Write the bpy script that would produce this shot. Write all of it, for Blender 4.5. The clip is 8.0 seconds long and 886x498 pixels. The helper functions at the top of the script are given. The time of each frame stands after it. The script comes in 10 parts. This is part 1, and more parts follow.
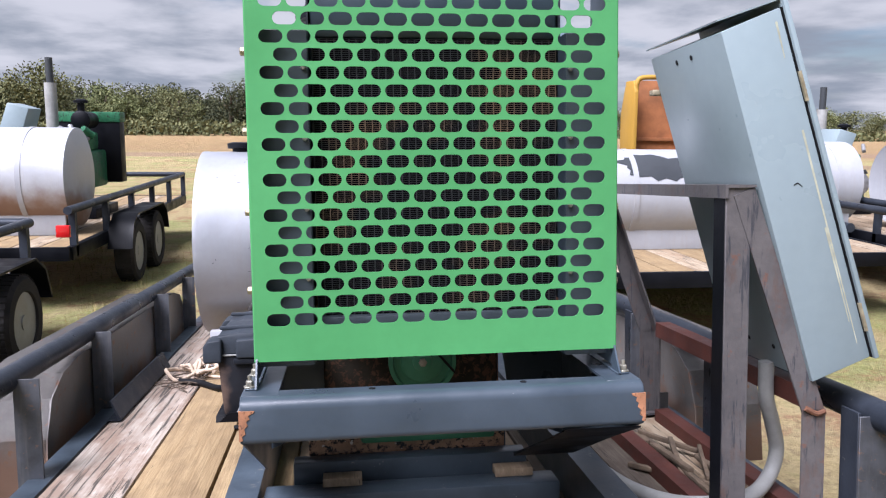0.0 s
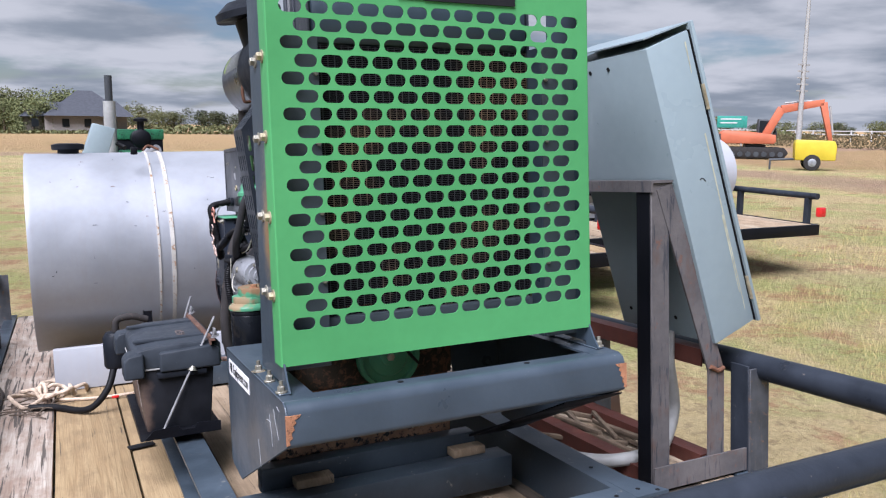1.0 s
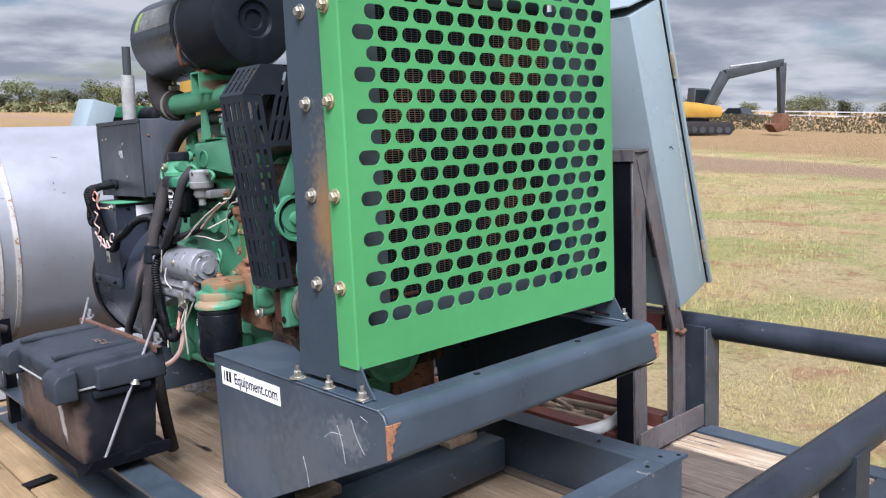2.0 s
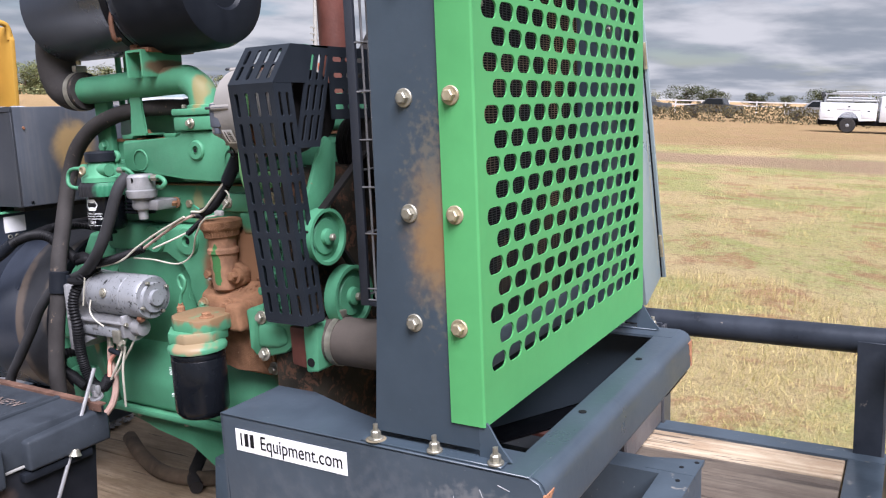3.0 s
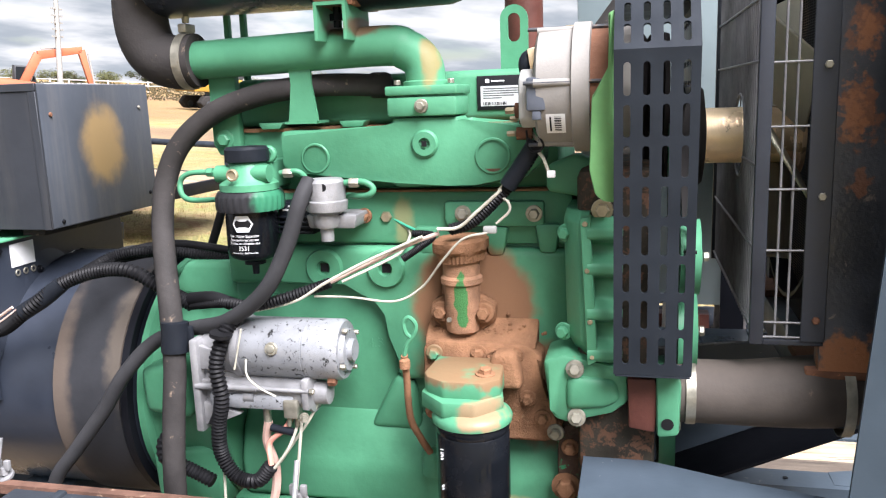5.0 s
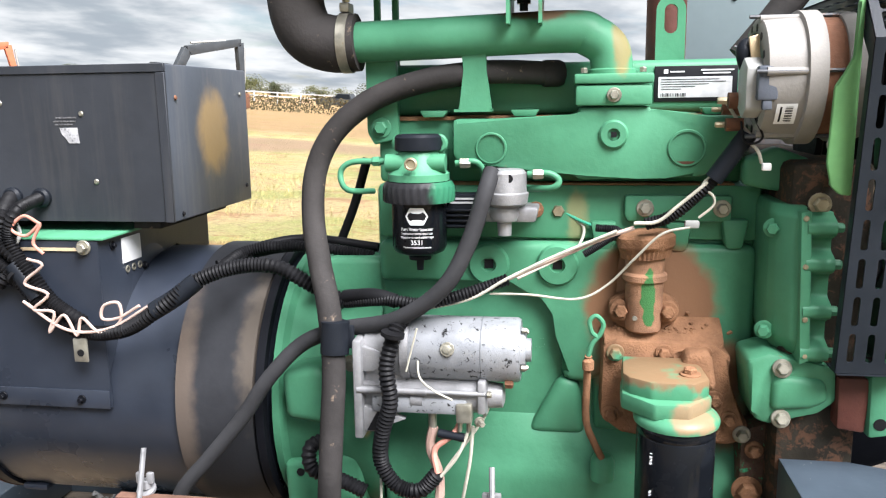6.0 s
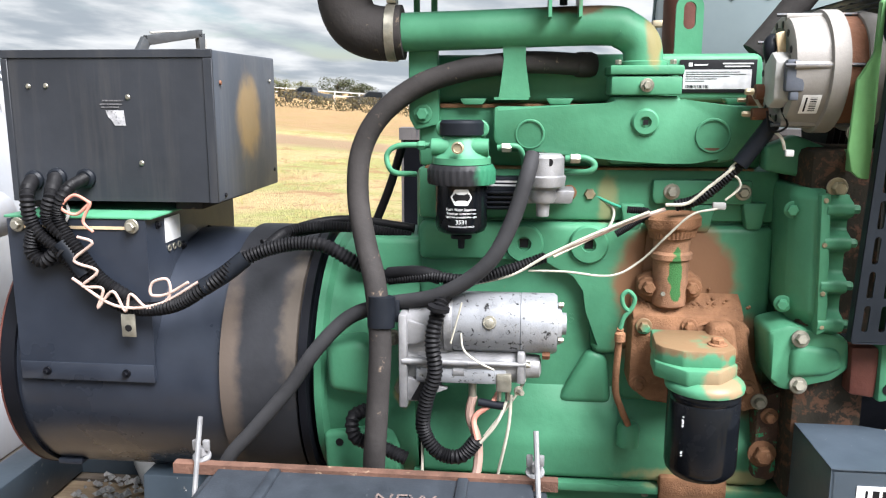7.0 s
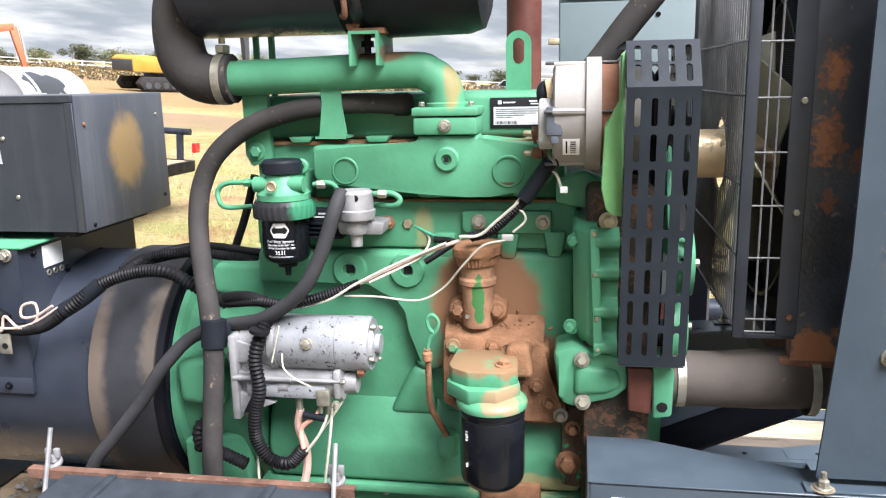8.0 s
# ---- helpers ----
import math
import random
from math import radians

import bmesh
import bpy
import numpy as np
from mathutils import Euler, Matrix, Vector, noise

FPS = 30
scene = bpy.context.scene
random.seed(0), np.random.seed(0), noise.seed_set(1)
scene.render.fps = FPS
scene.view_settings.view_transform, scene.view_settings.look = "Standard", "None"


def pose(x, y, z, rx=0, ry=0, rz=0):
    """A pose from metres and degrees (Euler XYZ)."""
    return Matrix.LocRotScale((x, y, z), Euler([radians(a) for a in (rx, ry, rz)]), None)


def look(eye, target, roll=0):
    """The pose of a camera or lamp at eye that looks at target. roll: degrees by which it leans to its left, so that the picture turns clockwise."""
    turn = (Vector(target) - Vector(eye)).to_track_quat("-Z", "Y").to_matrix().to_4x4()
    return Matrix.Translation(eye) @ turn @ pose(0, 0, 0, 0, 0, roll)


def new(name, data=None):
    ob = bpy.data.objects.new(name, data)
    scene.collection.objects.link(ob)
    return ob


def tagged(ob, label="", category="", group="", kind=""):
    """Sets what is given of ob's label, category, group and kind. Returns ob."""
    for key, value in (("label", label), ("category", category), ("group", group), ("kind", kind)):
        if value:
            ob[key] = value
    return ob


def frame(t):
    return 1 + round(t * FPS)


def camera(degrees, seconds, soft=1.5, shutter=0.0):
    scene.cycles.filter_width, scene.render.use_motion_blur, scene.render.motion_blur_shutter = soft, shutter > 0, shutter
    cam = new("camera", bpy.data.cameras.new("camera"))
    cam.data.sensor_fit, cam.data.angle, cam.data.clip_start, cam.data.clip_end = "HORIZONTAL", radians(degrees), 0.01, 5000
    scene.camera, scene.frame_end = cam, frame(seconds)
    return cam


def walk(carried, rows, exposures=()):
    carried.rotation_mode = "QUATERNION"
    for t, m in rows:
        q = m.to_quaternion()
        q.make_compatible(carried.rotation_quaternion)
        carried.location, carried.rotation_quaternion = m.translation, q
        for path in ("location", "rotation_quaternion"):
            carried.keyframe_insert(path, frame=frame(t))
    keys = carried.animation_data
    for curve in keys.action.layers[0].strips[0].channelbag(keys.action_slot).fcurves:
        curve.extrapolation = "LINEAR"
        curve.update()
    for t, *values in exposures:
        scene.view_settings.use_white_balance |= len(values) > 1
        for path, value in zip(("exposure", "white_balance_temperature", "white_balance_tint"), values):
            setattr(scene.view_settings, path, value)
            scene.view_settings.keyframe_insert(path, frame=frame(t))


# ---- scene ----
cam = camera(57.9, 8.0, soft=1.2)
PATH = [
    (0, (0.043, -0.006, 1.538), (0.295, 1.97, 1.368), -0.7),
    (0.5, (-0.243, -0.009, 1.539), (0.296, 1.91, 1.369), -1.1),
    (1, (-0.538, 0.046, 1.561), (0.314, 1.846, 1.37), -1.7),
    (1.5, (-0.762, 0.332, 1.572), (0.363, 1.969, 1.344), -2.2),
    (2, (-0.975, 0.54, 1.568), (0.364, 2.001, 1.3), -2.5),
    (2.2, (-1.081, 0.635, 1.602), (0.352, 2.0, 1.312), -2.5),
    (3.3, (-1.129, 1.318, 1.603), (0.618, 2.229, 1.259), -2.5),
    (3.5, (-1.123, 1.397, 1.59), (0.652, 2.249, 1.238), -2.6),
    (4, (-1.131, 1.691, 1.611), (0.727, 2.343, 1.258), -2.5),
    (4.5, (-1.16, 1.901, 1.626), (0.741, 2.419, 1.281), -2.3),
    (5, (-1.118, 2.142, 1.636), (0.79, 2.607, 1.26), -2.1),
    (5.2, (-1.071, 2.24, 1.625), (0.837, 2.716, 1.257), -2.0),
    (6.3, (-1.175, 2.575, 1.614), (0.776, 2.814, 1.249), -0.4),
    (6.5, (-1.201, 2.603, 1.608), (0.752, 2.826, 1.239), -0.3),
    (7, (-1.224, 2.629, 1.607), (0.729, 2.836, 1.23), -0.0),
    (7.5, (-1.199, 2.459, 1.65), (0.746, 2.701, 1.254), -0.2),
    (8, (-1.273, 2.235, 1.7), (0.655, 2.561, 1.282), -1.2),
]
# The trailer stands 4 degrees nose down on level ground. Things on it are laid out in its own frame and leant with it.
LEANT = Matrix.Translation((0.2, 2.5, 0)) @ pose(0, 0, 0, -4.0, 0, 0) @ pose(0, 0, 0, 0, -0.6, 0) @ Matrix.Translation((-0.2, -2.5, 0))
walk(cam, [(t, LEANT @ look(eye, target, roll)) for t, eye, target, roll in PATH],
     exposures=[(0, 0.75, 5980, 21), (1, 0.56, 5920, 19), (2, 0.65, 5950, 18), (3.5, 0.83, 6250, 21), (4.5, 1.01, 6300, 19), (5, 1.42, 6430, 16), (6.3, 1.30, 6430, 12), (7, 1.30, 6430, 12), (7.5, 1.32, 6430, 12), (8, 1.41, 6430, 14)])

# ---- world, sun, exposure ----
SUN_EL, SUN_AZ = radians(54), radians(228)  # azimuth clockwise from +y
world = bpy.data.worlds.new("sky")
scene.world = world
world.use_nodes = True
wn, wl = world.node_tree.nodes, world.node_tree.links
wn.clear()
w_out = wn.new("ShaderNodeOutputWorld")
w_bg = wn.new("ShaderNodeBackground")
w_bg.inputs["Strength"].default_value = 0.045
w_sky = wn.new("ShaderNodeTexSky")
w_sky.sky_type = "NISHITA"
w_sky.sun_disc = False
w_sky.sun_elevation, w_sky.sun_rotation = SUN_EL, SUN_AZ
w_sky.air_density, w_sky.dust_density, w_sky.ozone_density = 1.0, 0.7, 2.0
w_tc = wn.new("ShaderNodeTexCoord")
# clouds lie on a flat layer: the direction divided by its height
w_sep = wn.new("ShaderNodeSeparateXYZ")
wl.new(w_tc.outputs["Generated"], w_sep.inputs[0])
w_up = wn.new("ShaderNodeMath"); w_up.operation = "MAXIMUM"; w_up.inputs[1].default_value = 0.0
wl.new(w_sep.outputs["Z"], w_up.inputs[0])
w_add = wn.new("ShaderNodeMath"); w_add.operation = "ADD"; w_add.inputs[1].default_value = 0.15
wl.new(w_up.outputs[0], w_add.inputs[0])
w_dx = wn.new("ShaderNodeMath"); w_dx.operation = "DIVIDE"
w_dy = wn.new("ShaderNodeMath"); w_dy.operation = "DIVIDE"
wl.new(w_sep.outputs["X"], w_dx.inputs[0]); wl.new(w_add.outputs[0], w_dx.inputs[1])
wl.new(w_sep.outputs["Y"], w_dy.inputs[0]); wl.new(w_add.outputs[0], w_dy.inputs[1])
w_com = wn.new("ShaderNodeCombineXYZ")
wl.new(w_dx.outputs[0], w_com.inputs[0]); wl.new(w_dy.outputs[0], w_com.inputs[1])


def sky_noise(scale, detail, rough, seed, lo, hi):
    n = wn.new("ShaderNodeTexNoise")
    n.noise_dimensions = "4D"
    n.inputs["W"].default_value = seed
    n.inputs["Scale"].default_value, n.inputs["Detail"].default_value, n.inputs["Roughness"].default_value = scale, detail, rough
    n.inputs["Distortion"].default_value = 0.12
    wl.new(w_com.outputs[0], n.inputs["Vector"])
    r = wn.new("ShaderNodeMapRange")
    r.interpolation_type = "SMOOTHSTEP"
    r.inputs["From Min"].default_value, r.inputs["From Max"].default_value = lo, hi
    wl.new(n.outputs["Fac"], r.inputs["Value"])
    return r.outputs[0]


cover = sky_noise(0.9, 7, 0.54, 3.1, 0.35, 0.48)
dark = sky_noise(1.35, 8, 0.52, 8.4, 0.38, 0.62)
w_cloud = wn.new("ShaderNodeMix"); w_cloud.data_type = "RGBA"
w_cloud.inputs["A"].default_value = (8.9, 9.2, 9.3, 1)
w_cloud.inputs["B"].default_value = (4.1, 4.7, 5.2, 1)
wl.new(dark, w_cloud.inputs["Factor"])
w_mix = wn.new("ShaderNodeMix"); w_mix.data_type = "RGBA"
wl.new(cover, w_mix.inputs["Factor"])
wl.new(w_sky.outputs[0], w_mix.inputs["A"])
wl.new(w_cloud.outputs["Result"], w_mix.inputs["B"])
wl.new(w_mix.outputs["Result"], w_bg.inputs["Color"])
wl.new(w_bg.outputs[0], w_out.inputs[0])

sun_data = bpy.data.lights.new("sun", "SUN")
sun_data.energy, sun_data.angle, sun_data.color = 6.3, radians(40), (0.98, 0.98, 1.0)
sun = new("sun", sun_data)
sun.matrix_world = look((0, 0, 0), (-math.sin(SUN_AZ) * math.cos(SUN_EL), -math.cos(SUN_AZ) * math.cos(SUN_EL), -math.sin(SUN_EL)))
sun.location = (0, 0, 30)
# ---- materials ----
def material(name):
    m = bpy.data.materials.new(name)
    m.use_nodes = True
    t = m.node_tree
    return m, t, t.nodes["Principled BSDF"]


def coords(t, scale=(1, 1, 1)):
    tc = t.nodes.new("ShaderNodeTexCoord")
    mp = t.nodes.new("ShaderNodeMapping")
    mp.inputs["Scale"].default_value = scale
    t.links.new(tc.outputs["Object"], mp.inputs["Vector"])
    return mp.outputs[0]


def noisy(t, vec, scale, detail=4, rough=0.55, lo=0.4, hi=0.6, distort=0.0):
    n = t.nodes.new("ShaderNodeTexNoise")
    n.inputs["Scale"].default_value, n.inputs["Detail"].default_value = scale, detail
    n.inputs["Roughness"].default_value, n.inputs["Distortion"].default_value = rough, distort
    t.links.new(vec, n.inputs["Vector"])
    r = t.nodes.new("ShaderNodeMapRange")
    r.inputs["From Min"].default_value, r.inputs["From Max"].default_value = lo, hi
    t.links.new(n.outputs["Fac"], r.inputs["Value"])
    return r.outputs[0]


def blend(t, fac, a, b):
    m = t.nodes.new("ShaderNodeMix")
    m.data_type = "RGBA"
    for key, v in (("Factor", fac), ("A", a), ("B", b)):
        if isinstance(v, (tuple, float, int)):
            m.inputs[key].default_value = (*v, 1) if isinstance(v, tuple) else v
        else:
            t.links.new(v, m.inputs[key])
    return m.outputs["Result"]


def arith(t, op, a, b):
    m = t.nodes.new("ShaderNodeMath")
    m.operation = op
    for i, v in enumerate((a, b)):
        if isinstance(v, (float, int)):
            m.inputs[i].default_value = v
        else:
            t.links.new(v, m.inputs[i])
    return m.outputs[0]


def spot(t, centre, size, soft=0.5, ragged=0.35, grain=25):
    """A ragged round stain with its own shape: 1 inside, 0 outside, in the object's own frame."""
    tc = t.nodes.new("ShaderNodeTexCoord")
    sub = t.nodes.new("ShaderNodeVectorMath"); sub.operation = "SUBTRACT"
    sub.inputs[1].default_value = centre
    t.links.new(tc.outputs["Object"], sub.inputs[0])
    div = t.nodes.new("ShaderNodeVectorMath"); div.operation = "DIVIDE"
    div.inputs[1].default_value = size
    t.links.new(sub.outputs[0], div.inputs[0])
    ln = t.nodes.new("ShaderNodeVectorMath"); ln.operation = "LENGTH"
    t.links.new(div.outputs[0], ln.inputs[0])
    n = t.nodes.new("ShaderNodeTexNoise")
    n.inputs["Scale"].default_value, n.inputs["Detail"].default_value = grain, 6
    t.links.new(tc.outputs["Object"], n.inputs["Vector"])
    w = arith(t, "MULTIPLY", arith(t, "SUBTRACT", n.outputs["Fac"], 0.5), ragged * 4)
    d = arith(t, "ADD", ln.outputs["Value"], w)
    r = t.nodes.new("ShaderNodeMapRange")
    r.interpolation_type = "SMOOTHSTEP"
    r.inputs["From Min"].default_value, r.inputs["From Max"].default_value = 1 + soft / 2, 1 - soft / 2
    t.links.new(d, r.inputs["Value"])
    return r.outputs[0]


def bumped(t, bsdf, height, strength=0.2, dist=0.002):
    b = t.nodes.new("ShaderNodeBump")
    b.inputs["Strength"].default_value, b.inputs["Distance"].default_value = strength, dist
    t.links.new(height, b.inputs["Height"])
    t.links.new(b.outputs[0], bsdf.inputs["Normal"])


def painted(name, col, rough=0.45, metal=0.0, worn=None, wear=0.6, mottle=0.18, scale=6, bump=0.12, spots=(), streak=0.0, coat=0.0, random=0.0, spec=0.3, fleck=None):
    """Paint or coated metal: broad fading, fine grain, worn or rusty flecks, and any stains."""
    m, t, p = material(name)
    v = coords(t)
    broad = noisy(t, v, scale, 5, 0.6, 0.35, 0.65)
    fine = noisy(t, v, scale * 14, 3, 0.6, 0.3, 0.7)
    dk = tuple(c * (1 - mottle) for c in col)
    lt = tuple(min(1, c * (1 + mottle)) for c in col)
    c = blend(t, broad, dk, lt)
    c = blend(t, arith(t, "MULTIPLY", fine, 0.12), c, tuple(x * 0.6 for x in col))
    if streak:
        s = noisy(t, coords(t, (9, 9, 0.7)), 4, 5, 0.6, 0.5, 0.75)
        c = blend(t, arith(t, "MULTIPLY", s, streak), c, (0.33, 0.29, 0.24))
    if worn:
        f = noisy(t, v, scale * 5, 7, 0.68, wear, wear + 0.06, 0.4)
        c = blend(t, f, c, worn)
    if fleck:
        colour, per, size = fleck
        vo = t.nodes.new("ShaderNodeTexVoronoi")
        vo.inputs["Scale"].default_value = per
        t.links.new(v, vo.inputs["Vector"])
        near = arith(t, "LESS_THAN", vo.outputs["Distance"], arith(t, "MULTIPLY", noisy(t, v, per * 0.4, 4, 0.6, 0.52, 0.72), size))
        c = blend(t, near, c, colour)
    for centre, size, colour, amount, *edge in spots:
        c = blend(t, arith(t, "MULTIPLY", spot(t, centre, size, *edge), amount), c, colour)
    if random:
        oi = t.nodes.new("ShaderNodeObjectInfo")
        r = arith(t, "MULTIPLY", oi.outputs["Random"], random)
        c = blend(t, r, c, tuple(x * 0.45 for x in col))
    t.links.new(c, p.inputs["Base Color"])
    rr = t.nodes.new("ShaderNodeMapRange")
    rr.inputs["To Min"].default_value, rr.inputs["To Max"].default_value = max(0.05, rough - 0.1), min(1, rough + 0.14)
    t.links.new(broad, rr.inputs["Value"])
    t.links.new(rr.outputs[0], p.inputs["Roughness"])
    p.inputs["Metallic"].default_value = metal
    p.inputs["Coat Weight"].default_value = coat
    p.inputs["Specular IOR Level"].default_value = spec if max(col) > 0.045 else spec * 0.4
    bumped(t, p, arith(t, "ADD", fine, broad), bump, 0.0015)
    return m


def angle_material():
    """Weathered angle iron: dull grey mill scale with dark upright scrapes and rust at the edges and joints."""
    m, t, p = material("weathered_angle_iron")
    v = coords(t)
    broad = noisy(t, v, 6, 6, 0.65, 0.35, 0.65)
    fine = noisy(t, v, 70, 4, 0.6, 0.3, 0.7)
    scrape = noisy(t, coords(t, (30, 30, 3.0)), 2.2, 6, 0.68, 0.56, 0.62)
    rust = noisy(t, coords(t, (2, 2, 1)), 5, 8, 0.72, 0.54, 0.66)
    bright = noisy(t, v, 22, 7, 0.7, 0.60, 0.66)
    c = blend(t, broad, (0.070, 0.066, 0.067), (0.118, 0.108, 0.105))
    c = blend(t, arith(t, "MULTIPLY", rust, 0.6), c, (0.105, 0.054, 0.036))
    c = blend(t, arith(t, "MULTIPLY", bright, 0.6), c, (0.17, 0.07, 0.04))
    c = blend(t, arith(t, "MULTIPLY", scrape, 0.8), c, (0.028, 0.032, 0.042))
    c = blend(t, arith(t, "MULTIPLY", fine, 0.2), c, (0.05, 0.045, 0.045))
    t.links.new(c, p.inputs["Base Color"])
    p.inputs["Roughness"].default_value = 0.55
    p.inputs["Specular IOR Level"].default_value = 0.3
    bumped(t, p, arith(t, "ADD", fine, broad), 0.25, 0.0015)
    return m


RUST = (0.16, 0.055, 0.026)
DUST = (0.275, 0.137, 0.070)
TAN = (0.42, 0.26, 0.10)
M = {}
M["lime"] = painted("lime_green_paint", (0.064, 0.262, 0.092), 0.46, spec=0.2, mottle=0.07, scale=3, bump=0.05)
M["slate"] = painted("slate_grey_paint", (0.042, 0.060, 0.078), 0.34, spec=0.5, mottle=0.12, scale=4, bump=0.08, worn=(0.2, 0.22, 0.24), wear=0.72)
M["slate_tray"] = painted("slate_grey_paint_flecked", (0.041, 0.056, 0.072), 0.36, spec=0.5, mottle=0.16, scale=4, bump=0.08, worn=(0.16, 0.17, 0.18), wear=0.70, fleck=((0.30, 0.30, 0.29), 80, 0.13),
                          spots=[((-0.415, -0.02, 0.17), (0.03, 0.10, 0.09), (0.13, 0.14, 0.155), 0.22, 1.4, 0.9, 55), ((-0.415, 0.20, 0.10), (0.03, 0.10, 0.10), (0.12, 0.13, 0.145), 0.2, 1.4, 0.9, 40), ((-0.415, -0.14, 0.25), (0.03, 0.05, 0.03), (0.19, 0.19, 0.19), 0.4, 1.0, 0.9, 80)])
M["skid"] = painted("dusty_slate_paint", (0.040, 0.055, 0.070), 0.38, spec=0.5, mottle=0.28, scale=5, bump=0.1, worn=(0.20, 0.19, 0.17), wear=0.64, fleck=((0.34, 0.34, 0.31), 70, 0.17))
M["black"] = painted("black_paint", (0.0045, 0.005, 0.007), 0.42, mottle=0.25, scale=5, bump=0.08, worn=(0.10, 0.09, 0.08), wear=0.74)
M["gen_black"] = painted("satin_black_paint", (0.021, 0.026, 0.037), 0.32, spec=0.9, mottle=0.25, scale=4, bump=0.06, worn=(0.45, 0.43, 0.4), wear=0.775)
M["plastic"] = painted("black_plastic", (0.010, 0.012, 0.016), 0.42, mottle=0.15, scale=20, bump=0.08)
M["rubber"] = painted("dusty_rubber", (0.036, 0.033, 0.032), 0.75, mottle=0.3, scale=8, bump=0.25, worn=(0.16, 0.12, 0.09), wear=0.62)
M["cable"] = painted("black_cable", (0.008, 0.008, 0.009), 0.5, mottle=0.3, scale=30, bump=0.1)
M["wire_white"] = painted("white_wire", (0.42, 0.40, 0.33), 0.5, mottle=0.2, scale=30)
M["wire_red"] = painted("faded_red_wire", (0.55, 0.25, 0.19), 0.5, mottle=0.2, scale=30)
M["zinc"] = painted("zinc_plated", (0.30, 0.285, 0.235), 0.4, metal=0.7, mottle=0.2, scale=60, worn=(0.3, 0.22, 0.12), wear=0.66)
M["brass"] = painted("yellow_zinc", (0.36, 0.31, 0.21), 0.45, metal=0.6, mottle=0.25, scale=50)
M["alu"] = painted("cast_aluminium", (0.26, 0.26, 0.265), 0.42, metal=0.4, mottle=0.2, scale=25, bump=0.2, worn=(0.08, 0.08, 0.08), wear=0.70)
M["starter"] = painted("silver_flaked_paint", (0.27, 0.28, 0.295), 0.36, metal=0.35, mottle=0.12, scale=22, bump=0.12, worn=(0.02, 0.02, 0.02), wear=0.575)
M["altern"] = painted("alternator_casting", (0.235, 0.222, 0.205), 0.6, metal=0.1, mottle=0.08, scale=20, bump=0.1)
M["rusty"] = painted("rusted_steel", (0.13, 0.06, 0.035), 0.8, mottle=0.45, scale=9, bump=0.5, worn=(0.25, 0.11, 0.05), wear=0.6)
M["brown"] = painted("red_brown_primer", (0.085, 0.028, 0.020), 0.6, mottle=0.3, scale=9, bump=0.2)
M["angle"] = angle_material()
M["angle_grey"] = painted("grey_worn_angle", (0.060, 0.064, 0.072), 0.45, metal=0.1, mottle=0.35, scale=7, bump=0.15, worn=(0.12, 0.08, 0.06), wear=0.60, streak=0.15)
M["rail"] = painted("worn_dark_pipe", (0.026, 0.031, 0.040), 0.36, metal=0.15, mottle=0.25, scale=6, bump=0.15, worn=(0.20, 0.17, 0.15), wear=0.66)
M["fender"] = painted("scuffed_fender", (0.155, 0.145, 0.135), 0.45, metal=0.1, mottle=0.35, scale=4, bump=0.15, worn=(0.20, 0.11, 0.07), wear=0.58, spots=[((0, 1.2, 0.46), (4, 2.6, 0.16), (0.19, 0.105, 0.065), 0.8, 0.8, 0.5, 6)])
M["box"] = painted("blue_grey_enamel", (0.225, 0.28, 0.295), 0.36, mottle=0.04, scale=2, bump=0.03)
# blue-grey paint darkened: the shade behind the grille is in the colour
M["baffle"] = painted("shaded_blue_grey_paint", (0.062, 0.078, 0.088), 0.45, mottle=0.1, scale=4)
M["tank"] = painted("silver_tank_paint", (0.37, 0.385, 0.41), 0.46, metal=0.5, mottle=0.06, scale=2.2, bump=0.05, streak=0.16)
M["tank_white"] = painted("white_tank_paint", (0.34, 0.35, 0.37), 0.45, mottle=0.08, scale=1.5, bump=0.05, streak=0.3)
M["oil_black"] = painted("gloss_black_can", (0.005, 0.006, 0.008), 0.22, mottle=0.15, scale=10, bump=0.02, coat=0.0, spec=0.5)
M["label_white"] = painted("white_label", (0.72, 0.72, 0.72), 0.5, mottle=0.05, scale=10)
M["label_black"] = painted("black_label", (0.015, 0.015, 0.017), 0.4, mottle=0.05, scale=10)
M["ink"] = painted("black_ink", (0.01, 0.01, 0.011), 0.5, mottle=0.05, scale=10)
M["hub"] = painted("pale_turned_hub", (0.80, 0.62, 0.40), 0.30, metal=0.45, mottle=0.1, scale=20)
M["copper"] = painted("orange_logo_paint", (0.55, 0.10, 0.03), 0.5, mottle=0.1, scale=10)
M["rope"] = painted("cotton_rope", (0.55, 0.43, 0.32), 0.85, mottle=0.25, scale=60, bump=0.6)
M["conduit"] = painted("grey_plastic_pipe", (0.30, 0.30, 0.285), 0.5, mottle=0.15, scale=10)
M["tank_rust"] = painted("silver_tank_rusty_below", (0.42, 0.43, 0.45), 0.42, metal=0.2, mottle=0.08, scale=2, bump=0.05, streak=0.2, spots=[((0, -0.2, 0.05), (2.0, 0.7, 0.40), (0.20, 0.10, 0.05), 0.85, 0.7, 0.3, 4)])
M["stick"] = painted("dark_dead_wood", (0.13, 0.095, 0.065), 0.9, mottle=0.4, scale=12, bump=0.4)
M["tyre"] = painted("dusty_tyre", (0.03, 0.028, 0.027), 0.8, mottle=0.3, scale=10, bump=0.3)
M["steelrim"] = painted("grey_rim", (0.25, 0.26, 0.27), 0.45, metal=0.4, mottle=0.2, scale=10)
M["gravel"] = painted("grey_gravel", (0.28, 0.27, 0.26), 0.85, mottle=0.3, scale=60, bump=0.4, random=0.5)
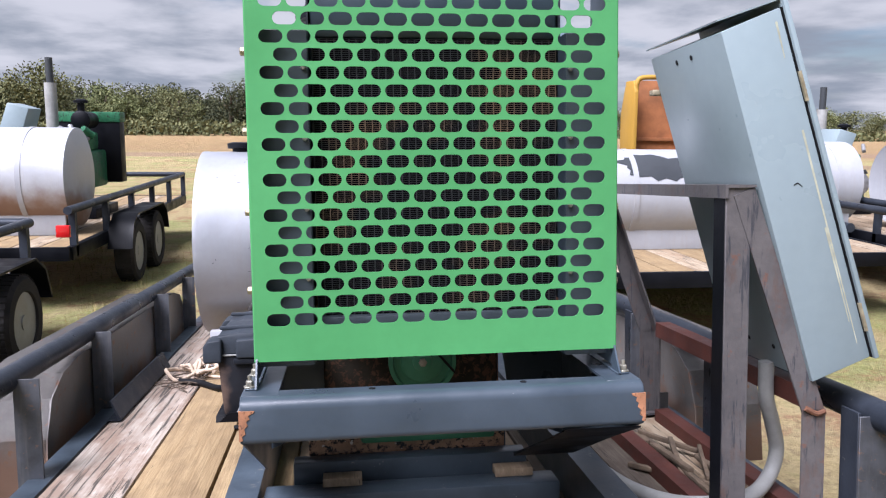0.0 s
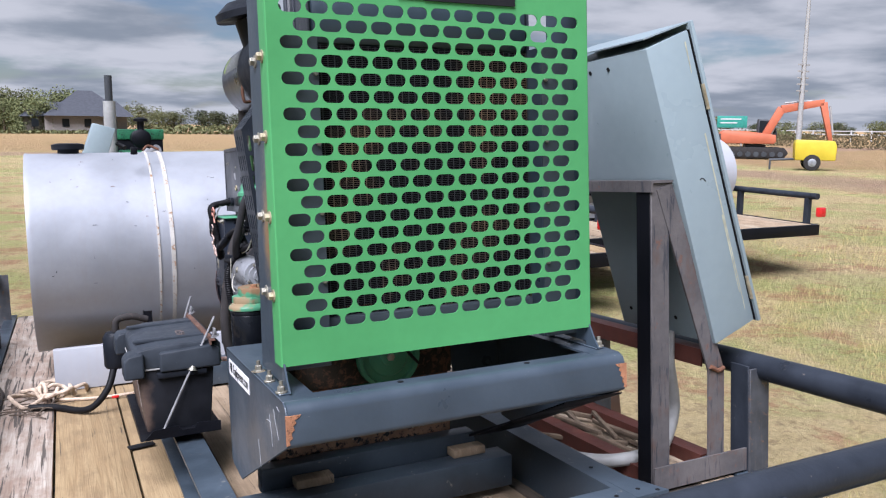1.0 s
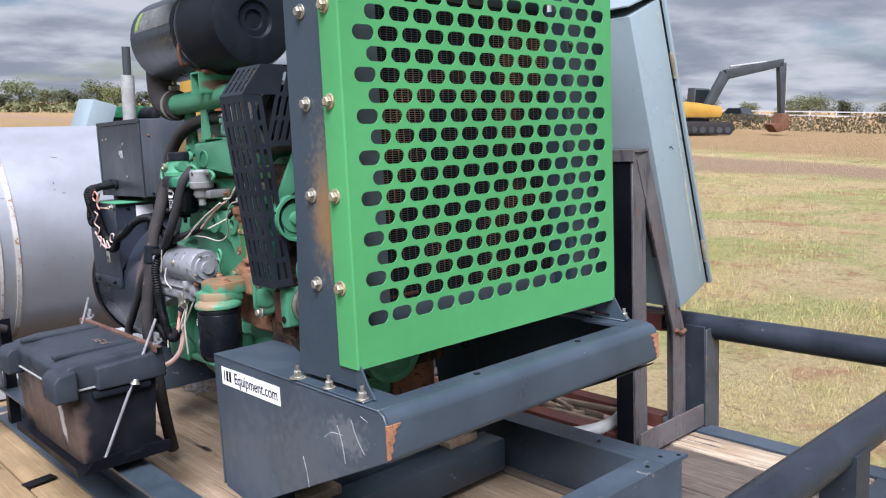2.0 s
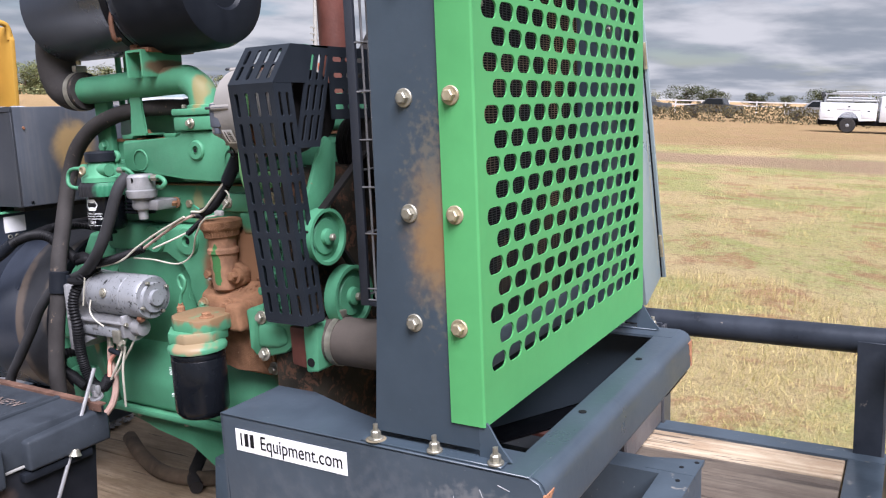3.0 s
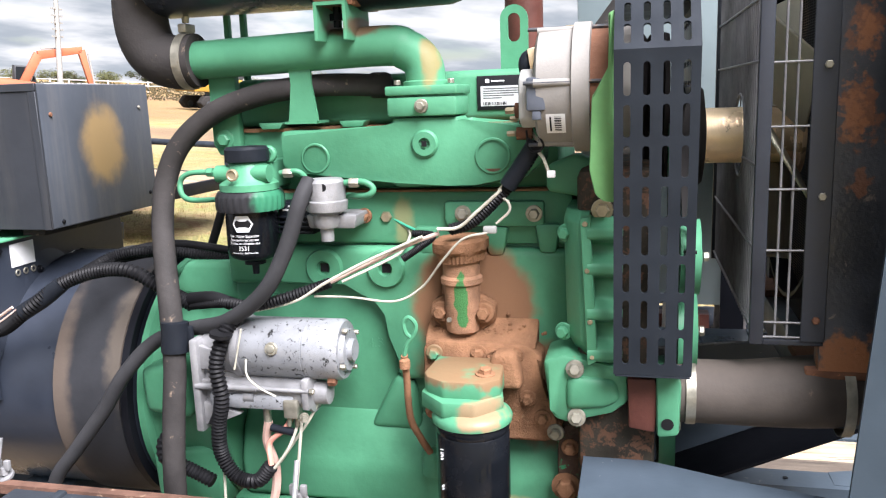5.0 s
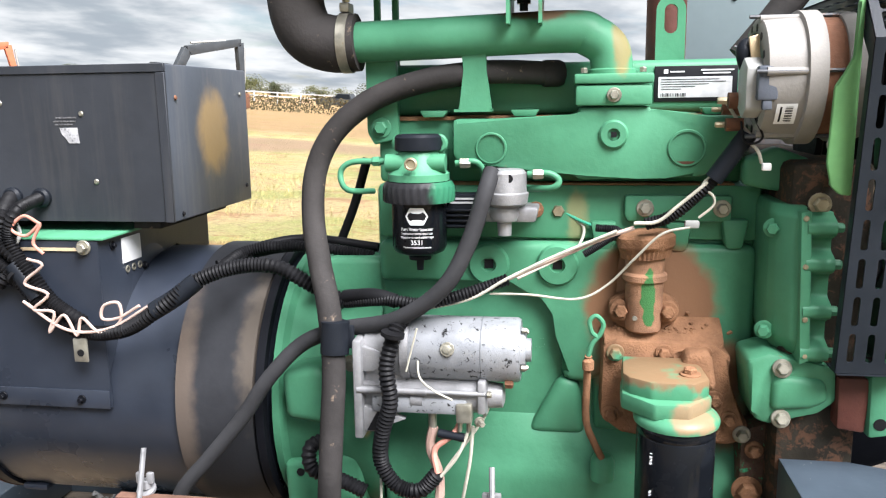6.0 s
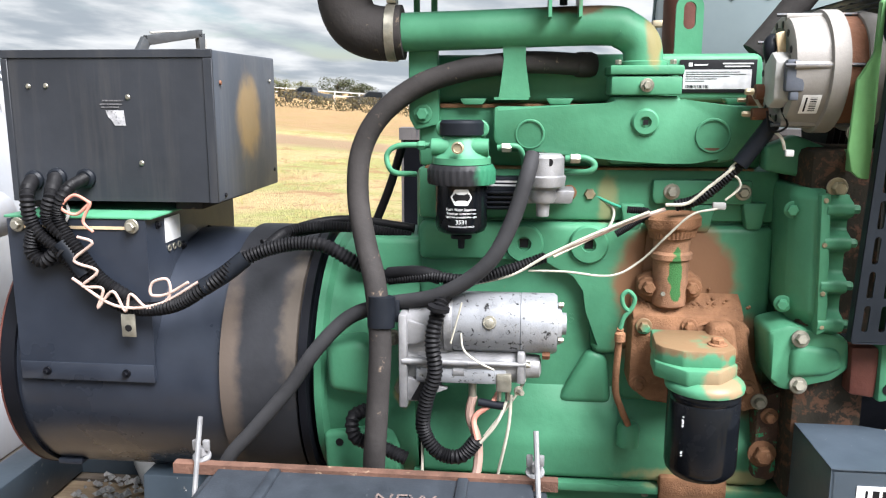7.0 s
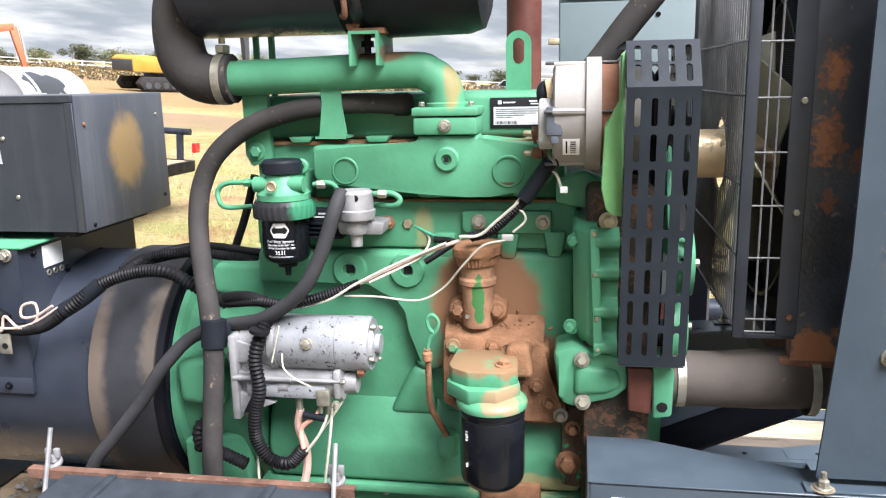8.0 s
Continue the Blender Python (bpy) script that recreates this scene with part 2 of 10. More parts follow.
M["red_lens"] = painted("red_lens", (0.50, 0.015, 0.015), 0.2, mottle=0.05, scale=5, coat=0.5)
M["orange"] = painted("orange_machine_paint", (0.42, 0.12, 0.06), 0.5, mottle=0.12, scale=1, bump=0.05)
M["yellow"] = painted("yellow_machine_paint", (0.38, 0.215, 0.035), 0.5, mottle=0.12, scale=1, bump=0.05)
M["yellow_bright"] = painted("bright_yellow_paint", (0.52, 0.40, 0.03), 0.5, mottle=0.12, scale=1, bump=0.05)
M["machine_grey"] = painted("machine_grey_paint", (0.045, 0.05, 0.055), 0.5, mottle=0.2, scale=1)
M["white_car"] = painted("white_vehicle_paint", (0.58, 0.59, 0.61), 0.3, mottle=0.03, scale=1, coat=0.4)
M["dark_glass"] = painted("dark_vehicle_glass", (0.012, 0.015, 0.018), 0.08, mottle=0.02, scale=1)
M["roof"] = painted("grey_shingles", (0.060, 0.064, 0.074), 0.95, spec=0.1, mottle=0.15, scale=3, bump=0.3)
M["house"] = painted("tan_brick_wall", (0.28, 0.25, 0.225), 0.85, mottle=0.12, scale=4, bump=0.3)
M["fence_white"] = painted("white_fence_paint", (0.5, 0.5, 0.49), 0.6, mottle=0.06, scale=3)
M["teal"] = painted("teal_sign_paint", (0.03, 0.22, 0.17), 0.5)
M["bark"] = painted("bark", (0.10, 0.075, 0.055), 0.9, mottle=0.3, scale=6, bump=0.6)
M["belt"] = painted("drive_belt", (0.012, 0.011, 0.011), 0.7, mottle=0.2, scale=30)


def engine_green(name, col, base, spots=()):
    return painted(name, col, 0.43, spec=0.22, mottle=0.15, scale=7, bump=0.12, worn=(0.20, 0.15, 0.085), wear=0.70, coat=0.0,
                   spots=[(tuple(Vector(c) - Vector(base)), s, k, a, *e) for c, s, k, a, *e in spots])


def wood(name, a, b, c, gap=0.5):
    """Sawn planks that run along y: long grain, darker late wood, weather cracks, each plank of its own shade."""
    m, t, p = material(name)
    oi = t.nodes.new("ShaderNodeObjectInfo")
    tc = t.nodes.new("ShaderNodeTexCoord")
    off = t.nodes.new("ShaderNodeVectorMath"); off.operation = "MULTIPLY_ADD"
    off.inputs[1].default_value = (1, 1, 1)
    cmb = t.nodes.new("ShaderNodeCombineXYZ")
    t.links.new(arith(t, "MULTIPLY", oi.outputs["Random"], 17.0), cmb.inputs[0])
    t.links.new(arith(t, "MULTIPLY", oi.outputs["Random"], 31.0), cmb.inputs[1])
    t.links.new(tc.outputs["Object"], off.inputs[0])
    t.links.new(cmb.outputs[0], off.inputs[2])

    def stretched(scale):
        mp = t.nodes.new("ShaderNodeMapping")
        mp.inputs["Scale"].default_value = scale
        t.links.new(off.outputs[0], mp.inputs["Vector"])
        return mp.outputs[0]

    grain = noisy(t, stretched((26, 0.9, 10)), 1.6, 6, 0.62, 0.36, 0.66, 0.9)
    fine = noisy(t, stretched((90, 3, 30)), 2.2, 4, 0.6, 0.35, 0.7)
    patch = noisy(t, stretched((5, 2.2, 2)), 2.0, 8, 0.7, 0.44, 0.6)
    crack = noisy(t, stretched((30, 1.1, 10)), 2.0, 5, 0.6, gap + 0.13, gap + 0.17, 0.8)
    col = blend(t, grain, a, b)
    col = blend(t, arith(t, "MULTIPLY", patch, 0.75), col, c)
    col = blend(t, arith(t, "MULTIPLY", fine, 0.3), col, tuple(x * 0.45 for x in a))
    col = blend(t, crack, col, (0.035, 0.025, 0.018))
    col = blend(t, arith(t, "MULTIPLY", oi.outputs["Random"], 0.25), col, tuple(x * 0.5 for x in b))
    t.links.new(col, p.inputs["Base Color"])
    p.inputs["Roughness"].default_value = 0.8
    h = arith(t, "SUBTRACT", arith(t, "ADD", grain, arith(t, "MULTIPLY", fine, 0.5)), arith(t, "MULTIPLY", crack, 2.0))
    bumped(t, p, h, 0.55, 0.003)
    return m


M["wood_new"] = wood("yellow_pine_plank", (0.25, 0.165, 0.078), (0.36, 0.26, 0.135), (0.19, 0.125, 0.062), 0.54)
M["wood_old"] = wood("weathered_plank", (0.27, 0.20, 0.125), (0.52, 0.43, 0.31), (0.25, 0.16, 0.09), 0.45)
M["wood_pale"] = wood("bleached_plank", (0.33, 0.26, 0.20), (0.56, 0.49, 0.41), (0.25, 0.145, 0.09), 0.43)
# weathered wood darkened by dirt and by shade painted into the colour
M["wood_shaded"] = wood("shaded_dirty_plank", (0.075, 0.058, 0.043), (0.15, 0.12, 0.09), (0.06, 0.042, 0.03), 0.46)
M["wood_mud"] = wood("muddy_plank", (0.27, 0.195, 0.12), (0.40, 0.30, 0.20), (0.20, 0.135, 0.075), 0.50)


def core_material():
    """A radiator core: flat tubes from top to bottom with thin fins across, some of them bent and dusty."""
    m, t, p = material("radiator_core")
    tc = t.nodes.new("ShaderNodeTexCoord")
    sep = t.nodes.new("ShaderNodeSeparateXYZ")
    t.links.new(tc.outputs["Object"], sep.inputs[0])
    wob = t.nodes.new("ShaderNodeTexNoise")
    wob.inputs["Scale"].default_value = 30
    t.links.new(tc.outputs["Object"], wob.inputs["Vector"])
    w = arith(t, "MULTIPLY", wob.outputs["Fac"], 0.5)
    fins = arith(t, "GREATER_THAN", arith(t, "FRACT", arith(t, "ADD", arith(t, "MULTIPLY", sep.outputs["Z"], 230.0), w), 0.0), 0.72)
    tubes = arith(t, "GREATER_THAN", arith(t, "FRACT", arith(t, "ADD", arith(t, "MULTIPLY", sep.outputs["X"], 62.0), arith(t, "MULTIPLY", w, 0.4)), 0.0), 0.84)
    lines = arith(t, "MAXIMUM", fins, tubes)
    v = coords(t)
    dusty = noisy(t, v, 4, 4, 0.55, 0.50, 0.64)
    bright = blend(t, dusty, (0.045, 0.046, 0.048), (0.20, 0.135, 0.085))
    t.links.new(blend(t, lines, (0.003, 0.003, 0.004), bright), p.inputs["Base Color"])
    p.inputs["Roughness"].default_value = 0.7
    p.inputs["Specular IOR Level"].default_value = 0.04
    bumped(t, p, lines, 0.8, 0.004)
    return m


M["core"] = core_material()


def ground_material():
    m, t, p = material("dry_field")
    v = coords(t)
    tuft = noisy(t, v, 5.5, 9, 0.75, 0.40, 0.62, 0.3)
    fine = noisy(t, v, 34, 7, 0.75, 0.34, 0.66)
    thatch = noisy(t, coords(t, (1, 2.2, 1)), 60, 4, 0.7, 0.35, 0.68, 1.2)
    patch = noisy(t, v, 0.42, 8, 0.68, 0.45, 0.57, 0.6)
    soil = noisy(t, v, 1.1, 10, 0.76, 0.53, 0.60, 0.5)
    litter = noisy(t, v, 9, 6, 0.7, 0.54, 0.62, 0.5)
    straw = blend(t, fine, (0.32, 0.235, 0.105), (0.66, 0.52, 0.27))
    straw = blend(t, arith(t, "MULTIPLY", thatch, 0.5), straw, (0.60, 0.48, 0.26))
    green = blend(t, fine, (0.19, 0.225, 0.06), (0.46, 0.47, 0.17))
    c = blend(t, arith(t, "MULTIPLY", patch, 0.88), straw, green)
    c = blend(t, arith(t, "MULTIPLY", litter, 0.6), c, (0.22, 0.15, 0.08))
    c = blend(t, arith(t, "MULTIPLY", tuft, 0.3), c, (0.55, 0.46, 0.27))
    c = blend(t, arith(t, "MULTIPLY", soil, 0.65), c, blend(t, fine, (0.27, 0.125, 0.07), (0.46, 0.235, 0.135)))
    tc = t.nodes.new("ShaderNodeTexCoord")
    sep = t.nodes.new("ShaderNodeSeparateXYZ")
    t.links.new(tc.outputs["Object"], sep.inputs[0])

    def band(sock, lo0, lo1, hi0, hi1):
        a = t.nodes.new("ShaderNodeMapRange"); a.inputs["From Min"].default_value, a.inputs["From Max"].default_value = lo0, lo1
        b = t.nodes.new("ShaderNodeMapRange"); b.inputs["From Min"].default_value, b.inputs["From Max"].default_value = hi1, hi0
        wv = t.nodes.new("ShaderNodeTexNoise"); wv.inputs["Scale"].default_value = 0.12; wv.inputs["Detail"].default_value = 7
        t.links.new(tc.outputs["Object"], wv.inputs["Vector"])
        s = arith(t, "ADD", sock, arith(t, "MULTIPLY", arith(t, "SUBTRACT", wv.outputs["Fac"], 0.5), 9.0))
        t.links.new(s, a.inputs["Value"]); t.links.new(s, b.inputs["Value"])
        return arith(t, "MULTIPLY", a.outputs[0], b.outputs[0])

    far = arith(t, "MAXIMUM", band(sep.outputs["X"], 27, 31, 500, 520), band(sep.outputs["Y"], 46, 54, 900, 920))
    dry = blend(t, fine, (0.25, 0.145, 0.072), (0.40, 0.255, 0.135))
    c = blend(t, arith(t, "MULTIPLY", far, 0.75), c, dry)
    road = arith(t, "MAXIMUM", band(sep.outputs["X"], 19.5, 21, 24, 25.5), band(sep.outputs["Y"], 43, 45, 49, 51))
    c = blend(t, arith(t, "MULTIPLY", road, 0.8), c, (0.33, 0.22, 0.15))
    t.links.new(c, p.inputs["Base Color"])
    p.inputs["Roughness"].default_value = 0.95
    p.inputs["Specular IOR Level"].default_value = 0.15
    bumped(t, p, arith(t, "ADD", tuft, arith(t, "ADD", fine, thatch)), 0.8, 0.035)
    return m


M["ground"] = ground_material()


def foliage(name, a, b):
    m, t, p = material(name)
    g = t.nodes.new("ShaderNodeNewGeometry")
    t.links.new(blend(t, g.outputs["Random Per Island"], a, b), p.inputs["Base Color"])
    p.inputs["Roughness"].default_value = 0.75
    p.inputs["Specular IOR Level"].default_value = 0.2
    return m


M["leaf"] = foliage("oak_leaves", (0.06, 0.07, 0.03), (0.17, 0.17, 0.075))
M["leaf_light"] = foliage("willow_leaves", (0.08, 0.10, 0.04), (0.19, 0.20, 0.085))
M["leaf_dark"] = foliage("cedar_leaves", (0.035, 0.045, 0.025), (0.085, 0.09, 0.045))
M["hedge"] = foliage("brown_brush", (0.05, 0.045, 0.022), (0.11, 0.085, 0.042))
M["blade"] = foliage("grass_blades", (0.23, 0.215, 0.065), (0.50, 0.385, 0.17))
# ---- building helpers ----
BASE = {}


def thing(name, base, label, category, group="", leant=True, kind=""):
    ob = new(name)
    ob.empty_display_size = 0.1
    m = Matrix.Translation(base)
    ob.matrix_basis = (LEANT @ m) if leant else m
    BASE[ob.name] = Vector(base)
    tagged(ob, label, category, group, kind)
    return ob


def root_of(ob):
    while ob.parent:
        ob = ob.parent
    return ob


def to_mesh(name, bm, mat, smooth=40):
    me = bpy.data.meshes.new(name)
    bmesh.ops.recalc_face_normals(bm, faces=bm.faces)
    bm.to_mesh(me)
    bm.free()
    for one in (mat if isinstance(mat, (list, tuple)) else [mat]):
        me.materials.append(one)
    if smooth:
        me.shade_smooth()
        me.set_sharp_from_angle(angle=radians(smooth))
    return me


def part(name, bm, mat, parent, label="", smooth=40):
    base = BASE[root_of(parent).name]
    bmesh.ops.translate(bm, verts=bm.verts, vec=-base)
    ob = new(name, to_mesh(name, bm, mat, smooth))
    ob.parent = parent
    return tagged(ob, label)


def B():
    return bmesh.new()


def box(bm, x0, x1, y0, y1, z0, z1, bevel=0.0, seg=2, m=None):
    vs = [bm.verts.new((x, y, z)) for x in (x0, x1) for y in (y0, y1) for z in (z0, z1)]
    fs = [bm.faces.new([vs[i] for i in f]) for f in ((0, 1, 3, 2), (4, 6, 7, 5), (0, 4, 5, 1), (2, 3, 7, 6), (0, 2, 6, 4), (1, 5, 7, 3))]
    if m is not None:
        bmesh.ops.transform(bm, matrix=m, verts=vs)
    if bevel:
        es = list({e for f in fs for e in f.edges})
        bmesh.ops.bevel(bm, geom=es, offset=bevel, segments=seg, affect="EDGES", profile=0.5)
    return bm


def prism(bm, pts, axis, a0, a1, bevel=0.0, seg=2):
    """A polygon drawn in the plane across an axis (x: pts are y,z; y: x,z; z: x,y), pulled out from a0 to a1."""
    def at(p, a):
        return {"x": (a, p[0], p[1]), "y": (p[0], a, p[1]), "z": (p[0], p[1], a)}[axis]
    lo = [bm.verts.new(at(p, a0)) for p in pts]
    hi = [bm.verts.new(at(p, a1)) for p in pts]
    n = len(pts)
    fs = [bm.faces.new(lo), bm.faces.new(hi[::-1])]
    for i in range(n):
        fs.append(bm.faces.new((lo[i], hi[i], hi[(i + 1) % n], lo[(i + 1) % n])))
    if bevel:
        es = list({e for f in fs for e in f.edges})
        bmesh.ops.bevel(bm, geom=es, offset=bevel, segments=seg, affect="EDGES", profile=0.5)
    return bm


def rod(bm, p0, p1, r, r1=None, seg=16, ends=True):
    p0, p1 = Vector(p0), Vector(p1)
    return lathe(bm, p0, p1 - p0, [(0, r), ((p1 - p0).length, r if r1 is None else r1)], seg, ends)


def lathe(bm, origin, axis, profile, seg=24, ends=True):
    """A turned shape: profile is (distance along the axis, radius)."""
    q = Vector(axis).to_track_quat("Z", "Y")
    rings = []
    for d, r in profile:
        rings.append([bm.verts.new(Vector(origin) + q @ Vector((r * math.cos(2 * math.pi * i / seg), r * math.sin(2 * math.pi * i / seg), d))) for i in range(seg)])
    for a, b in zip(rings, rings[1:]):
        for i in range(seg):
            bm.faces.new((a[i], a[(i + 1) % seg], b[(i + 1) % seg], b[i]))
    if ends:
        bm.faces.new(rings[0][::-1])
        bm.faces.new(rings[-1])
    return bm


def smooth_path(pts, per=8):
    """Catmull-Rom through the points."""
    pts = [Vector(p) for p in pts]
    if len(pts) < 3:
        return pts
    ext = [2 * pts[0] - pts[1]] + pts + [2 * pts[-1] - pts[-2]]
    out = []
    for i in range(1, len(ext) - 2):
        a, b, c, d = ext[i - 1:i + 3]
        for k in range(per):
            u = k / per
            out.append(0.5 * ((2 * b) + (c - a) * u + (2 * a - 5 * b + 4 * c - d) * u * u + (3 * b - a - 3 * c + d) * u ** 3))
    out.append(pts[-1])
    return out


def tube(bm, pts, r, seg=12, per=8, ribs=0.0, pitch=0.006, ends=True, flat=1.0):
    """A pipe, hose or cable along a path; ribs makes it corrugated."""
    path = smooth_path(pts, per)
    if ribs:
        fine = []
        for a, b in zip(path, path[1:]):
            n = max(1, round((b - a).length / (pitch / 2)))
            fine += [a.lerp(b, k / n) for k in range(n)]
        path = fine + [path[-1]]
    rings = []
    side = None
    for i, p in enumerate(path):
        d = (path[min(i + 1, len(path) - 1)] - path[max(i - 1, 0)]).normalized()
        if side is None:
            side = d.orthogonal().normalized()
        side = (side - d * side.dot(d))
        side = side.normalized() if side.length > 1e-6 else d.orthogonal().normalized()
        up = d.cross(side)
        rr = r * (1 + (ribs if i % 2 else -ribs)) if ribs else (float(np.interp(i / (len(path) - 1), np.linspace(0, 1, len(r)), r)) if isinstance(r, (list, tuple)) else r)
        rings.append([bm.verts.new(p + side * (rr * math.cos(2 * math.pi * k / seg)) + up * (flat * rr * math.sin(2 * math.pi * k / seg))) for k in range(seg)])
    for a, b in zip(rings, rings[1:]):
        for k in range(seg):
            bm.faces.new((a[k], a[(k + 1) % seg], b[(k + 1) % seg], b[k]))
    if ends:
        bm.faces.new(rings[0][::-1])
        bm.faces.new(rings[-1])
    return bm


def stadium(w, h, n=5):
    """A slot with round ends, n points a quarter, anticlockwise from the right."""
    r = min(w, h) / 2
    out = []
    for k, (sx, sy) in enumerate(((1, 1), (-1, 1), (-1, -1), (1, -1))):
        for i in range(n):
            a = math.pi / 2 * (k + i / (n - 1))
            out.append((sx * (w / 2 - r) + r * math.cos(a), sy * (h / 2 - r) + r * math.sin(a)))
    return out


def pierced(bm, origin, u, v, cells, thick, n=5):
    """A sheet with slots. cells: (u0, u1, v0, v1, None or (cu, cv, w, h)). The sheet has a front, a back and the walls of its slots."""
    origin, u, v = Vector(origin), Vector(u).normalized(), Vector(v).normalized()
    nrm = u.cross(v)

    def put(a, b, side):
        return bm.verts.new(origin + u * a + v * b - nrm * (thick * side))
    for u0, u1, v0, v1, hole in cells:
        loops = []
        for side in (0, 1):
            rect = [put(u1, v1, side), put(u0, v1, side), put(u0, v0, side), put(u1, v0, side)]
            if not hole:
                bm.faces.new(rect if not side else rect[::-1])
                continue
            cu, cv, w, h = hole
            ring = [put(cu + a, cv + b, side) for a, b in stadium(w, h, n)]
            loops.append(ring)
            for k in range(4):
                q = ring[k * n:(k + 1) * n]
                for i in range(n - 1):
                    f = (rect[k], q[i + 1], q[i])
                    bm.faces.new(f if not side else f[::-1])
                nxt = ring[((k + 1) * n) % (4 * n)]
                f = (rect[k], rect[(k + 1) % 4], nxt, q[-1])
                bm.faces.new(f if not side else f[::-1])
        if hole:
            for i in range(4 * n):
                j = (i + 1) % (4 * n)
                bm.faces.new((loops[0][i], loops[0][j], loops[1][j], loops[1][i]))
    return bm


def slot_cells(u0, u1, v0, v1, nu, nv, w, h, mu, mv):
    """A plain border round an even field of slots."""
    cells = [(u0, u0 + mu, v0, v1, None), (u1 - mu, u1, v0, v1, None), (u0 + mu, u1 - mu, v0, v0 + mv, None), (u0 + mu, u1 - mu, v1 - mv, v1, None)]
    du, dv = (u1 - u0 - 2 * mu) / nu, (v1 - v0 - 2 * mv) / nv
    for i in range(nu):
        for j in range(nv):
            a, b = u0 + mu + i * du, v0 + mv + j * dv
            cells.append((a, a + du, b, b + dv, (a + du / 2, b + dv / 2, w, h)))
    return cells


def bolt(parent, p, axis, r=0.012, h=0.009, mat="zinc", name="bolt", washer=True, stud=0.0):
    bm = B()
    a = Vector(axis).normalized()
    p = Vector(p)
    if washer:
        lathe(bm, p - a * 0.001, a, [(0, r * 1.25), (0.0025, r * 1.25), (0.0035, r * 1.15)], 16)
    lathe(bm, p + a * 0.002, a, [(0, r * 0.82), (h * 0.8, r * 0.82), (h, r * 0.65)], 6)
    if stud:
        lathe(bm, p + a * h, a, [(0, r * 0.42), (stud, r * 0.42)], 10)
    return part(name, bm, M[mat], parent, smooth=30)


def words(name, text, size, m, mat, parent, label="", spread=1.0):
    cu = bpy.data.curves.new(name, "FONT")
    cu.body, cu.size, cu.extrude = text, size, 0.0003
    cu.align_x, cu.align_y = "CENTER", "CENTER"
    tmp = bpy.data.objects.new(name, cu)
    me = bpy.data.meshes.new_from_object(tmp)
    bpy.data.objects.remove(tmp)
    base = BASE[root_of(parent).name]
    me.transform(Matrix.Translation(-base) @ m @ Matrix.Diagonal((spread, 1, 1, 1)))
    me.materials.clear()
    me.materials.append(M[mat])
    ob = new(name, me)
    ob.parent = parent
    return tagged(ob, label)


def facing(origin, right, up):
    """A frame at origin whose x runs right and y up across a face."""
    r, u = Vector(right).normalized(), Vector(up).normalized()
    n = r.cross(u)
    return Matrix(((r.x, u.x, n.x, origin[0]), (r.y, u.y, n.y, origin[1]), (r.z, u.z, n.z, origin[2]), (0, 0, 0, 1)))


# ---- ground ----
def build_ground():
    bm = B()
    xs = sorted({-600, -300, -150, -80, 80, 150, 300, 600, *[i * 1.5 for i in range(-40, 41)]})
    ys = sorted({-600, -300, -150, -80, 80, 150, 300, 600, *[i * 1.5 for i in range(-40, 41)]})
    grid = [[bm.verts.new((x, y, 0.05 * noise.noise((x * 0.21, y * 0.21, 0)) if max(abs(x), abs(y)) < 70 else 0)) for y in ys] for x in xs]
    for i in range(len(xs) - 1):
        for j in range(len(ys) - 1):
            bm.faces.new((grid[i][j], grid[i + 1][j], grid[i + 1][j + 1], grid[i][j + 1]))
    ob = new("ground", to_mesh("ground", bm, M["ground"], 60))
    tagged(ob, "dry straw and green field grass with bare red soil", "ground", kind="structure")


def build_grass():
    """Bent blades in loose clumps over the field beside the trailer."""
    rnd = random.Random(5)
    verts, faces = [], []

    def blade(x, y, h, w, lean):
        a = rnd.uniform(0, 6.283)
        dx, dy = math.cos(a), math.sin(a)
        b = rnd.uniform(0, 6.283)
        lx, ly = math.cos(b) * lean, math.sin(b) * lean
        n = len(verts)
        verts.extend([(x - dx * w, y - dy * w, -0.02), (x + dx * w, y + dy * w, -0.02), (x + lx * 0.4 + dx * w * 0.6, y + ly * 0.4 + dy * w * 0.6, h * 0.6),
                      (x + lx * 0.4 - dx * w * 0.6, y + ly * 0.4 - dy * w * 0.6, h * 0.6), (x + lx, y + ly, h)])
        faces.append((n, n + 1, n + 2, n + 3))
        faces.append((n + 3, n + 2, n + 4))

    for k in range(9500):
        d = 1.2 + 26 * rnd.random() ** 1.6
        a = radians(rnd.uniform(18, 128))
        x, y = 0.6 + d * math.sin(a), 1.6 + d * math.cos(a)
        if -1.3 < x < 1.6 and -2 < y < 7 or 19 < x < 25.5:
            continue
        if noise.noise((x * 0.45, y * 0.45, 3.0)) < -0.10:
            continue
        near = d < 9
        for _ in range(18 if near else 8):
            r = rnd.random() ** 0.5 * (0.20 if near else 0.34)
            b = rnd.uniform(0, 6.283)
            blade(x + r * math.cos(b), y + r * math.sin(b), rnd.uniform(0.012, 0.06) * (1.0 if near else 1.2), 0.0019 if near else 0.005, rnd.uniform(0.02, 0.10))
    for k in range(700):
        x, y = rnd.uniform(-6, -1.4), rnd.uniform(2, 12)
        for _ in range(6):
            blade(x + rnd.uniform(-.15, .15), y + rnd.uniform(-.15, .15), rnd.uniform(0.04, 0.12), 0.004, rnd.uniform(0.02, 0.08))
    me = bpy.data.meshes.new("grass")
    me.from_pydata(verts, [], faces)
    me.materials.append(M["blade"])
    tagged(new("grass", me), "dry straw-coloured and green grass tufts on the field", "grass", kind="stuff")


build_ground()
build_grass()
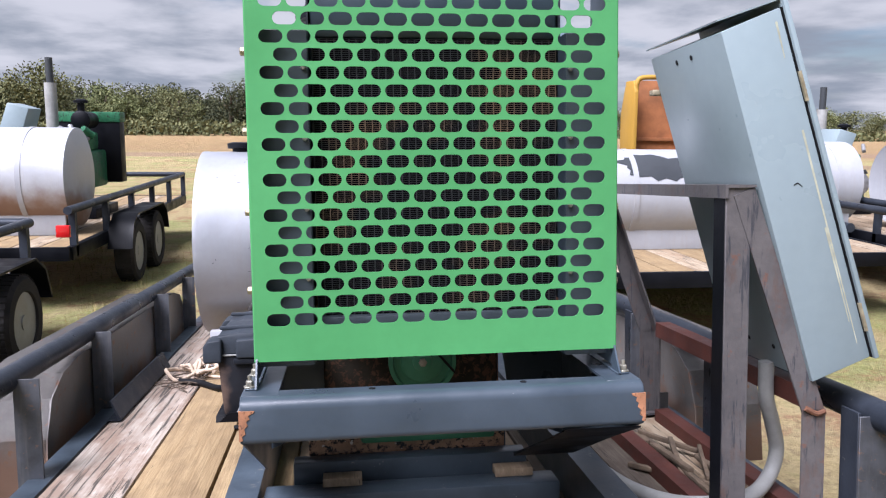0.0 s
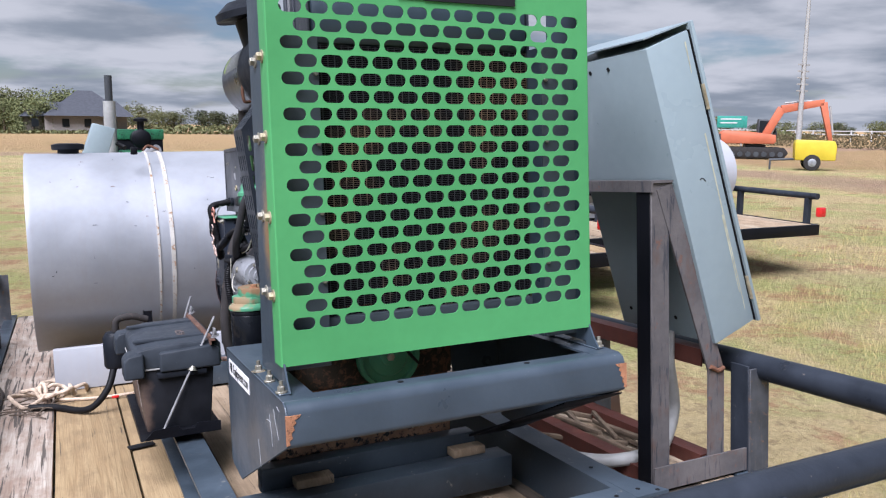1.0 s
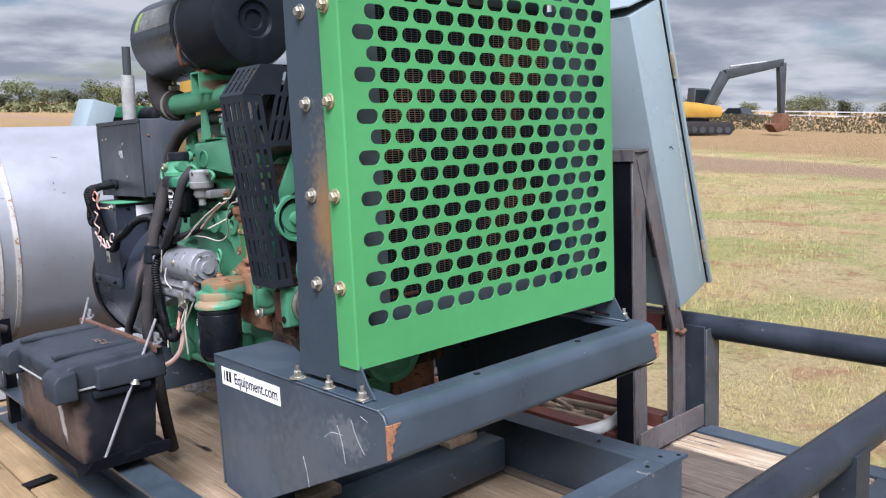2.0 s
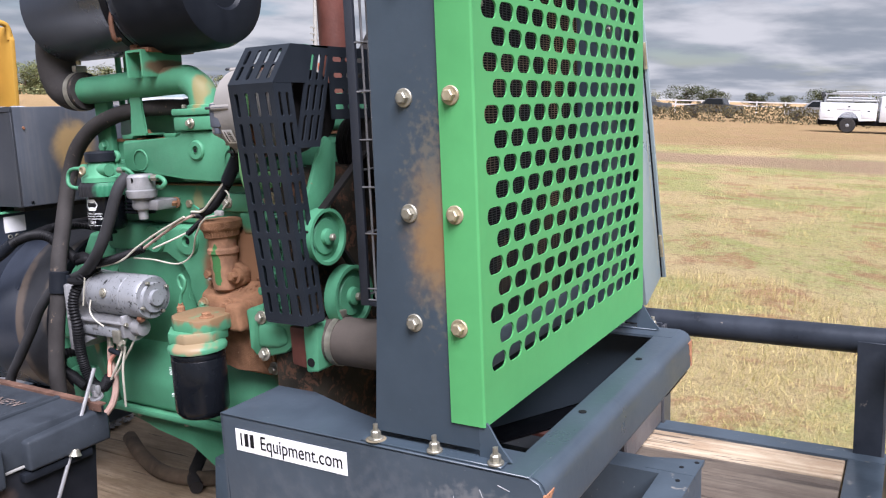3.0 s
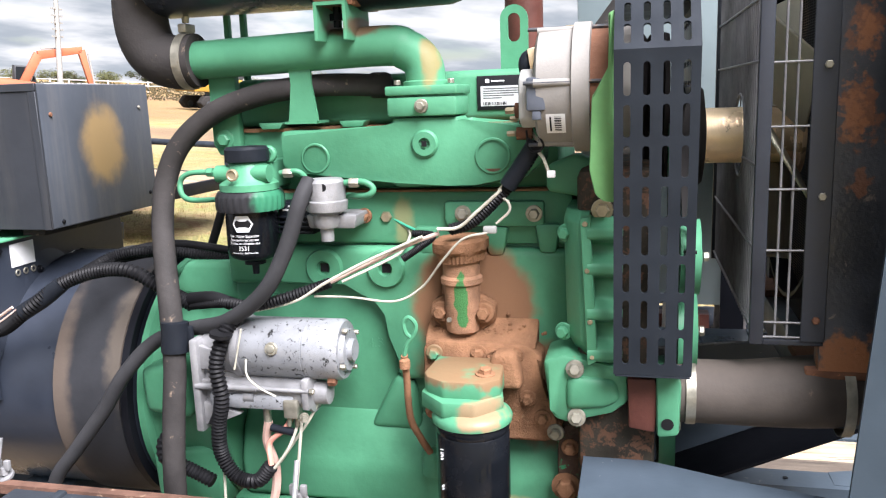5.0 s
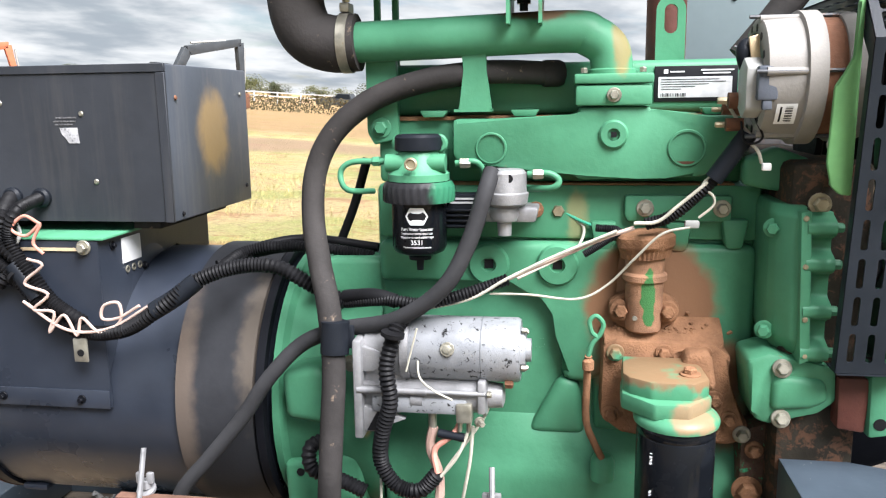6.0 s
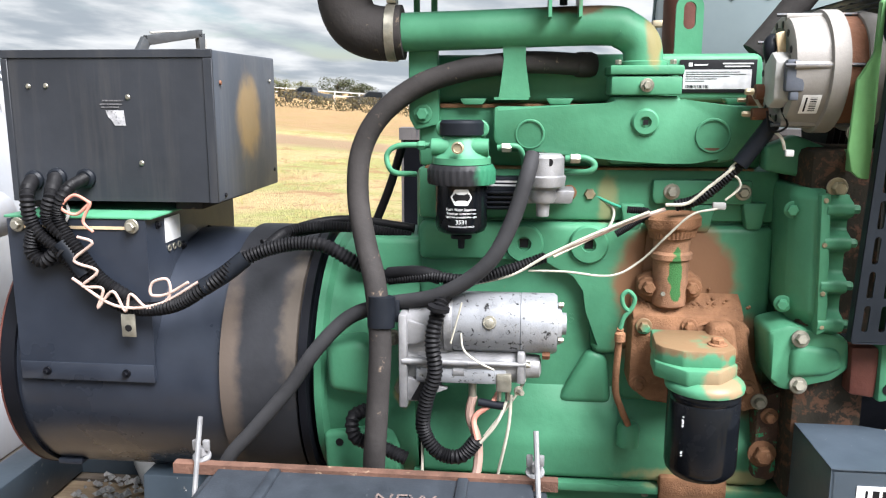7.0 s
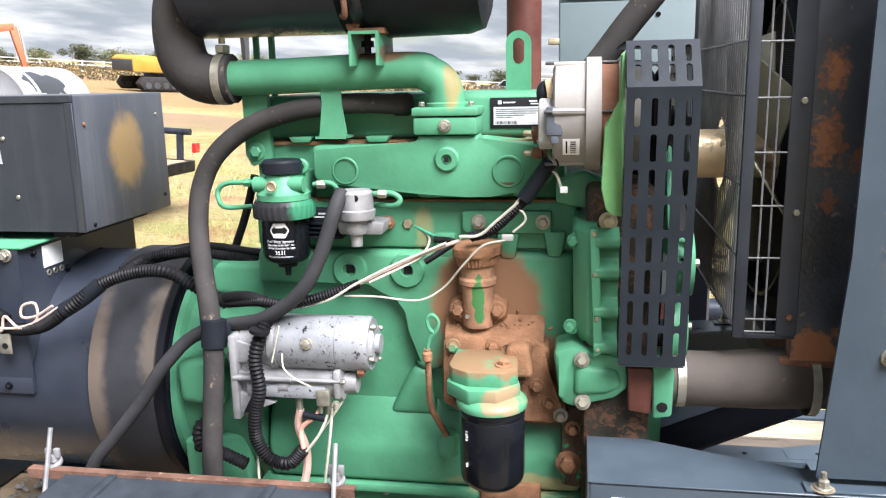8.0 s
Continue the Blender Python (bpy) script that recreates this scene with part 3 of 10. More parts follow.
# ---- the trailer ----
def angle_iron(bm, p0, p1, a, b, leg=0.05, thick=0.006):
    """An L-section bar from p0 to p1 whose two legs run along the directions a and b."""
    p0, p1, a, b = (Vector(v) for v in (p0, p1, a, b))
    a, b = a.normalized(), b.normalized()
    sec = [Vector((0, 0, 0)), a * leg, a * leg + b * thick, a * thick + b * thick, a * thick + b * leg, b * leg]
    lo = [bm.verts.new(p0 + s) for s in sec]
    hi = [bm.verts.new(p1 + s) for s in sec]
    bm.faces.new(lo), bm.faces.new(hi[::-1])
    for i in range(6):
        bm.faces.new((lo[i], hi[i], hi[(i + 1) % 6], lo[(i + 1) % 6]))
    return bm


def wheel(parent, c, side, r=0.34):
    """A trailer wheel; side is the way that its outside faces along x."""
    bm = B()
    x = Vector((side, 0, 0))
    w = 0.2
    lathe(bm, Vector(c) - x * w / 2, x, [(0, r * 0.66), (0, r * 0.9), (0.025, r * 0.985), (0.06, r), (w - 0.06, r), (w - 0.025, r * 0.985), (w, r * 0.9), (w, r * 0.66), (w - 0.02, r * 0.62)], 36, ends=False)
    ob = part("wheel", bm, M["tyre"], parent)
    bm = B()
    lathe(bm, Vector(c) + x * (w / 2 - 0.07), x, [(0, 0.02), (0, r * 0.3), (0.02, r * 0.5), (-0.01, r * 0.55), (0.05, r * 0.63), (0.055, r * 0.66)], 28)
    rod(bm, Vector(c) + x * (w / 2 - 0.06), Vector(c) + x * (w / 2 - 0.01), r * 0.16)
    for k in range(6):
        a = k * math.pi / 3
        rod(bm, Vector(c) + Vector((side * (w / 2 - 0.06), r * 0.3 * math.cos(a), r * 0.3 * math.sin(a))), Vector(c) + Vector((side * (w / 2 - 0.035), r * 0.3 * math.cos(a), r * 0.3 * math.sin(a))), 0.012, seg=6)
    for k in range(10):
        a = (k + 0.5) * math.pi / 5
        lathe(bm, Vector(c) + Vector((side * (w / 2 - 0.052), r * 0.45 * math.cos(a), r * 0.45 * math.sin(a))), x, [(0, r * 0.05), (0.006, r * 0.045)], 8)
    part("rim", bm, M["steelrim"], ob)
    bm = B()
    for k in range(44):
        a = k * math.pi / 22
        for q in (-1, 1):
            m = Matrix.Translation(c) @ Matrix.Rotation(a + 0.035 * q, 4, "X")
            box(bm, q * 0.045 - 0.036, q * 0.045 + 0.036, -0.014, 0.014, r - 0.004, r + 0.005, m=m)
    part("tread", bm, M["tyre"], ob)
    return ob


def build_trailer():
    t = thing("utility_trailer", (0.2, 2.5, 0.0), "dark tandem-axle utility trailer with plank deck and pipe rails", "trailer")
    z = 0.60
    # planks along y, between the steel ends
    edges = [-0.885, -0.622, -0.372, -0.118, 0.136, 0.390, 0.644, 0.898, 1.150, 1.288]
    # the two planks by the stand have shade and dirt in their colour
    kinds = ["wood_pale", "wood_new", "wood_new", "wood_mud", "wood_mud", "wood_mud", "wood_shaded", "wood_shaded", "wood_old"]
    rnd = random.Random(2)
    for a, b, k in zip(edges, edges[1:], kinds):
        bm = B()
        lift = rnd.uniform(-0.004, 0.003)
        box(bm, a + 0.004, b - 0.004, 1.295, 6.6, z - 0.042, z + lift, 0.004)
        part("plank", bm, M[k], t, "grey weathered deck plank" if k in ("wood_old", "wood_pale", "wood_shaded") else "yellow pine deck plank" if k == "wood_new" else "muddy deck plank")
    for x, s in ((-0.89, -1), (1.29, 1)):
        bm = B()
        angle_iron(bm, (x, 1.08, z + 0.004), (x, 6.7, z + 0.004), (s, 0, 0), (0, 0, -1), 0.075, 0.008)
        box(bm, x + min(0, s * 0.055), x + max(0, s * 0.055), 1.08, 6.7, z - 0.13, z - 0.06, 0.004)
        part("side_beam", bm, M["skid"], t)
    bm = B()
    box(bm, -0.96, 1.36, 1.08, 1.29, z - 0.012, z + 0.003, 0.003)
    box(bm, -0.96, 1.36, 1.08, 1.13, z - 0.15, z - 0.012, 0.003)
    part("end_plate", bm, M["skid"], t)
    for y in (1.9, 2.9, 3.9, 4.9, 5.9):
        bm = B()
        box(bm, -0.88, 1.28, y, y + 0.06, z - 0.13, z - 0.044, 0.003)
        part("cross_member", bm, M["skid"], t)
    # rails: a round pipe on square posts, both sides and across the end
    R = 0.040
    zr = 0.925
    for x in (-1.018, 1.402):
        bm = B()
        tube(bm, [(x, 1.145, zr), (x, 2.5, zr), (x, 6.6, zr)], R, 20, 1)
        part("side_rail", bm, M["rail"], t, "worn dark steel pipe rail")
        for y in (1.235, 1.86, 2.66, 3.47, 4.6, 5.4, 6.5):
            s = -1 if x < 0 else 1
            xx = -0.965 if x < 0 else 1.365
            bm = B()
            box(bm, xx - 0.03, xx + 0.05, y - 0.035, y - 0.027, 0.47, zr + 0.004, 0.001, 1)
            post = part("rail_post", bm, M["angle_grey"], t, "grey worn angle-iron post")
            bm = B()
            box(bm, xx - 0.03, xx - 0.022, y - 0.027, y + 0.045, 0.47, zr + 0.012, 0.001, 1)
            part("inner_leg", bm, M["rail"], post)
    bm = B()
    tube(bm, [(-1.018, 1.145, zr), (0.2, 1.145, zr), (1.402, 1.145, zr)], R, 20, 1)
    part("end_rail", bm, M["rail"], t, "worn dark steel pipe rail")
    for x in (-0.2, 0.6):
        bm = B()
        angle_iron(bm, (x, 1.10, 0.47), (x, 1.10, zr), (1, 0, 0), (0, 1, 0), 0.07, 0.007)
        part("rail_post", bm, M["rail"], t)
    # fenders and wheels
    for s in (-1, 1):
        xin, xout = (-1.01, -1.28) if s < 0 else (1.41, 1.68)
        prof = [(2.90, 0.42), (2.925, 0.64), (2.99, 0.77), (3.12, 0.835), (3.30, 0.86), (5.15, 0.86), (5.35, 0.82), (5.47, 0.70), (5.50, 0.42)]
        bm = B()
        for a, b in zip(prof, prof[1:]):
            vs = [bm.verts.new(v) for v in ((xin, *a), (xout, *a), (xout, *b), (xin, *b))]
            bm.faces.new(vs)
        bmesh.ops.solidify(bm, geom=bm.faces[:], thickness=0.006)
        part("fender", bm, M["fender"], t, "scuffed sheet-steel wheel arch")
        bm = B()
        prism(bm, prof + [(5.2, 0.36), (3.2, 0.36)], "x", xin - 0.004, xin + 0.004)
        part("fender_side", bm, M["fender"], t, "scuffed muddy sheet panel")
        for y in (3.75, 4.65):
            wheel(t, ((xin + xout) / 2, y, 0.30 + 0.02), s, 0.32)
    # gussets that lean against the left rail
    bm = B()
    prism(bm, [(-0.890, 0.610), (-0.835, 0.610), (-0.832, 0.616), (-0.868, 0.690), (-0.874, 0.690), (-0.845, 0.620)], "y", 3.22, 4.15)
    part("gusset", bm, M["rail"], t)
    # tail lamp
    bm = B()
    box(bm, -1.12, -1.00, 6.55, 6.60, 0.72, 0.80, 0.008)
    part("tail_lamp", bm, M["red_lens"], t, "red tail lamp")
    return t


build_trailer()


M["strap"] = painted("rusty_pale_strap", (0.42, 0.40, 0.36), 0.6, mottle=0.2, scale=8, worn=(0.24, 0.13, 0.06), wear=0.56)


def build_fuel_tank():
    t = thing("fuel_tank", (0.2, 4.58, 0.6), "large silver cylindrical fuel tank with a riveted strap and black cap", "tank")
    c, r = Vector((0, 4.58, 1.215)), 0.50
    x0, x1 = -0.67, 1.10
    bm = B()
    lathe(bm, (x0 - 0.02, c.y, c.z), (1, 0, 0), [(0.05, 0.02), (0.035, r * 0.6), (0.03, r * 0.96), (0.0, r * 0.985), (0.0, r), (0.025, r), (0.03, r * 0.997), (x1 - x0 - 0.03, r * 0.997), (x1 - x0, r), (x1 - x0 + 0.02, r * 0.98), (x1 - x0 - 0.01, r * 0.9), (x1 - x0 - 0.02, 0.02)], 72)
    part("shell", bm, M["tank"], t)
    for x, w in ((-0.135, 0.010), (-0.075, 0.018)):
        bm = B()
        lathe(bm, (x, c.y, c.z), (1, 0, 0), [(0, r * 0.99), (0, r + 0.004), (w, r + 0.004), (w, r * 0.99)], 72, ends=False)
        part("strap", bm, M["strap"], t, "pale strap with rust runs")
    # small scratches and drips on the shell
    rnd = random.Random(21)
    for k in range(26):
        x, a = rnd.uniform(-0.60, 0.15), rnd.uniform(-0.25, 1.15)
        l, w = rnd.uniform(0.004, 0.02), rnd.uniform(0.0010, 0.0022)
        dx, da = rnd.choice(((l, 0), (0, l), (l * 0.6, l * 0.5)))
        rr = r + 0.0006
        pts = [(x, a - w), (x + dx + w, a + da - w), (x + dx, a + da + w), (x - w, a + w)]
        bm = B()
        bm.faces.new([bm.verts.new((u, c.y - rr * math.cos(q), c.z + rr * math.sin(q))) for u, q in pts])
        part("scratch", bm, M["ink" if k % 3 else "rusty"], t)
    bm = B()
    lathe(bm, (-0.49, c.y - 0.02, c.z + r - 0.02), (0, 0, 1), [(0, 0.05), (0.035, 0.05), (0.035, 0.075), (0.06, 0.078), (0.066, 0.06)], 24)
    part("filler_cap", bm, M["plastic"], t, "black filler cap")
    for y in (4.08, 5.03):
        bm = B()
        box(bm, -0.62, 1.0, y, y + 0.05, 0.605, 0.80, 0.004)
        part("cradle", bm, M["tank_white"], t, "white painted tank cradle")
    bm = B()
    tube(bm, [(-0.16, 4.25, 1.712), (-0.13, 4.3, 1.735), (-0.08, 4.3, 1.715)], 0.006, 8)
    part("vent_wire", bm, M["rusty"], t)
    bm = B()
    box(bm, -0.22, -0.19, 4.2, 4.23, 1.69, 1.725, 0.003)
    part("bracket", bm, M["black"], t)


build_fuel_tank()


def build_fuel_separator():
    t = thing("fuel_separator", (-0.37, 3.72, 0.6), "small black fuel separator on a pipe stand by the tank", "filter")
    bm = B()
    lathe(bm, (-0.37, 3.66, 0.78), (0, 0, 1), [(0, 0.045), (0.01, 0.052), (0.13, 0.052), (0.15, 0.04)], 20)
    part("can", bm, M["plastic"], t)
    bm = B()
    lathe(bm, (-0.30, 3.66, 0.78), (0, 0, 1), [(0, 0.03), (0.14, 0.032), (0.155, 0.02)], 16)
    part("canister", bm, M["alu"], t, "bright metal canister")
    bm = B()
    tube(bm, [(-0.37, 3.66, 0.93), (-0.36, 3.66, 0.98), (-0.30, 3.66, 0.99), (-0.24, 3.67, 0.97)], 0.015, 10)
    part("pipe", bm, M["rubber"], t)
    bm = B()
    angle_iron(bm, (-0.25, 3.70, 0.603), (-0.25, 3.70, 1.0), (1, 0, 0), (0, 1, 0), 0.035, 0.005)
    part("stand", bm, M["black"], t)
    bm = B()
    tube(bm, [(-0.38, 3.64, 0.80), (-0.42, 3.60, 0.70), (-0.50, 3.62, 0.625), (-0.62, 3.75, 0.62), (-0.72, 3.8, 0.62)], 0.014, 10)
    part("hose", bm, M["cable"], t)


build_fuel_separator()
# ---- skid and tray ----
M["flaky"] = painted("flaking_black_paint_on_rust", (0.40, 0.24, 0.15), 0.8, mottle=0.35, scale=9, bump=0.5, worn=(0.03, 0.03, 0.032), wear=0.50, fleck=((0.6, 0.55, 0.48), 70, 0.5))
M["dust_ring"] = painted("yellowish_dust", (0.15, 0.125, 0.085), 0.9, mottle=0.3, scale=60, bump=0.3)
M["chalk_scratch"] = painted("chalky_scratch", (0.24, 0.25, 0.26), 0.8, mottle=0.3, scale=60)
M["bare_rust"] = painted("bare_rusted_steel", (0.34, 0.155, 0.08), 0.85, mottle=0.35, scale=22, bump=0.4, worn=(0.13, 0.06, 0.035), wear=0.56)


def build_skid():
    t = thing("skid_frame", (0.25, 2.8, 0.6), "slate-grey bolted steel skid frame on the deck", "frame")
    z0, z1 = 0.606, 0.738
    # two long channels, webs inside and flanges outwards, and a front channel that joins them
    for x, s in ((0.682, 1), (-0.182, -1)):
        bm = B()
        w = lambda d: x + s * d
        prism(bm, [(w(0), z0 - 0.003), (w(0.082), z0 - 0.003), (w(0.082), z0 + 0.006), (w(0.008), z0 + 0.009), (w(0.008), z1 - 0.006), (w(0.082), z1 - 0.003), (w(0.082), z1 + 0.006), (w(0), z1 + 0.006)], "y", 1.59, 3.95)
        part("channel", bm, M["skid"], t)
    bm = B()
    prism(bm, [(1.580, z0), (1.588, z0), (1.588, z1 - 0.004), (1.660, z1 - 0.002), (1.660, z1 + 0.0066), (1.580, z1 + 0.0066)], "x", -0.262, 0.770)
    part("front_channel", bm, M["skid"], t)
    bm = B()
    prism(bm, [(0.70, 1.579), (0.80, 1.579), (0.764, 1.70), (0.70, 1.70)], "z", z1 - 0.003, z1 + 0.0072)
    part("corner_plate", bm, M["skid"], t)
    for x, y in ((0.735, 1.62), (0.775, 1.592), (0.66, 1.61), (0.72, 1.80), (0.72, 2.4)):
        bm = B()
        lathe(bm, (x, y, z1 + 0.0072), (0, 0, 1), [(0, 0.006), (0.001, 0.006)], 10)
        part("bolt_hole", bm, M["ink"], t)
    # cross beams with wooden shims under the radiator
    for ya, yb, za, zb, xa, xb in ((2.05, 2.14, 0.628, 0.722, -0.173, 0.618), (2.155, 2.215, 0.70, 0.775, -0.10, 0.55)):
        bm = B()
        box(bm, xa, xb, ya, yb, za, zb, 0.006)
        part("cross_beam", bm, M["skid"], t)
    for x, y, zz in ((-0.02, 2.100, 0.7225), (0.45, 2.100, 0.7225)):
        bm = B()
        box(bm, x, x + 0.105, y, y + 0.05, zz, zz + 0.024, 0.003)
        part("shim", bm, M["wood_mud"], t, "thin plywood shim")
    bm = B()
    box(bm, -0.06, 0.50, 2.225, 2.235, 0.745, 0.845, 0.003)
    part("front_plate", bm, M["flaky"], t, "rusty flaking plate under the engine")
    for x in (-0.02, 0.44):
        bm = B()
        prism(bm, [(2.3, z1 + 0.004), (2.42, z1 + 0.004), (2.40, 0.93), (2.32, 0.93)], "x", x, x + 0.08, 0.004)
        part("engine_foot", bm, M["skid"], t)
    bm = B()
    prism(bm, [(3.22, z1 + 0.004), (3.355, z1 + 0.004), (3.35, 0.895), (3.24, 0.895)], "x", 0.13, 0.43, 0.004)
    part("generator_foot", bm, M["skid"], t)
    bm = B()
    box(bm, -0.173, 0.681, 3.81, 3.90, 0.607, 0.727, 0.006)
    part("cross_beam", bm, M["skid"], t)
    return t


build_skid()


def build_tray():
    t = thing("radiator_tray", (0.25, 1.85, 0.79), "slate-grey folded steel radiator tray with bare rusty corners", "tray")
    xl, xr, zt = -0.165, 0.672, 1.11
    # front rail
    bm = B()
    bend = [(1.609 - 0.024 * math.cos(k * math.pi / 12), zt - 0.024 + 0.024 * math.sin(k * math.pi / 12)) for k in range(7)]
    low = [(1.599 - 0.014 * math.cos(k * math.pi / 10), 1.030 - 0.014 * math.sin(k * math.pi / 10)) for k in range(4)]
    prism(bm, low[::-1] + bend + [(1.650, zt), (1.650, zt - 0.006), (1.612, zt - 0.006), (1.593, zt - 0.022), (1.593, 1.034), (1.64, 1.012), (1.64, 1.004)], "x", xl + 0.004, xr - 0.004)
    part("front_rail", bm, M["slate_tray"], t, smooth=35)
    side = [(1.587, 1.022), (1.587, zt - 0.022), (1.594, zt - 0.007), (1.609, zt), (2.212, zt), (2.20, 0.795), (2.09, 0.785)]
    for x, s in ((xl, 1), (xr, -1)):
        bm = B()
        prism(bm, side, "x", min(x, x + s * 0.005), max(x, x + s * 0.005), 0.0015, 1)
        part("side_plate", bm, M["slate_tray"], t)
        # top flange, widening towards the engine
        bm = B()
        w = lambda d: x + s * d
        prism(bm, [(w(0), 1.609), (w(0.075), 1.609), (w(0.075), 1.88), (w(0.11), 2.0), (w(0.19), 2.212), (w(0), 2.212)], "z", zt - 0.005, zt + 0.0005, 0.001, 1)
        part("top_flange", bm, M["slate_tray"], t)
        bm = B()
        prism(bm, [(w(0), zt), (w(0.19), zt + 0.0004), (w(0.15), 0.86), (w(0), 0.80)], "y", 2.207, 2.212)
        part("rear_plate", bm, M["slate_tray"], t)
        # bare corner where the paint has come off
        bm = B()
        prism(bm, [(w(-0.0015), 1.026), (w(0.006), 1.028), (w(0.004), 1.036), (w(0.011), 1.041), (w(0.009), 1.052), (w(0.016), 1.058), (w(0.013), 1.066), (w(0.020), 1.071), (w(0.017), 1.078), (w(0.027), 1.083), (w(0.030), 1.0875), (w(-0.0015), 1.0875)], "y", 1.5835, 1.588)
        part("bare_patch", bm, M["bare_rust"], t, "bare rusted corner")
    bm = B()
    prism(bm, [(1.59, 1.015), (1.595, 1.009), (2.10, 0.79), (2.095, 0.783)], "x", 0.50, xr - 0.006)
    part("right_pan", bm, M["black"], t)
    for x in (0.10, 0.42):
        bm = B()
        lathe(bm, (x, 1.63, zt + 0.0006), (0, 0, 1), [(0, 0.007), (0.001, 0.007)], 12)
        part("bolt_hole", bm, M["ink"], t)
    # chalky scratches on the side
    for pts in ([(1.735, 1.055), (1.722, 1.02), (1.716, 0.985)], [(1.690, 1.075), (1.676, 1.045), (1.655, 1.018)], [(1.78, 1.02), (1.755, 1.035), (1.72, 1.038)], [(1.86, 0.96), (1.85, 0.93), (1.846, 0.90)], [(1.66, 1.088), (1.64, 1.082)]):
        bm = B()
        tube(bm, [(xl + 0.0004, y, z) for y, z in pts], 0.0011, 6, 5)
        part("scratch", bm, M["chalk_scratch"], t, "pale chalky scratch")
    # paper label with the dealer's web address
    bm = B()
    box(bm, xl - 0.0012, xl - 0.0002, 1.932, 2.177, 1.047, 1.087)
    lab = part("sticker", bm, M["label_white"], t, "white printed web address sticker")
    for y in (2.1655, 2.156, 2.143):
        bm = B()
        box(bm, xl - 0.0019, xl - 0.0013, y - (0.003 if y > 2.16 else 0.0085), y, 1.057, 1.081)
        part("bar", bm, M["ink"], lab)
    words("lettering", "Equipment.com", 0.036, facing((xl - 0.0016, 2.030, 1.068), (0, -1, 0), (0, 0, 1)), "ink", lab, spread=0.80)
    return t


build_tray()


# ---- radiator housing ----
def build_radiator():
    t = thing("radiator_unit", (0.25, 1.8, 1.11), "radiator in slate-grey housing behind a slotted lime-green grille", "radiator")
    xl, xr, yf, zb, zt = -0.144, 0.646, 1.688, 1.162, 2.06
    # grille: rows of slots, every other row shifted by half a slot
    cells = []
    px, pz, w, h = 0.0569, 0.03664, 0.0485, 0.0265
    z0 = 1.250 - pz / 2
    for k in range(19):
        za, zc = z0 + k * pz, z0 + (k + 1) * pz
        n, xs = (13, -0.0905) if k % 2 == 0 else (12, -0.0620)
        a = xs - px / 2
        cells.append((xl + 0.003, a, za, zc, None))
        for i in range(n):
            cx = xs + i * px
            cells.append((cx - px / 2, cx + px / 2, za, zc, (cx, (za + zc) / 2, w, h)))
        cells.append((xs + (n - 0.5) * px, xr - 0.003, za, zc, None))
    cells.append((xl + 0.003, xr - 0.003, zb, z0, None))
    cells.append((xl + 0.003, xr - 0.003, z0 + 19 * pz, zt, None))
    bm = B()
    pierced(bm, (0, yf, 0), (1, 0, 0), (0, 0, 1), cells, 0.003, 6)
    g = part("grille", bm, M["lime"], t, "lime-green steel grille with rows of slots", smooth=0)
    for x, s in ((xl, 1), (xr, -1)):
        bm = B()
        pts = [(x + s * 0.003, yf), (x + s * 0.001, yf + 0.001), (x, yf + 0.004), (x, yf + 0.057), (x + s * 0.003, yf + 0.057), (x + s * 0.003, yf + 0.003)]
        prism(bm, pts, "z", zb, zt)
        part("grille_flange", bm, M["lime"], g, smooth=50)
        # housing side
        xo = x + s * 0.0035
        bm = B()
        prism(bm, [(1.70, 1.125), (1.888, 1.125), (1.865, 1.45), (1.858, zt), (1.70, zt)], "x", min(xo, xo + s * 0.005), max(xo, xo + s * 0.005))
        part("side_panel", bm, M["slate_stain"] if s > 0 else M["slate"], t)
        bm = B()
        prism(bm, [(1.655, 1.111), (1.905, 1.111), (1.905, 1.1145), (1.655, 1.1145)], "x", min(x - s * 0.017, x + s * 0.01), max(x - s * 0.017, x + s * 0.01), 0.001, 1)
        part("foot_flange", bm, M["slate"], t)
        bm = B()
        prism(bm, [(1.70, 1.1145), (1.648, 1.1145), (1.668, 1.138), (1.684, 1.165), (1.70, 1.18)], "x", min(xo, xo + s * 0.004), max(xo, xo + s * 0.004))
        part("foot_gusset", bm, M["slate"], t)
        for z in (1.31, 1.477, 1.645, 1.81, 1.975):
            bolt(t, (xo - s * 0.0005, 1.804, z), (-s, 0, 0), 0.0112, 0.010, "zinc")
            bolt(t, (x - s * 0.0005, 1.7245, z), (-s, 0, 0), 0.0112, 0.010, "brass")
        for y in (1.668, 1.772, 1.881):
            bolt(t, (x - s * 0.008, y, 1.1155), (0, 0, 1), 0.010, 0.012, "zinc", stud=0.012)
        bm = B()
        lathe(bm, (x - s * 0.008, 1.881, 1.1145), (0, 0, 1), [(0, 0.017), (0.001, 0.015), (0.0015, 0.008)], 14)
        part("dust_ring", bm, M["dust_ring"], t, "yellowish dust round a bolt")
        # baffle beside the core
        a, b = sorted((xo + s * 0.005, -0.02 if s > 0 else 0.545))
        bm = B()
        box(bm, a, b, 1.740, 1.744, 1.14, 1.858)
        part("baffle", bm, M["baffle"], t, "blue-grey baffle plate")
        xe = -0.02 if s > 0 else 0.545
        bm = B()
        box(bm, xe - 0.002, xe + 0.002, 1.7445, 1.80, 1.14, 1.858)
        part("baffle_return", bm, M["slate"], t)
        for z in (1.33, 1.48, 1.63, 1.78):
            bolt(t, ((-0.028 if s > 0 else 0.553), 1.739, z), (0, -1, 0), 0.007, 0.006, "zinc", washer=False)
    bm = B()
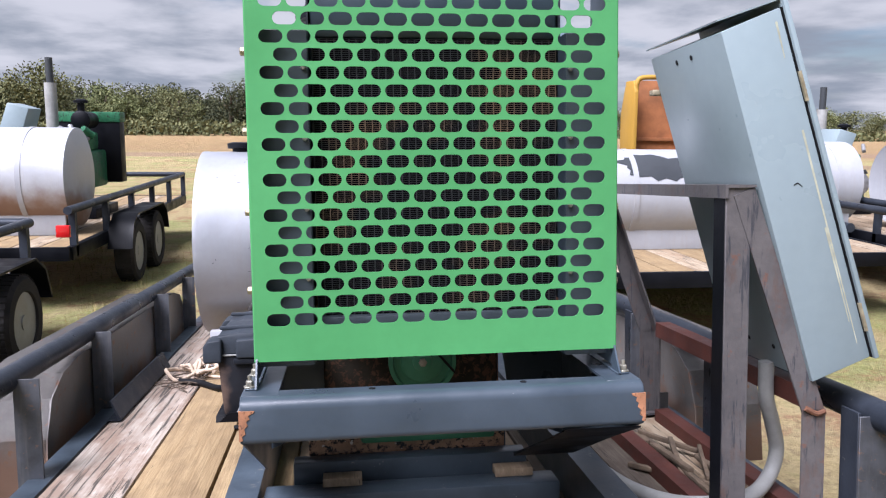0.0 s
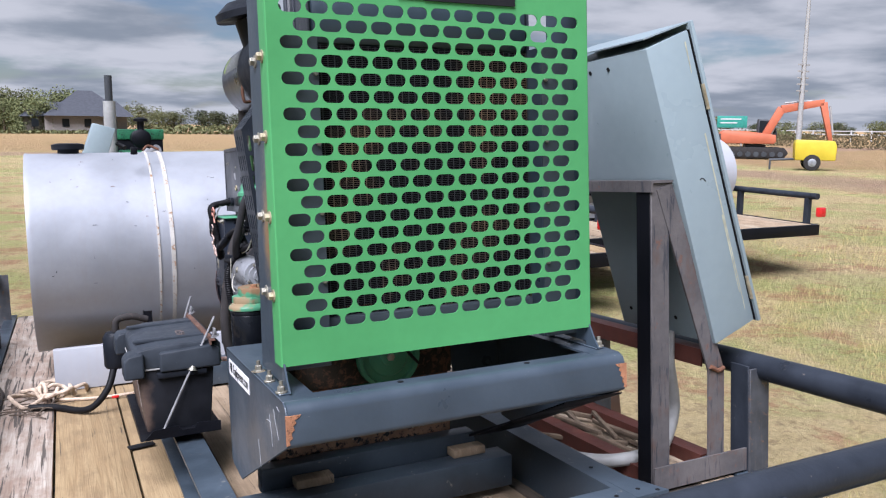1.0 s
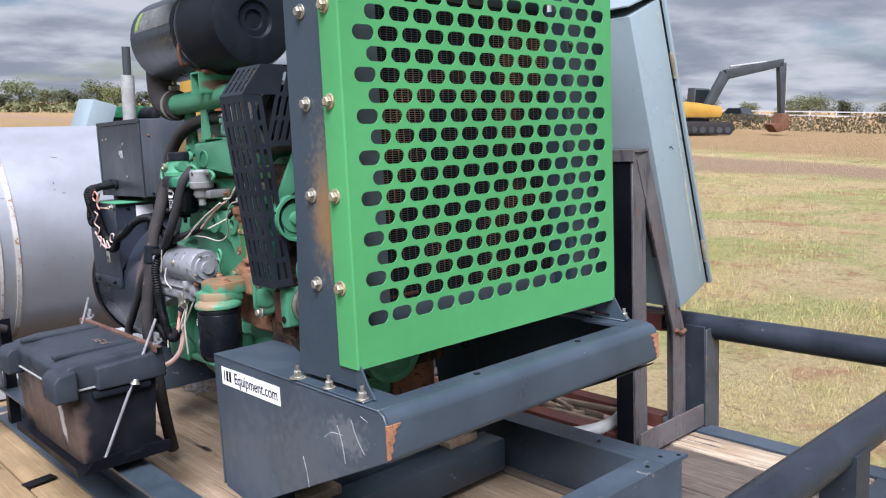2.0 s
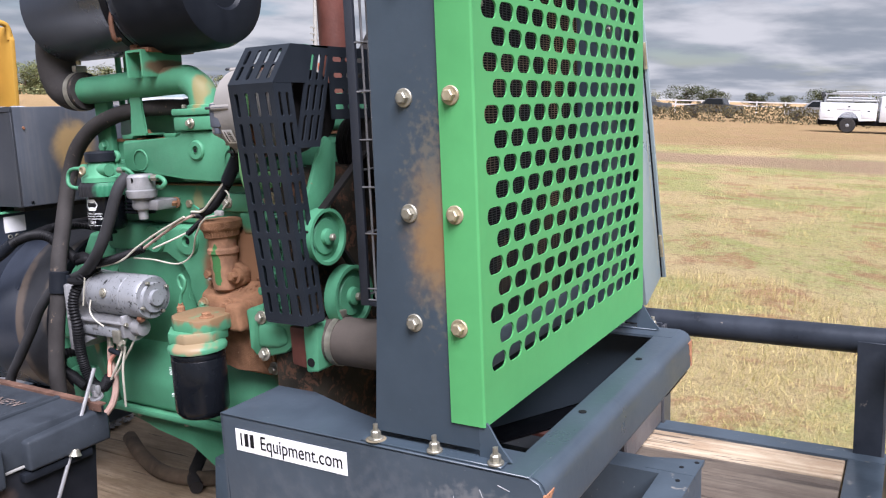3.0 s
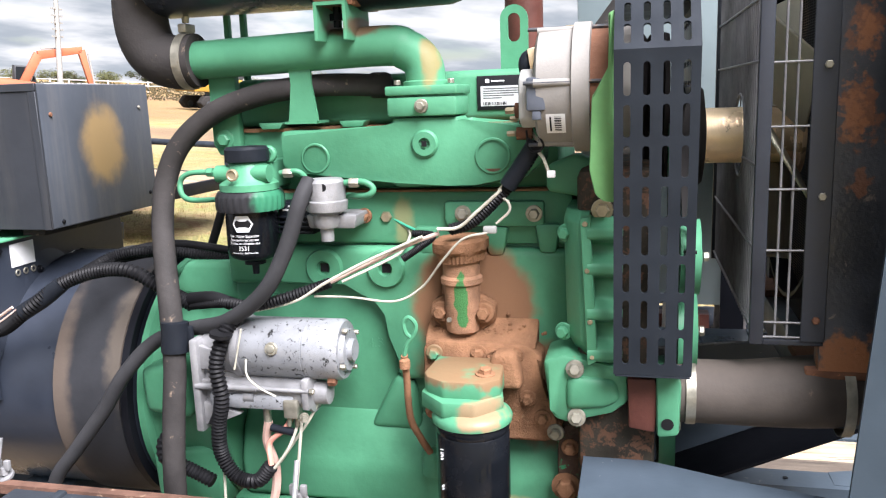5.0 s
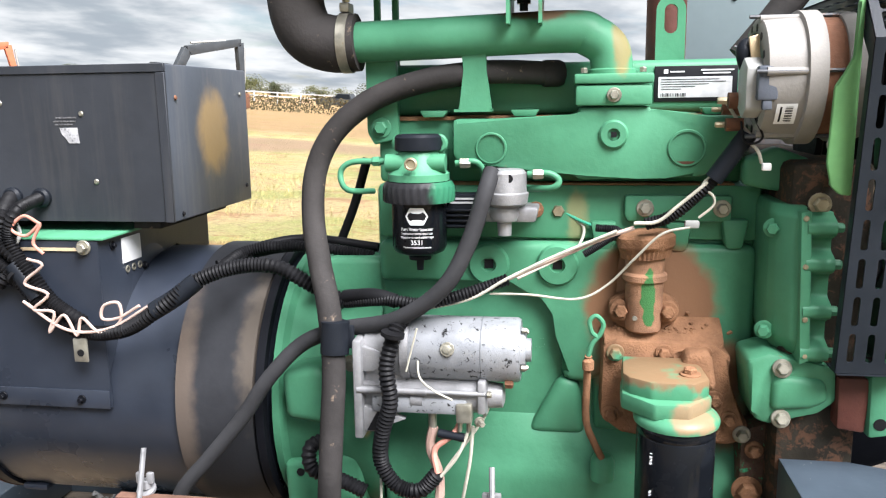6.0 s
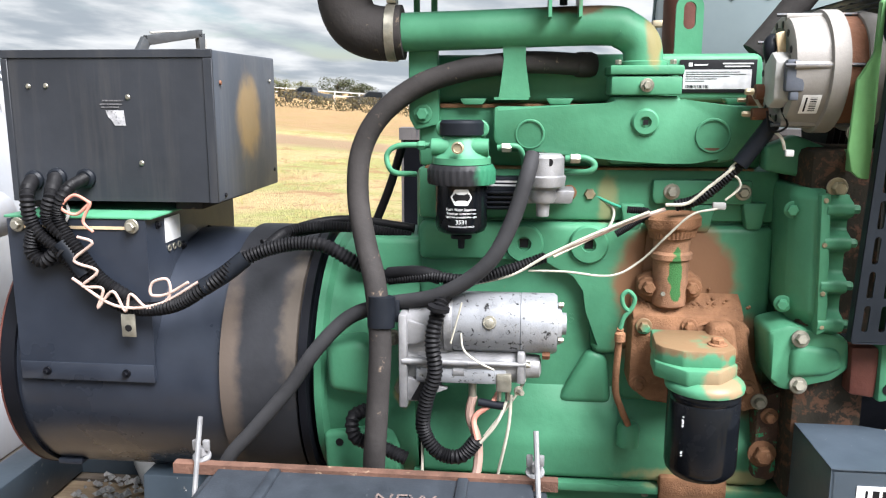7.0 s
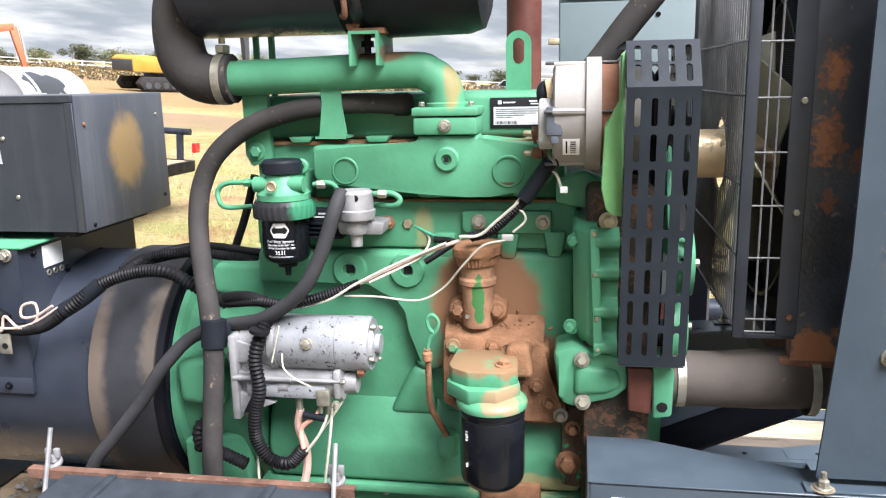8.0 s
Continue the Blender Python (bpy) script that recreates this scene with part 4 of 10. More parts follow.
    box(bm, -0.012, 0.538, 1.80, 1.868, 1.238, 1.852)
    part("core", bm, M["core"], t, "black finned radiator core")
    bm = B()
    box(bm, -0.015, 0.541, 1.796, 1.90, 1.852, 1.985, 0.015)
    part("top_tank", bm, M["slate"], t)
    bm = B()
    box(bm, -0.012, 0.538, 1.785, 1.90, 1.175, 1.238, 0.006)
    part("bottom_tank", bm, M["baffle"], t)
    bm = B()
    box(bm, 0.21, 0.44, 1.683, 1.6868, 1.937, 1.995)
    plate = part("name_plate", bm, M["label_black"], t, "black maker's plate with an orange block")
    bm = B()
    box(bm, 0.145, 0.208, 1.683, 1.6868, 1.94, 1.998)
    part("logo_patch", bm, M["copper"], plate)
    # side frame of the radiator, black and rusting, with its screws
    for x, s in ((-0.022, -1), (0.548, 1)):
        bm = B()
        ye = 1.904 if s < 0 else 1.885
        prism(bm, [(x, 1.80), (x, ye), (x - s * 0.03, ye), (x - s * 0.03, ye - 0.005), (x - s * 0.004, ye - 0.005), (x - s * 0.004, 1.80)], "z", 1.26, 2.0)
        part("frame_side", bm, M["rust_black"], t, "black radiator frame with rust blooms")
        if s < 0:
            for z in (1.33, 1.493, 1.657, 1.82):
                bolt(t, (x - 0.0005, 1.911, z), (-1, 0, 0), 0.0065, 0.005, "rusty" if z < 1.4 else "zinc")
            bm = B()
            box(bm, x - 0.0035, x - 0.0005, 1.899, 1.929, 1.30, 1.99, 0.001, 1)
            part("flange_strip", bm, M["guard_black"], t)
        bm = B()
        box(bm, min(x, x - s * 0.13), max(x, x - s * 0.13), 1.80, 1.92, 1.248, 1.262, 0.003)
        part("frame_foot", bm, M["rusty"], t, "rusted frame foot")
    # fan guard: open bars on the sides, corner posts, fine upright wires towards the engine
    zz0, zz1 = 1.30, 2.0
    for x in (-0.020, 0.545):
        bm = B()
        box(bm, x - 0.004, x + 0.004, 1.974, 1.992, zz0 - 0.006, zz1, 0.002)
        post = part("guard_post", bm, M["guard_black"], t)
        for y in (1.945, 1.960):
            bm = B()
            rod(bm, (x, y, zz0), (x, y, zz1), 0.0017, seg=8)
            part("guard_bar", bm, M["wirework"], post)
        for z in (1.305, 1.325, 1.422, 1.502, 1.582, 1.662, 1.742, 1.822, 1.902):
            bm = B()
            rod(bm, (x - 0.002, 1.928, z), (x - 0.002, 1.976, z), 0.0016, seg=6)
            part("guard_rod", bm, M["wirework"], post)
        bm = B()
        box(bm, x - 0.003, x + 0.003, 1.90, 1.974, zz0 - 0.006, zz0 + 0.002, 0.001)
        part("guard_sill", bm, M["guard_black"], post)
    for i in range(30):
        x = -0.006 + i * 0.0185
        bm = B()
        half = math.sqrt(max(0.0, 0.062 ** 2 - (x - 0.20) ** 2))  # the wires leave the hub free
        for za, zb in ((zz0, 1.56 - half), (1.56 + half, zz1)) if half else ((zz0, zz1),):
            rod(bm, (x, 1.985, za), (x, 1.985, zb), 0.0016, seg=5)
        part("guard_wire", bm, M["wirework"], t)
    bm = B()
    tube(bm, [(0.20 + 0.062 * math.cos(k * 0.5236), 1.986, 1.56 + 0.062 * math.sin(k * 0.5236)) for k in range(13)], 0.002, 6, 3)
    part("guard_ring", bm, M["wirework"], t)
    for z in (1.31, 1.42, 1.53, 1.665, 1.745, 1.90):
        bm = B()
        half = math.sqrt(max(0.0, 0.062 ** 2 - (z - 1.56) ** 2))
        for xa, xb in ((-0.02, 0.20 - half), (0.20 + half, 0.547)) if half else ((-0.02, 0.547),):
            rod(bm, (xa, 1.987, z), (xb, 1.987, z), 0.002, seg=6)
        part("guard_rod", bm, M["wirework"], t)
    bm = B()
    lathe(bm, (0.26, 1.872, 1.565), (0, 1, 0), [(0, 0.272), (0.035, 0.268), (0.035, 0.262), (0.0, 0.266)], 56, ends=False)
    part("fan_shroud", bm, M["black"], t)
    for k in range(6):
        a = k * math.pi / 3 + 0.25
        m = Matrix.Translation((0.21, 1.935, 1.565)) @ Matrix.Rotation(a, 4, "Y") @ Matrix.Rotation(radians(32), 4, "Z")
        bm = B()
        box(bm, -0.058, 0.058, -0.002, 0.002, 0.05, 0.195, 0.0015, 1, m=m)
        part("fan_blade", bm, M["fan_pale"], t, "cream plastic fan blade")
    bm = B()
    lathe(bm, (0.20, 1.91, 1.56), (0, 1, 0), [(-0.01, 0.06), (-0.004, 0.06), (-0.003, 0.0425), (0.046, 0.0425), (0.048, 0.0405), (0.056, 0.0405), (0.058, 0.0425), (0.130, 0.0425), (0.131, 0.03)], 40)
    part("fan_hub", bm, M["hub"], t, "pale machined fan hub")
    return t


M["guard_black"] = painted("satin_black_strip", (0.022, 0.026, 0.035), 0.40, spec=1.0, mottle=0.15, scale=8, bump=0.08, worn=(0.2, 0.2, 0.2), wear=0.74)
M["fan_pale"] = painted("cream_fan_plastic", (0.42, 0.40, 0.31), 0.5, mottle=0.12, scale=6)
M["wirework"] = painted("dusty_wire", (0.15, 0.15, 0.155), 0.45, mottle=0.3, scale=12)
M["slate_stain"] = painted("slate_paint_overspray", (0.036, 0.051, 0.066), 0.42, mottle=0.12, scale=4, bump=0.08, worn=(0.2, 0.22, 0.24), wear=0.72,
                           spots=[((-0.39, -0.05, 0.365), (0.06, 0.044, 0.12), (0.20, 0.165, 0.10), 0.32, 1.2, 0.9, 90), ((-0.39, -0.040, 0.335), (0.06, 0.040, 0.085), (0.21, 0.125, 0.052), 0.55, 1.3, 0.35, 40), ((-0.39, -0.036, 0.325), (0.06, 0.026, 0.050), (0.22, 0.122, 0.045), 0.5, 1.1, 0.4, 60)])
BLOOM, EMBER = (0.145, 0.062, 0.034), (0.27, 0.11, 0.045)
M["rust_black"] = painted("black_paint_rusting", (0.036, 0.042, 0.054), 0.40, mottle=0.35, scale=9, bump=0.3, worn=(0.15, 0.13, 0.115), wear=0.63, spec=0.6,
                          spots=[((-0.272, 0.072, 0.59), (0.03, 0.017, 0.028), BLOOM, 0.92, 0.5, 0.8, 80), ((-0.272, 0.070, 0.585), (0.03, 0.012, 0.022), EMBER, 0.7, 0.8, 1.0, 130),
                                 ((-0.272, 0.072, 0.485), (0.03, 0.020, 0.038), BLOOM, 0.95, 0.5, 0.8, 70), ((-0.272, 0.078, 0.49), (0.03, 0.014, 0.030), EMBER, 0.7, 0.8, 1.0, 130),
                                 ((-0.272, 0.066, 0.395), (0.03, 0.012, 0.018), BLOOM, 0.85, 0.5, 0.8, 90), ((-0.272, 0.03, 0.46), (0.03, 0.008, 0.016), BLOOM, 0.8, 0.5, 0.8, 90),
                                 ((-0.272, 0.07, 0.165), (0.03, 0.05, 0.03), EMBER, 0.9, 0.6, 0.8, 60)])
build_radiator()
# ---- the engine ----
EB = (0.28, 2.5, 0.79)
SOIL = (0.205, 0.10, 0.054)
M["plug_grey"] = painted("grey_plug_plastic", (0.075, 0.085, 0.105), 0.5, mottle=0.1, scale=20)
OCHRE = (0.40, 0.27, 0.12)
M["green"] = engine_green("engine_green", (0.058, 0.205, 0.114), EB, spots=[
    ((0.06, 2.388, 1.305), (0.25, 0.098, 0.105), SOIL, 0.96, 0.25, 0.1), ((0.06, 2.355, 1.205), (0.20, 0.120, 0.065), SOIL, 0.93, 0.4, 0.15), ((0.06, 2.28, 1.13), (0.16, 0.07, 0.05), (0.13, 0.07, 0.04), 0.8),
    ((0.06, 2.33, 0.975), (0.12, 0.12, 0.02), OCHRE, 0.55), ((0.06, 2.83, 1.12), (0.10, 0.015, 0.03), OCHRE, 0.7), ((0.12, 2.50, 1.45), (0.05, 0.02, 0.05), OCHRE, 0.45)])
M["green_clean"] = engine_green("engine_green_pipe", (0.062, 0.218, 0.122), EB, spots=[
    ((0.06, 2.440, 1.70), (0.04, 0.015, 0.045), (0.26, 0.17, 0.07), 0.75, 0.6, 0.3, 40), ((0.09, 2.56, 1.742), (0.06, 0.06, 0.014), (0.12, 0.05, 0.03), 0.85)])
M["green_soil"] = engine_green("engine_green_dusty", (0.062, 0.218, 0.122), EB, spots=[
    ((-0.02, 2.36, 1.260), (0.12, 0.10, 0.030), SOIL, 0.85, 0.4, 0.6), ((-0.10, 2.335, 1.205), (0.05, 0.040, 0.020), (0.27, 0.16, 0.095), 0.8, 0.5, 0.7)])
M["soil"] = painted("caked_soil", (0.215, 0.112, 0.062), 0.95, mottle=0.30, scale=22, bump=0.6, worn=(0.30, 0.19, 0.115), wear=0.64, spec=0.1)
M["lime_bracket"] = engine_green("lime_bracket_paint", (0.13, 0.31, 0.12), EB)


def ring(bm, p, axis, r0, r1, d, seg=28):
    lathe(bm, p, axis, [(0, r0), (0, r1), (d * 0.7, r1), (d, r1 - d * 0.3), (d, r0)], seg, ends=False)


def build_engine():
    t = thing("diesel_engine", EB, "green four-cylinder diesel engine caked with red soil", "engine")
    G = M["green"]
    # block and sump
    bm = B()
    prism(bm, [(2.20, 0.958), (2.815, 0.958), (2.815, 1.49), (2.225, 1.49)], "x", 0.105, 0.46, 0.012)
    part("block", bm, G, t)
    bm = B()
    prism(bm, [(2.225, 0.962), (2.81, 0.962), (2.81, 1.345), (2.235, 1.345)], "x", 0.100, 0.12, 0.010, 3)
    part("crankcase_side", bm, G, t)
    # shoulder with the oil gallery that drops from it
    bm = B()
    prism(bm, [(2.808, 1.402), (2.808, 1.336), (2.60, 1.340), (2.570, 1.337), (2.543, 1.325), (2.522, 1.295), (2.516, 1.255), (2.521, 1.192), (2.510, 1.180), (2.478, 1.180), (2.440, 1.20), (2.430, 1.402)], "x", 0.0785, 0.12, 0.013, 4)
    part("crankcase_shoulder", bm, G, t)
    bm = B()
    prism(bm, [(2.47, 1.40), (2.47, 1.10), (2.235, 1.10), (2.235, 1.40)], "x", 0.0815, 0.12, 0.012, 3)
    part("filler_pad", bm, G, t)
    # swollen lower skirt above the pan
    bm = B()
    prism(bm, [(0.12, 0.962), (0.064, 0.962), (0.060, 1.03), (0.078, 1.085), (0.104, 1.125), (0.12, 1.125)], "y", 2.22, 2.805, 0.012, 4)
    part("crankcase_foot", bm, G, t)
    # facets that run down from the gallery and the starter boss
    bm = B()
    prism(bm, [(2.575, 1.09), (2.48, 1.09), (2.492, 1.18), (2.522, 1.19)], "x", 0.080, 0.11, 0.014, 3)
    part("crankcase_web", bm, G, t)
    bm = B()
    prism(bm, [(2.205, 0.80), (2.46, 0.80), (2.53, 0.85), (2.585, 0.895), (2.70, 0.90), (2.79, 0.915), (2.81, 0.945), (2.19, 0.945)], "x", 0.085, 0.47, 0.012)
    part("oil_pan", bm, G, t)
    bm = B()
    box(bm, 0.055, 0.48, 2.19, 2.82, 0.944, 0.960, 0.004)
    part("pan_flange", bm, G, t)
    for y in (2.27, 2.42, 2.58, 2.74):
        bolt(t, (0.07, y, 0.944), (0, 0, -1), 0.008, 0.007, "zinc", washer=False)
    bm = B()
    box(bm, 0.05, 0.13, 2.29, 2.40, 0.935, 0.98, 0.005)
    part("mount_pad", bm, M["soil"], t)
    # upper deck, head, valve cover
    bm = B()
    prism(bm, [(2.232, 1.405), (2.81, 1.405), (2.81, 1.49), (2.232, 1.49)], "x", 0.092, 0.14, 0.008)
    part("block_deck", bm, G, t)
    bm = B()
    prism(bm, [(2.255, 1.49), (2.812, 1.49), (2.812, 1.592), (2.255, 1.592)], "x", 0.118, 0.45, 0.008)
    part("cylinder_head", bm, G, t)
    bm = B()
    box(bm, 0.114, 0.454, 2.252, 2.815, 1.587, 1.593)
    part("cover_gasket", bm, M["soil"], t)
    bm = B()
    prism(bm, [(2.246, 1.594), (2.815, 1.594), (2.803, 1.674), (2.254, 1.674)], "x", 0.150, 0.44, 0.012, 3)
    part("valve_cover", bm, G, t)
    bm = B()
    prism(bm, [(2.27, 1.492), (2.80, 1.492), (2.80, 1.478), (2.27, 1.478)], "x", 0.096, 0.13, 0.003)
    part("head_gasket", bm, M["soil"], t)
    for y in (2.30, 2.44, 2.58, 2.72):
        bm = B()
        prism(bm, [(y - 0.016, 1.592), (y + 0.016, 1.592), (y + 0.022, 1.602), (y - 0.022, 1.602)], "x", 0.10, 0.13, 0.002)
        part("cover_lug", bm, G, t)
    # intake manifold on the head
    bm = B()
    prism(bm, [(2.685, 1.590), (2.685, 1.535), (2.665, 1.518), (2.512, 1.516), (2.500, 1.500), (2.415, 1.502), (2.375, 1.510), (2.335, 1.503), (2.300, 1.512), (2.272, 1.535), (2.268, 1.590), (2.396, 1.594), (2.398, 1.606), (2.500, 1.606), (2.505, 1.588)], "x", 0.056, 0.13, 0.007, 2)
    man = part("intake_manifold", bm, G, t)
    for y, z, r in ((2.627, 1.547, 0.0235), (2.347, 1.546, 0.027)):
        bm = B()
        ring(bm, (0.0572, y, z), (-1, 0, 0), r * 0.86, r, 0.004)
        part("core_plug", bm, G, man)
        bm = B()
        lathe(bm, (0.0572, y, z), (-1, 0, 0), [(0, r * 0.86), (0.0006, r * 0.80)], 28)
        part("plug_face", bm, G, man)
    bm = B()
    prism(bm, [(2.335, 1.527), (2.36, 1.527), (2.352, 1.5225), (2.34, 1.5225)], "x", 0.0558, 0.0566)
    part("rust_patch", bm, M["rusty"], man)
    bm = B()
    lathe(bm, (0.0572, 2.45, 1.566), (-1, 0, 0), [(0, 0.021), (0.004, 0.021), (0.007, 0.018), (0.007, 0.009), (0.002, 0.009), (0.002, 0.001)], 28)
    part("pipe_plug", bm, G, man)
    bm = B()
    box(bm, 0.0496, 0.0504, 2.446, 2.454, 1.562, 1.570)
    part("plug_recess", bm, M["ink"], man)
    bm = B()
    box(bm, 0.048, 0.14, 2.398, 2.505, 1.607, 1.636, 0.004)
    box(bm, 0.046, 0.145, 2.396, 2.507, 1.638, 1.652, 0.003)
    part("intake_flange", bm, M["green_clean"], t)
    bolt(t, (0.046, 2.451, 1.622), (-1, 0, 0), 0.0085, 0.009, "zinc")
    for y in (2.41, 2.493):
        bolt(t, (0.07, y, 1.652), (0, 0, 1), 0.0065, 0.007, "zinc", washer=False)
    bm = B()
    tube(bm, [(0.09, 2.842, 1.706), (0.09, 2.72, 1.709), (0.09, 2.52, 1.714), (0.09, 2.482, 1.706), (0.09, 2.458, 1.686), (0.09, 2.452, 1.652)], 0.0305, 24, 8)
    pipe = part("intake_pipe", bm, M["green_clean"], t, "green intake pipe with rust at the bend")
    bm = B()
    lathe(bm, (0.09, 2.452, 1.652), (0, 0, 1), [(0, 0.037), (0.006, 0.037), (0.008, 0.031)], 24)
    part("pipe_collar", bm, M["green_clean"], pipe)
    bm = B()
    prism(bm, [(2.633, 1.715), (2.676, 1.715), (2.673, 1.687), (2.669, 1.662), (2.675, 1.612), (2.680, 1.603), (2.627, 1.603), (2.630, 1.612), (2.636, 1.662), (2.637, 1.687)], "x", 0.078, 0.083, 0.0012, 1)
    part("pipe_strap", bm, M["green_clean"], t)
    bm = B()
    box(bm, 0.078, 0.13, 2.63, 2.685, 1.600, 1.604)
    part("strap_foot", bm, M["green_clean"], t)
    bolt(t, (0.095, 2.643, 1.604), (0, 0, 1), 0.008, 0.006, "soil")
    # bracket under the air cleaner, and its upright bars
    bm = B()
    prism(bm, [(2.553, 1.722), (2.558, 1.722), (2.558, 1.772), (2.598, 1.772), (2.598, 1.722), (2.603, 1.722), (2.603, 1.777), (2.553, 1.777)], "x", 0.024, 0.13)
    part("cleaner_bracket", bm, M["green_clean"], t)
    bm = B()
    rod(bm, (0.06, 2.58, 1.742), (0.06, 2.58, 1.79), 0.006, seg=8)
    rod(bm, (0.06, 2.58, 1.752), (0.06, 2.58, 1.762), 0.011, seg=6)
    part("bracket_bolt", bm, M["black"], t)
    for y in (2.792, 2.822):
        bm = B()
        box(bm, 0.17, 0.182, y - 0.005, y + 0.005, 1.67, 1.82, 0.002)
        part("upright_bar", bm, M["green_clean"], t)
    bm = B()
    prism(bm, [(2.775, 1.56), (2.815, 1.55), (2.826, 1.57), (2.826, 1.70), (2.778, 1.70)], "x", 0.10, 0.118, 0.004)
    part("lifting_plate", bm, G, t)
    bolt(t, (0.10, 2.803, 1.577), (-1, 0, 0), 0.013, 0.009, "green")
    bm = B()
    loops = []
    for x in (0.296, 0.304):
        for w, h, cz in ((0.048, 0.135, 1.7175), (0.0215, 0.048, 1.747)):
            loops.append([bm.verts.new((x, 2.347 + a, cz + b)) for a, b in stadium(w, h, 7)])
    for p, q in ((0, 1), (2, 3), (0, 2), (1, 3)):
        for i in range(28):
            j = (i + 1) % 28
            bm.faces.new((loops[p][i], loops[p][j], loops[q][j], loops[q][i]))
    part("lifting_eye", bm, M["green_clean"], t)
    bm = B()
    tube(bm, [(0.40, 2.343, 1.62), (0.40, 2.343, 1.9), (0.40, 2.343, 2.35)], 0.035, 20, 1)
    part("exhaust_pipe", bm, M["brown"], t, "rusty brown exhaust stack")
    # serial plate
    bm = B()
    box(bm, 0.1475, 0.1495, 2.264, 2.386, 1.611, 1.664, 0.001)
    pl = part("data_plate", bm, M["label_black"], t, "black maker's data plate with a pale printed field")
    bm = B()
    box(bm, 0.1468, 0.1474, 2.272, 2.380, 1.617, 1.648)
    part("plate_field", bm, M["plate_grey"], pl)
    rnd = random.Random(4)
    for k in range(5):
        bm = B()
        w = (0.085, 0.095, 0.07, 0.05, 0.03)[k]
        box(bm, 0.1462, 0.1467, 2.376 - w, 2.376, 1.6438 - k * 0.0036, 1.6446 - k * 0.0036)
        part("print_line", bm, M["ink"], pl)
    for k in range(16):
        bm = B()
        y = 2.376 - k * 0.0024
        box(bm, 0.1462, 0.1467, y - rnd.choice((0.0007, 0.0014)), y, 1.6185, 1.6235)
        part("bar", bm, M["ink"], pl)
    for a, b, z in ((2.366, 2.372, 1.656), (2.342, 2.363, 1.6555), (2.27, 2.318, 1.6575), (2.275, 2.315, 1.653)):
        bm = B()
        box(bm, 0.1468, 0.1474, a, b, z - (0.003 if a == 2.366 else 0.0010), z + (0.003 if a == 2.366 else 0.0010))
        part("print_line", bm, M["label_white"], pl)
    # vent hose
    bm = B()
    tube(bm, [(0.128, 2.547, 1.656), (0.118, 2.598, 1.659), (0.100, 2.651, 1.658), (0.088, 2.727, 1.648), (0.080, 2.807, 1.622), (0.075, 2.869, 1.575), (0.070, 2.901, 1.515), (0.050, 2.903, 1.444), (0.020, 2.886, 1.376), (-0.010, 2.866, 1.317), (-0.030, 2.855, 1.231), (-0.045, 2.857, 1.143), (-0.050, 2.864, 1.034), (-0.030, 2.878, 0.901), (-0.010, 2.896, 0.764), (0.020, 2.930, 0.640)], 0.0178, 16, 8)
    part("vent_hose", bm, M["rubber"], t, "grey dusty rubber breather hose")
    bm = B()
    lathe(bm, (0.128, 2.554, 1.656), (0.25, -1, 0), [(0, 0.0195), (0.004, 0.0205), (0.024, 0.0205), (0.032, 0.017), (0.035, 0.009), (0.0352, 0.001)], 22)
    part("hose_end", bm, M["rubber"], t)
    bm = B()
    lathe(bm, (-0.021, 2.853, 1.298), (-0.12, 0.02, -1), [(0, 0.0185), (0.001, 0.0215), (0.049, 0.0215), (0.050, 0.0185)], 18)
    box(bm, -0.021, -0.012, 2.826, 2.836, 1.255, 1.29, 0.002)
    part("hose_clip", bm, M["plastic"], t)
    bm = B()
    tube(bm, [(0.09, 2.832, 1.706), (0.09, 2.875, 1.705), (0.09, 2.912, 1.722), (0.088, 2.928, 1.765), (0.09, 2.925, 1.83), (0.10, 2.90, 1.90)], 0.043, 20, 8)
    part("intake_elbow", bm, M["rubber"], t, "black rubber intake elbow")
    bm = B()
    lathe(bm, (0.09, 2.842, 1.7055), (0, 1, 0), [(0, 0.044), (0, 0.0452), (0.015, 0.0452), (0.015, 0.044)], 32, ends=False)
    box(bm, 0.075, 0.105, 2.842, 2.857, 1.750, 1.764, 0.002)
    part("hose_clamp", bm, M["zinc"], t, "stainless worm clamp")
    bolt(t, (0.09, 2.85, 1.764), (0, 0, 1), 0.007, 0.01, "brass", washer=False)
    # fuel filter
    c = (0.035, 2.733)
    bm = B()
    lathe(bm, (*c, 1.502), (0, 0, 1), [(0, 0.046), (0.010, 0.046), (0.018, 0.036), (0.04, 0.030), (0.043, 0.028)], 28)
    box(bm, 0.05, 0.13, 2.70, 2.766, 1.50, 1.545, 0.004)
    head = part("fuel_filter_head", bm, M["green_clean"], t)
    bm = B()
    rod(bm, (0.02, 2.690, 1.528), (0.02, 2.778, 1.528), 0.0135, seg=16)
    part("cross_port", bm, M["green_clean"], head)
    bm = B()
    lathe(bm, (-0.012, 2.735, 1.529), (-1, 0, 0), [(0, 0.0095), (0.004, 0.0095), (0.005, 0.007), (0.003, 0.006), (0.003, 0.001)], 16)
    part("vent_screw", bm, M["brass"], head)
    bm = B()
    lathe(bm, (*c, 1.545), (0, 0, 1), [(0, 0.031), (0.002, 0.0345), (0.020, 0.0345), (0.024, 0.031), (0.024, 0.001)], 30)
    part("primer_cap", bm, M["plastic"], head)
    bm = B()
    rows = []
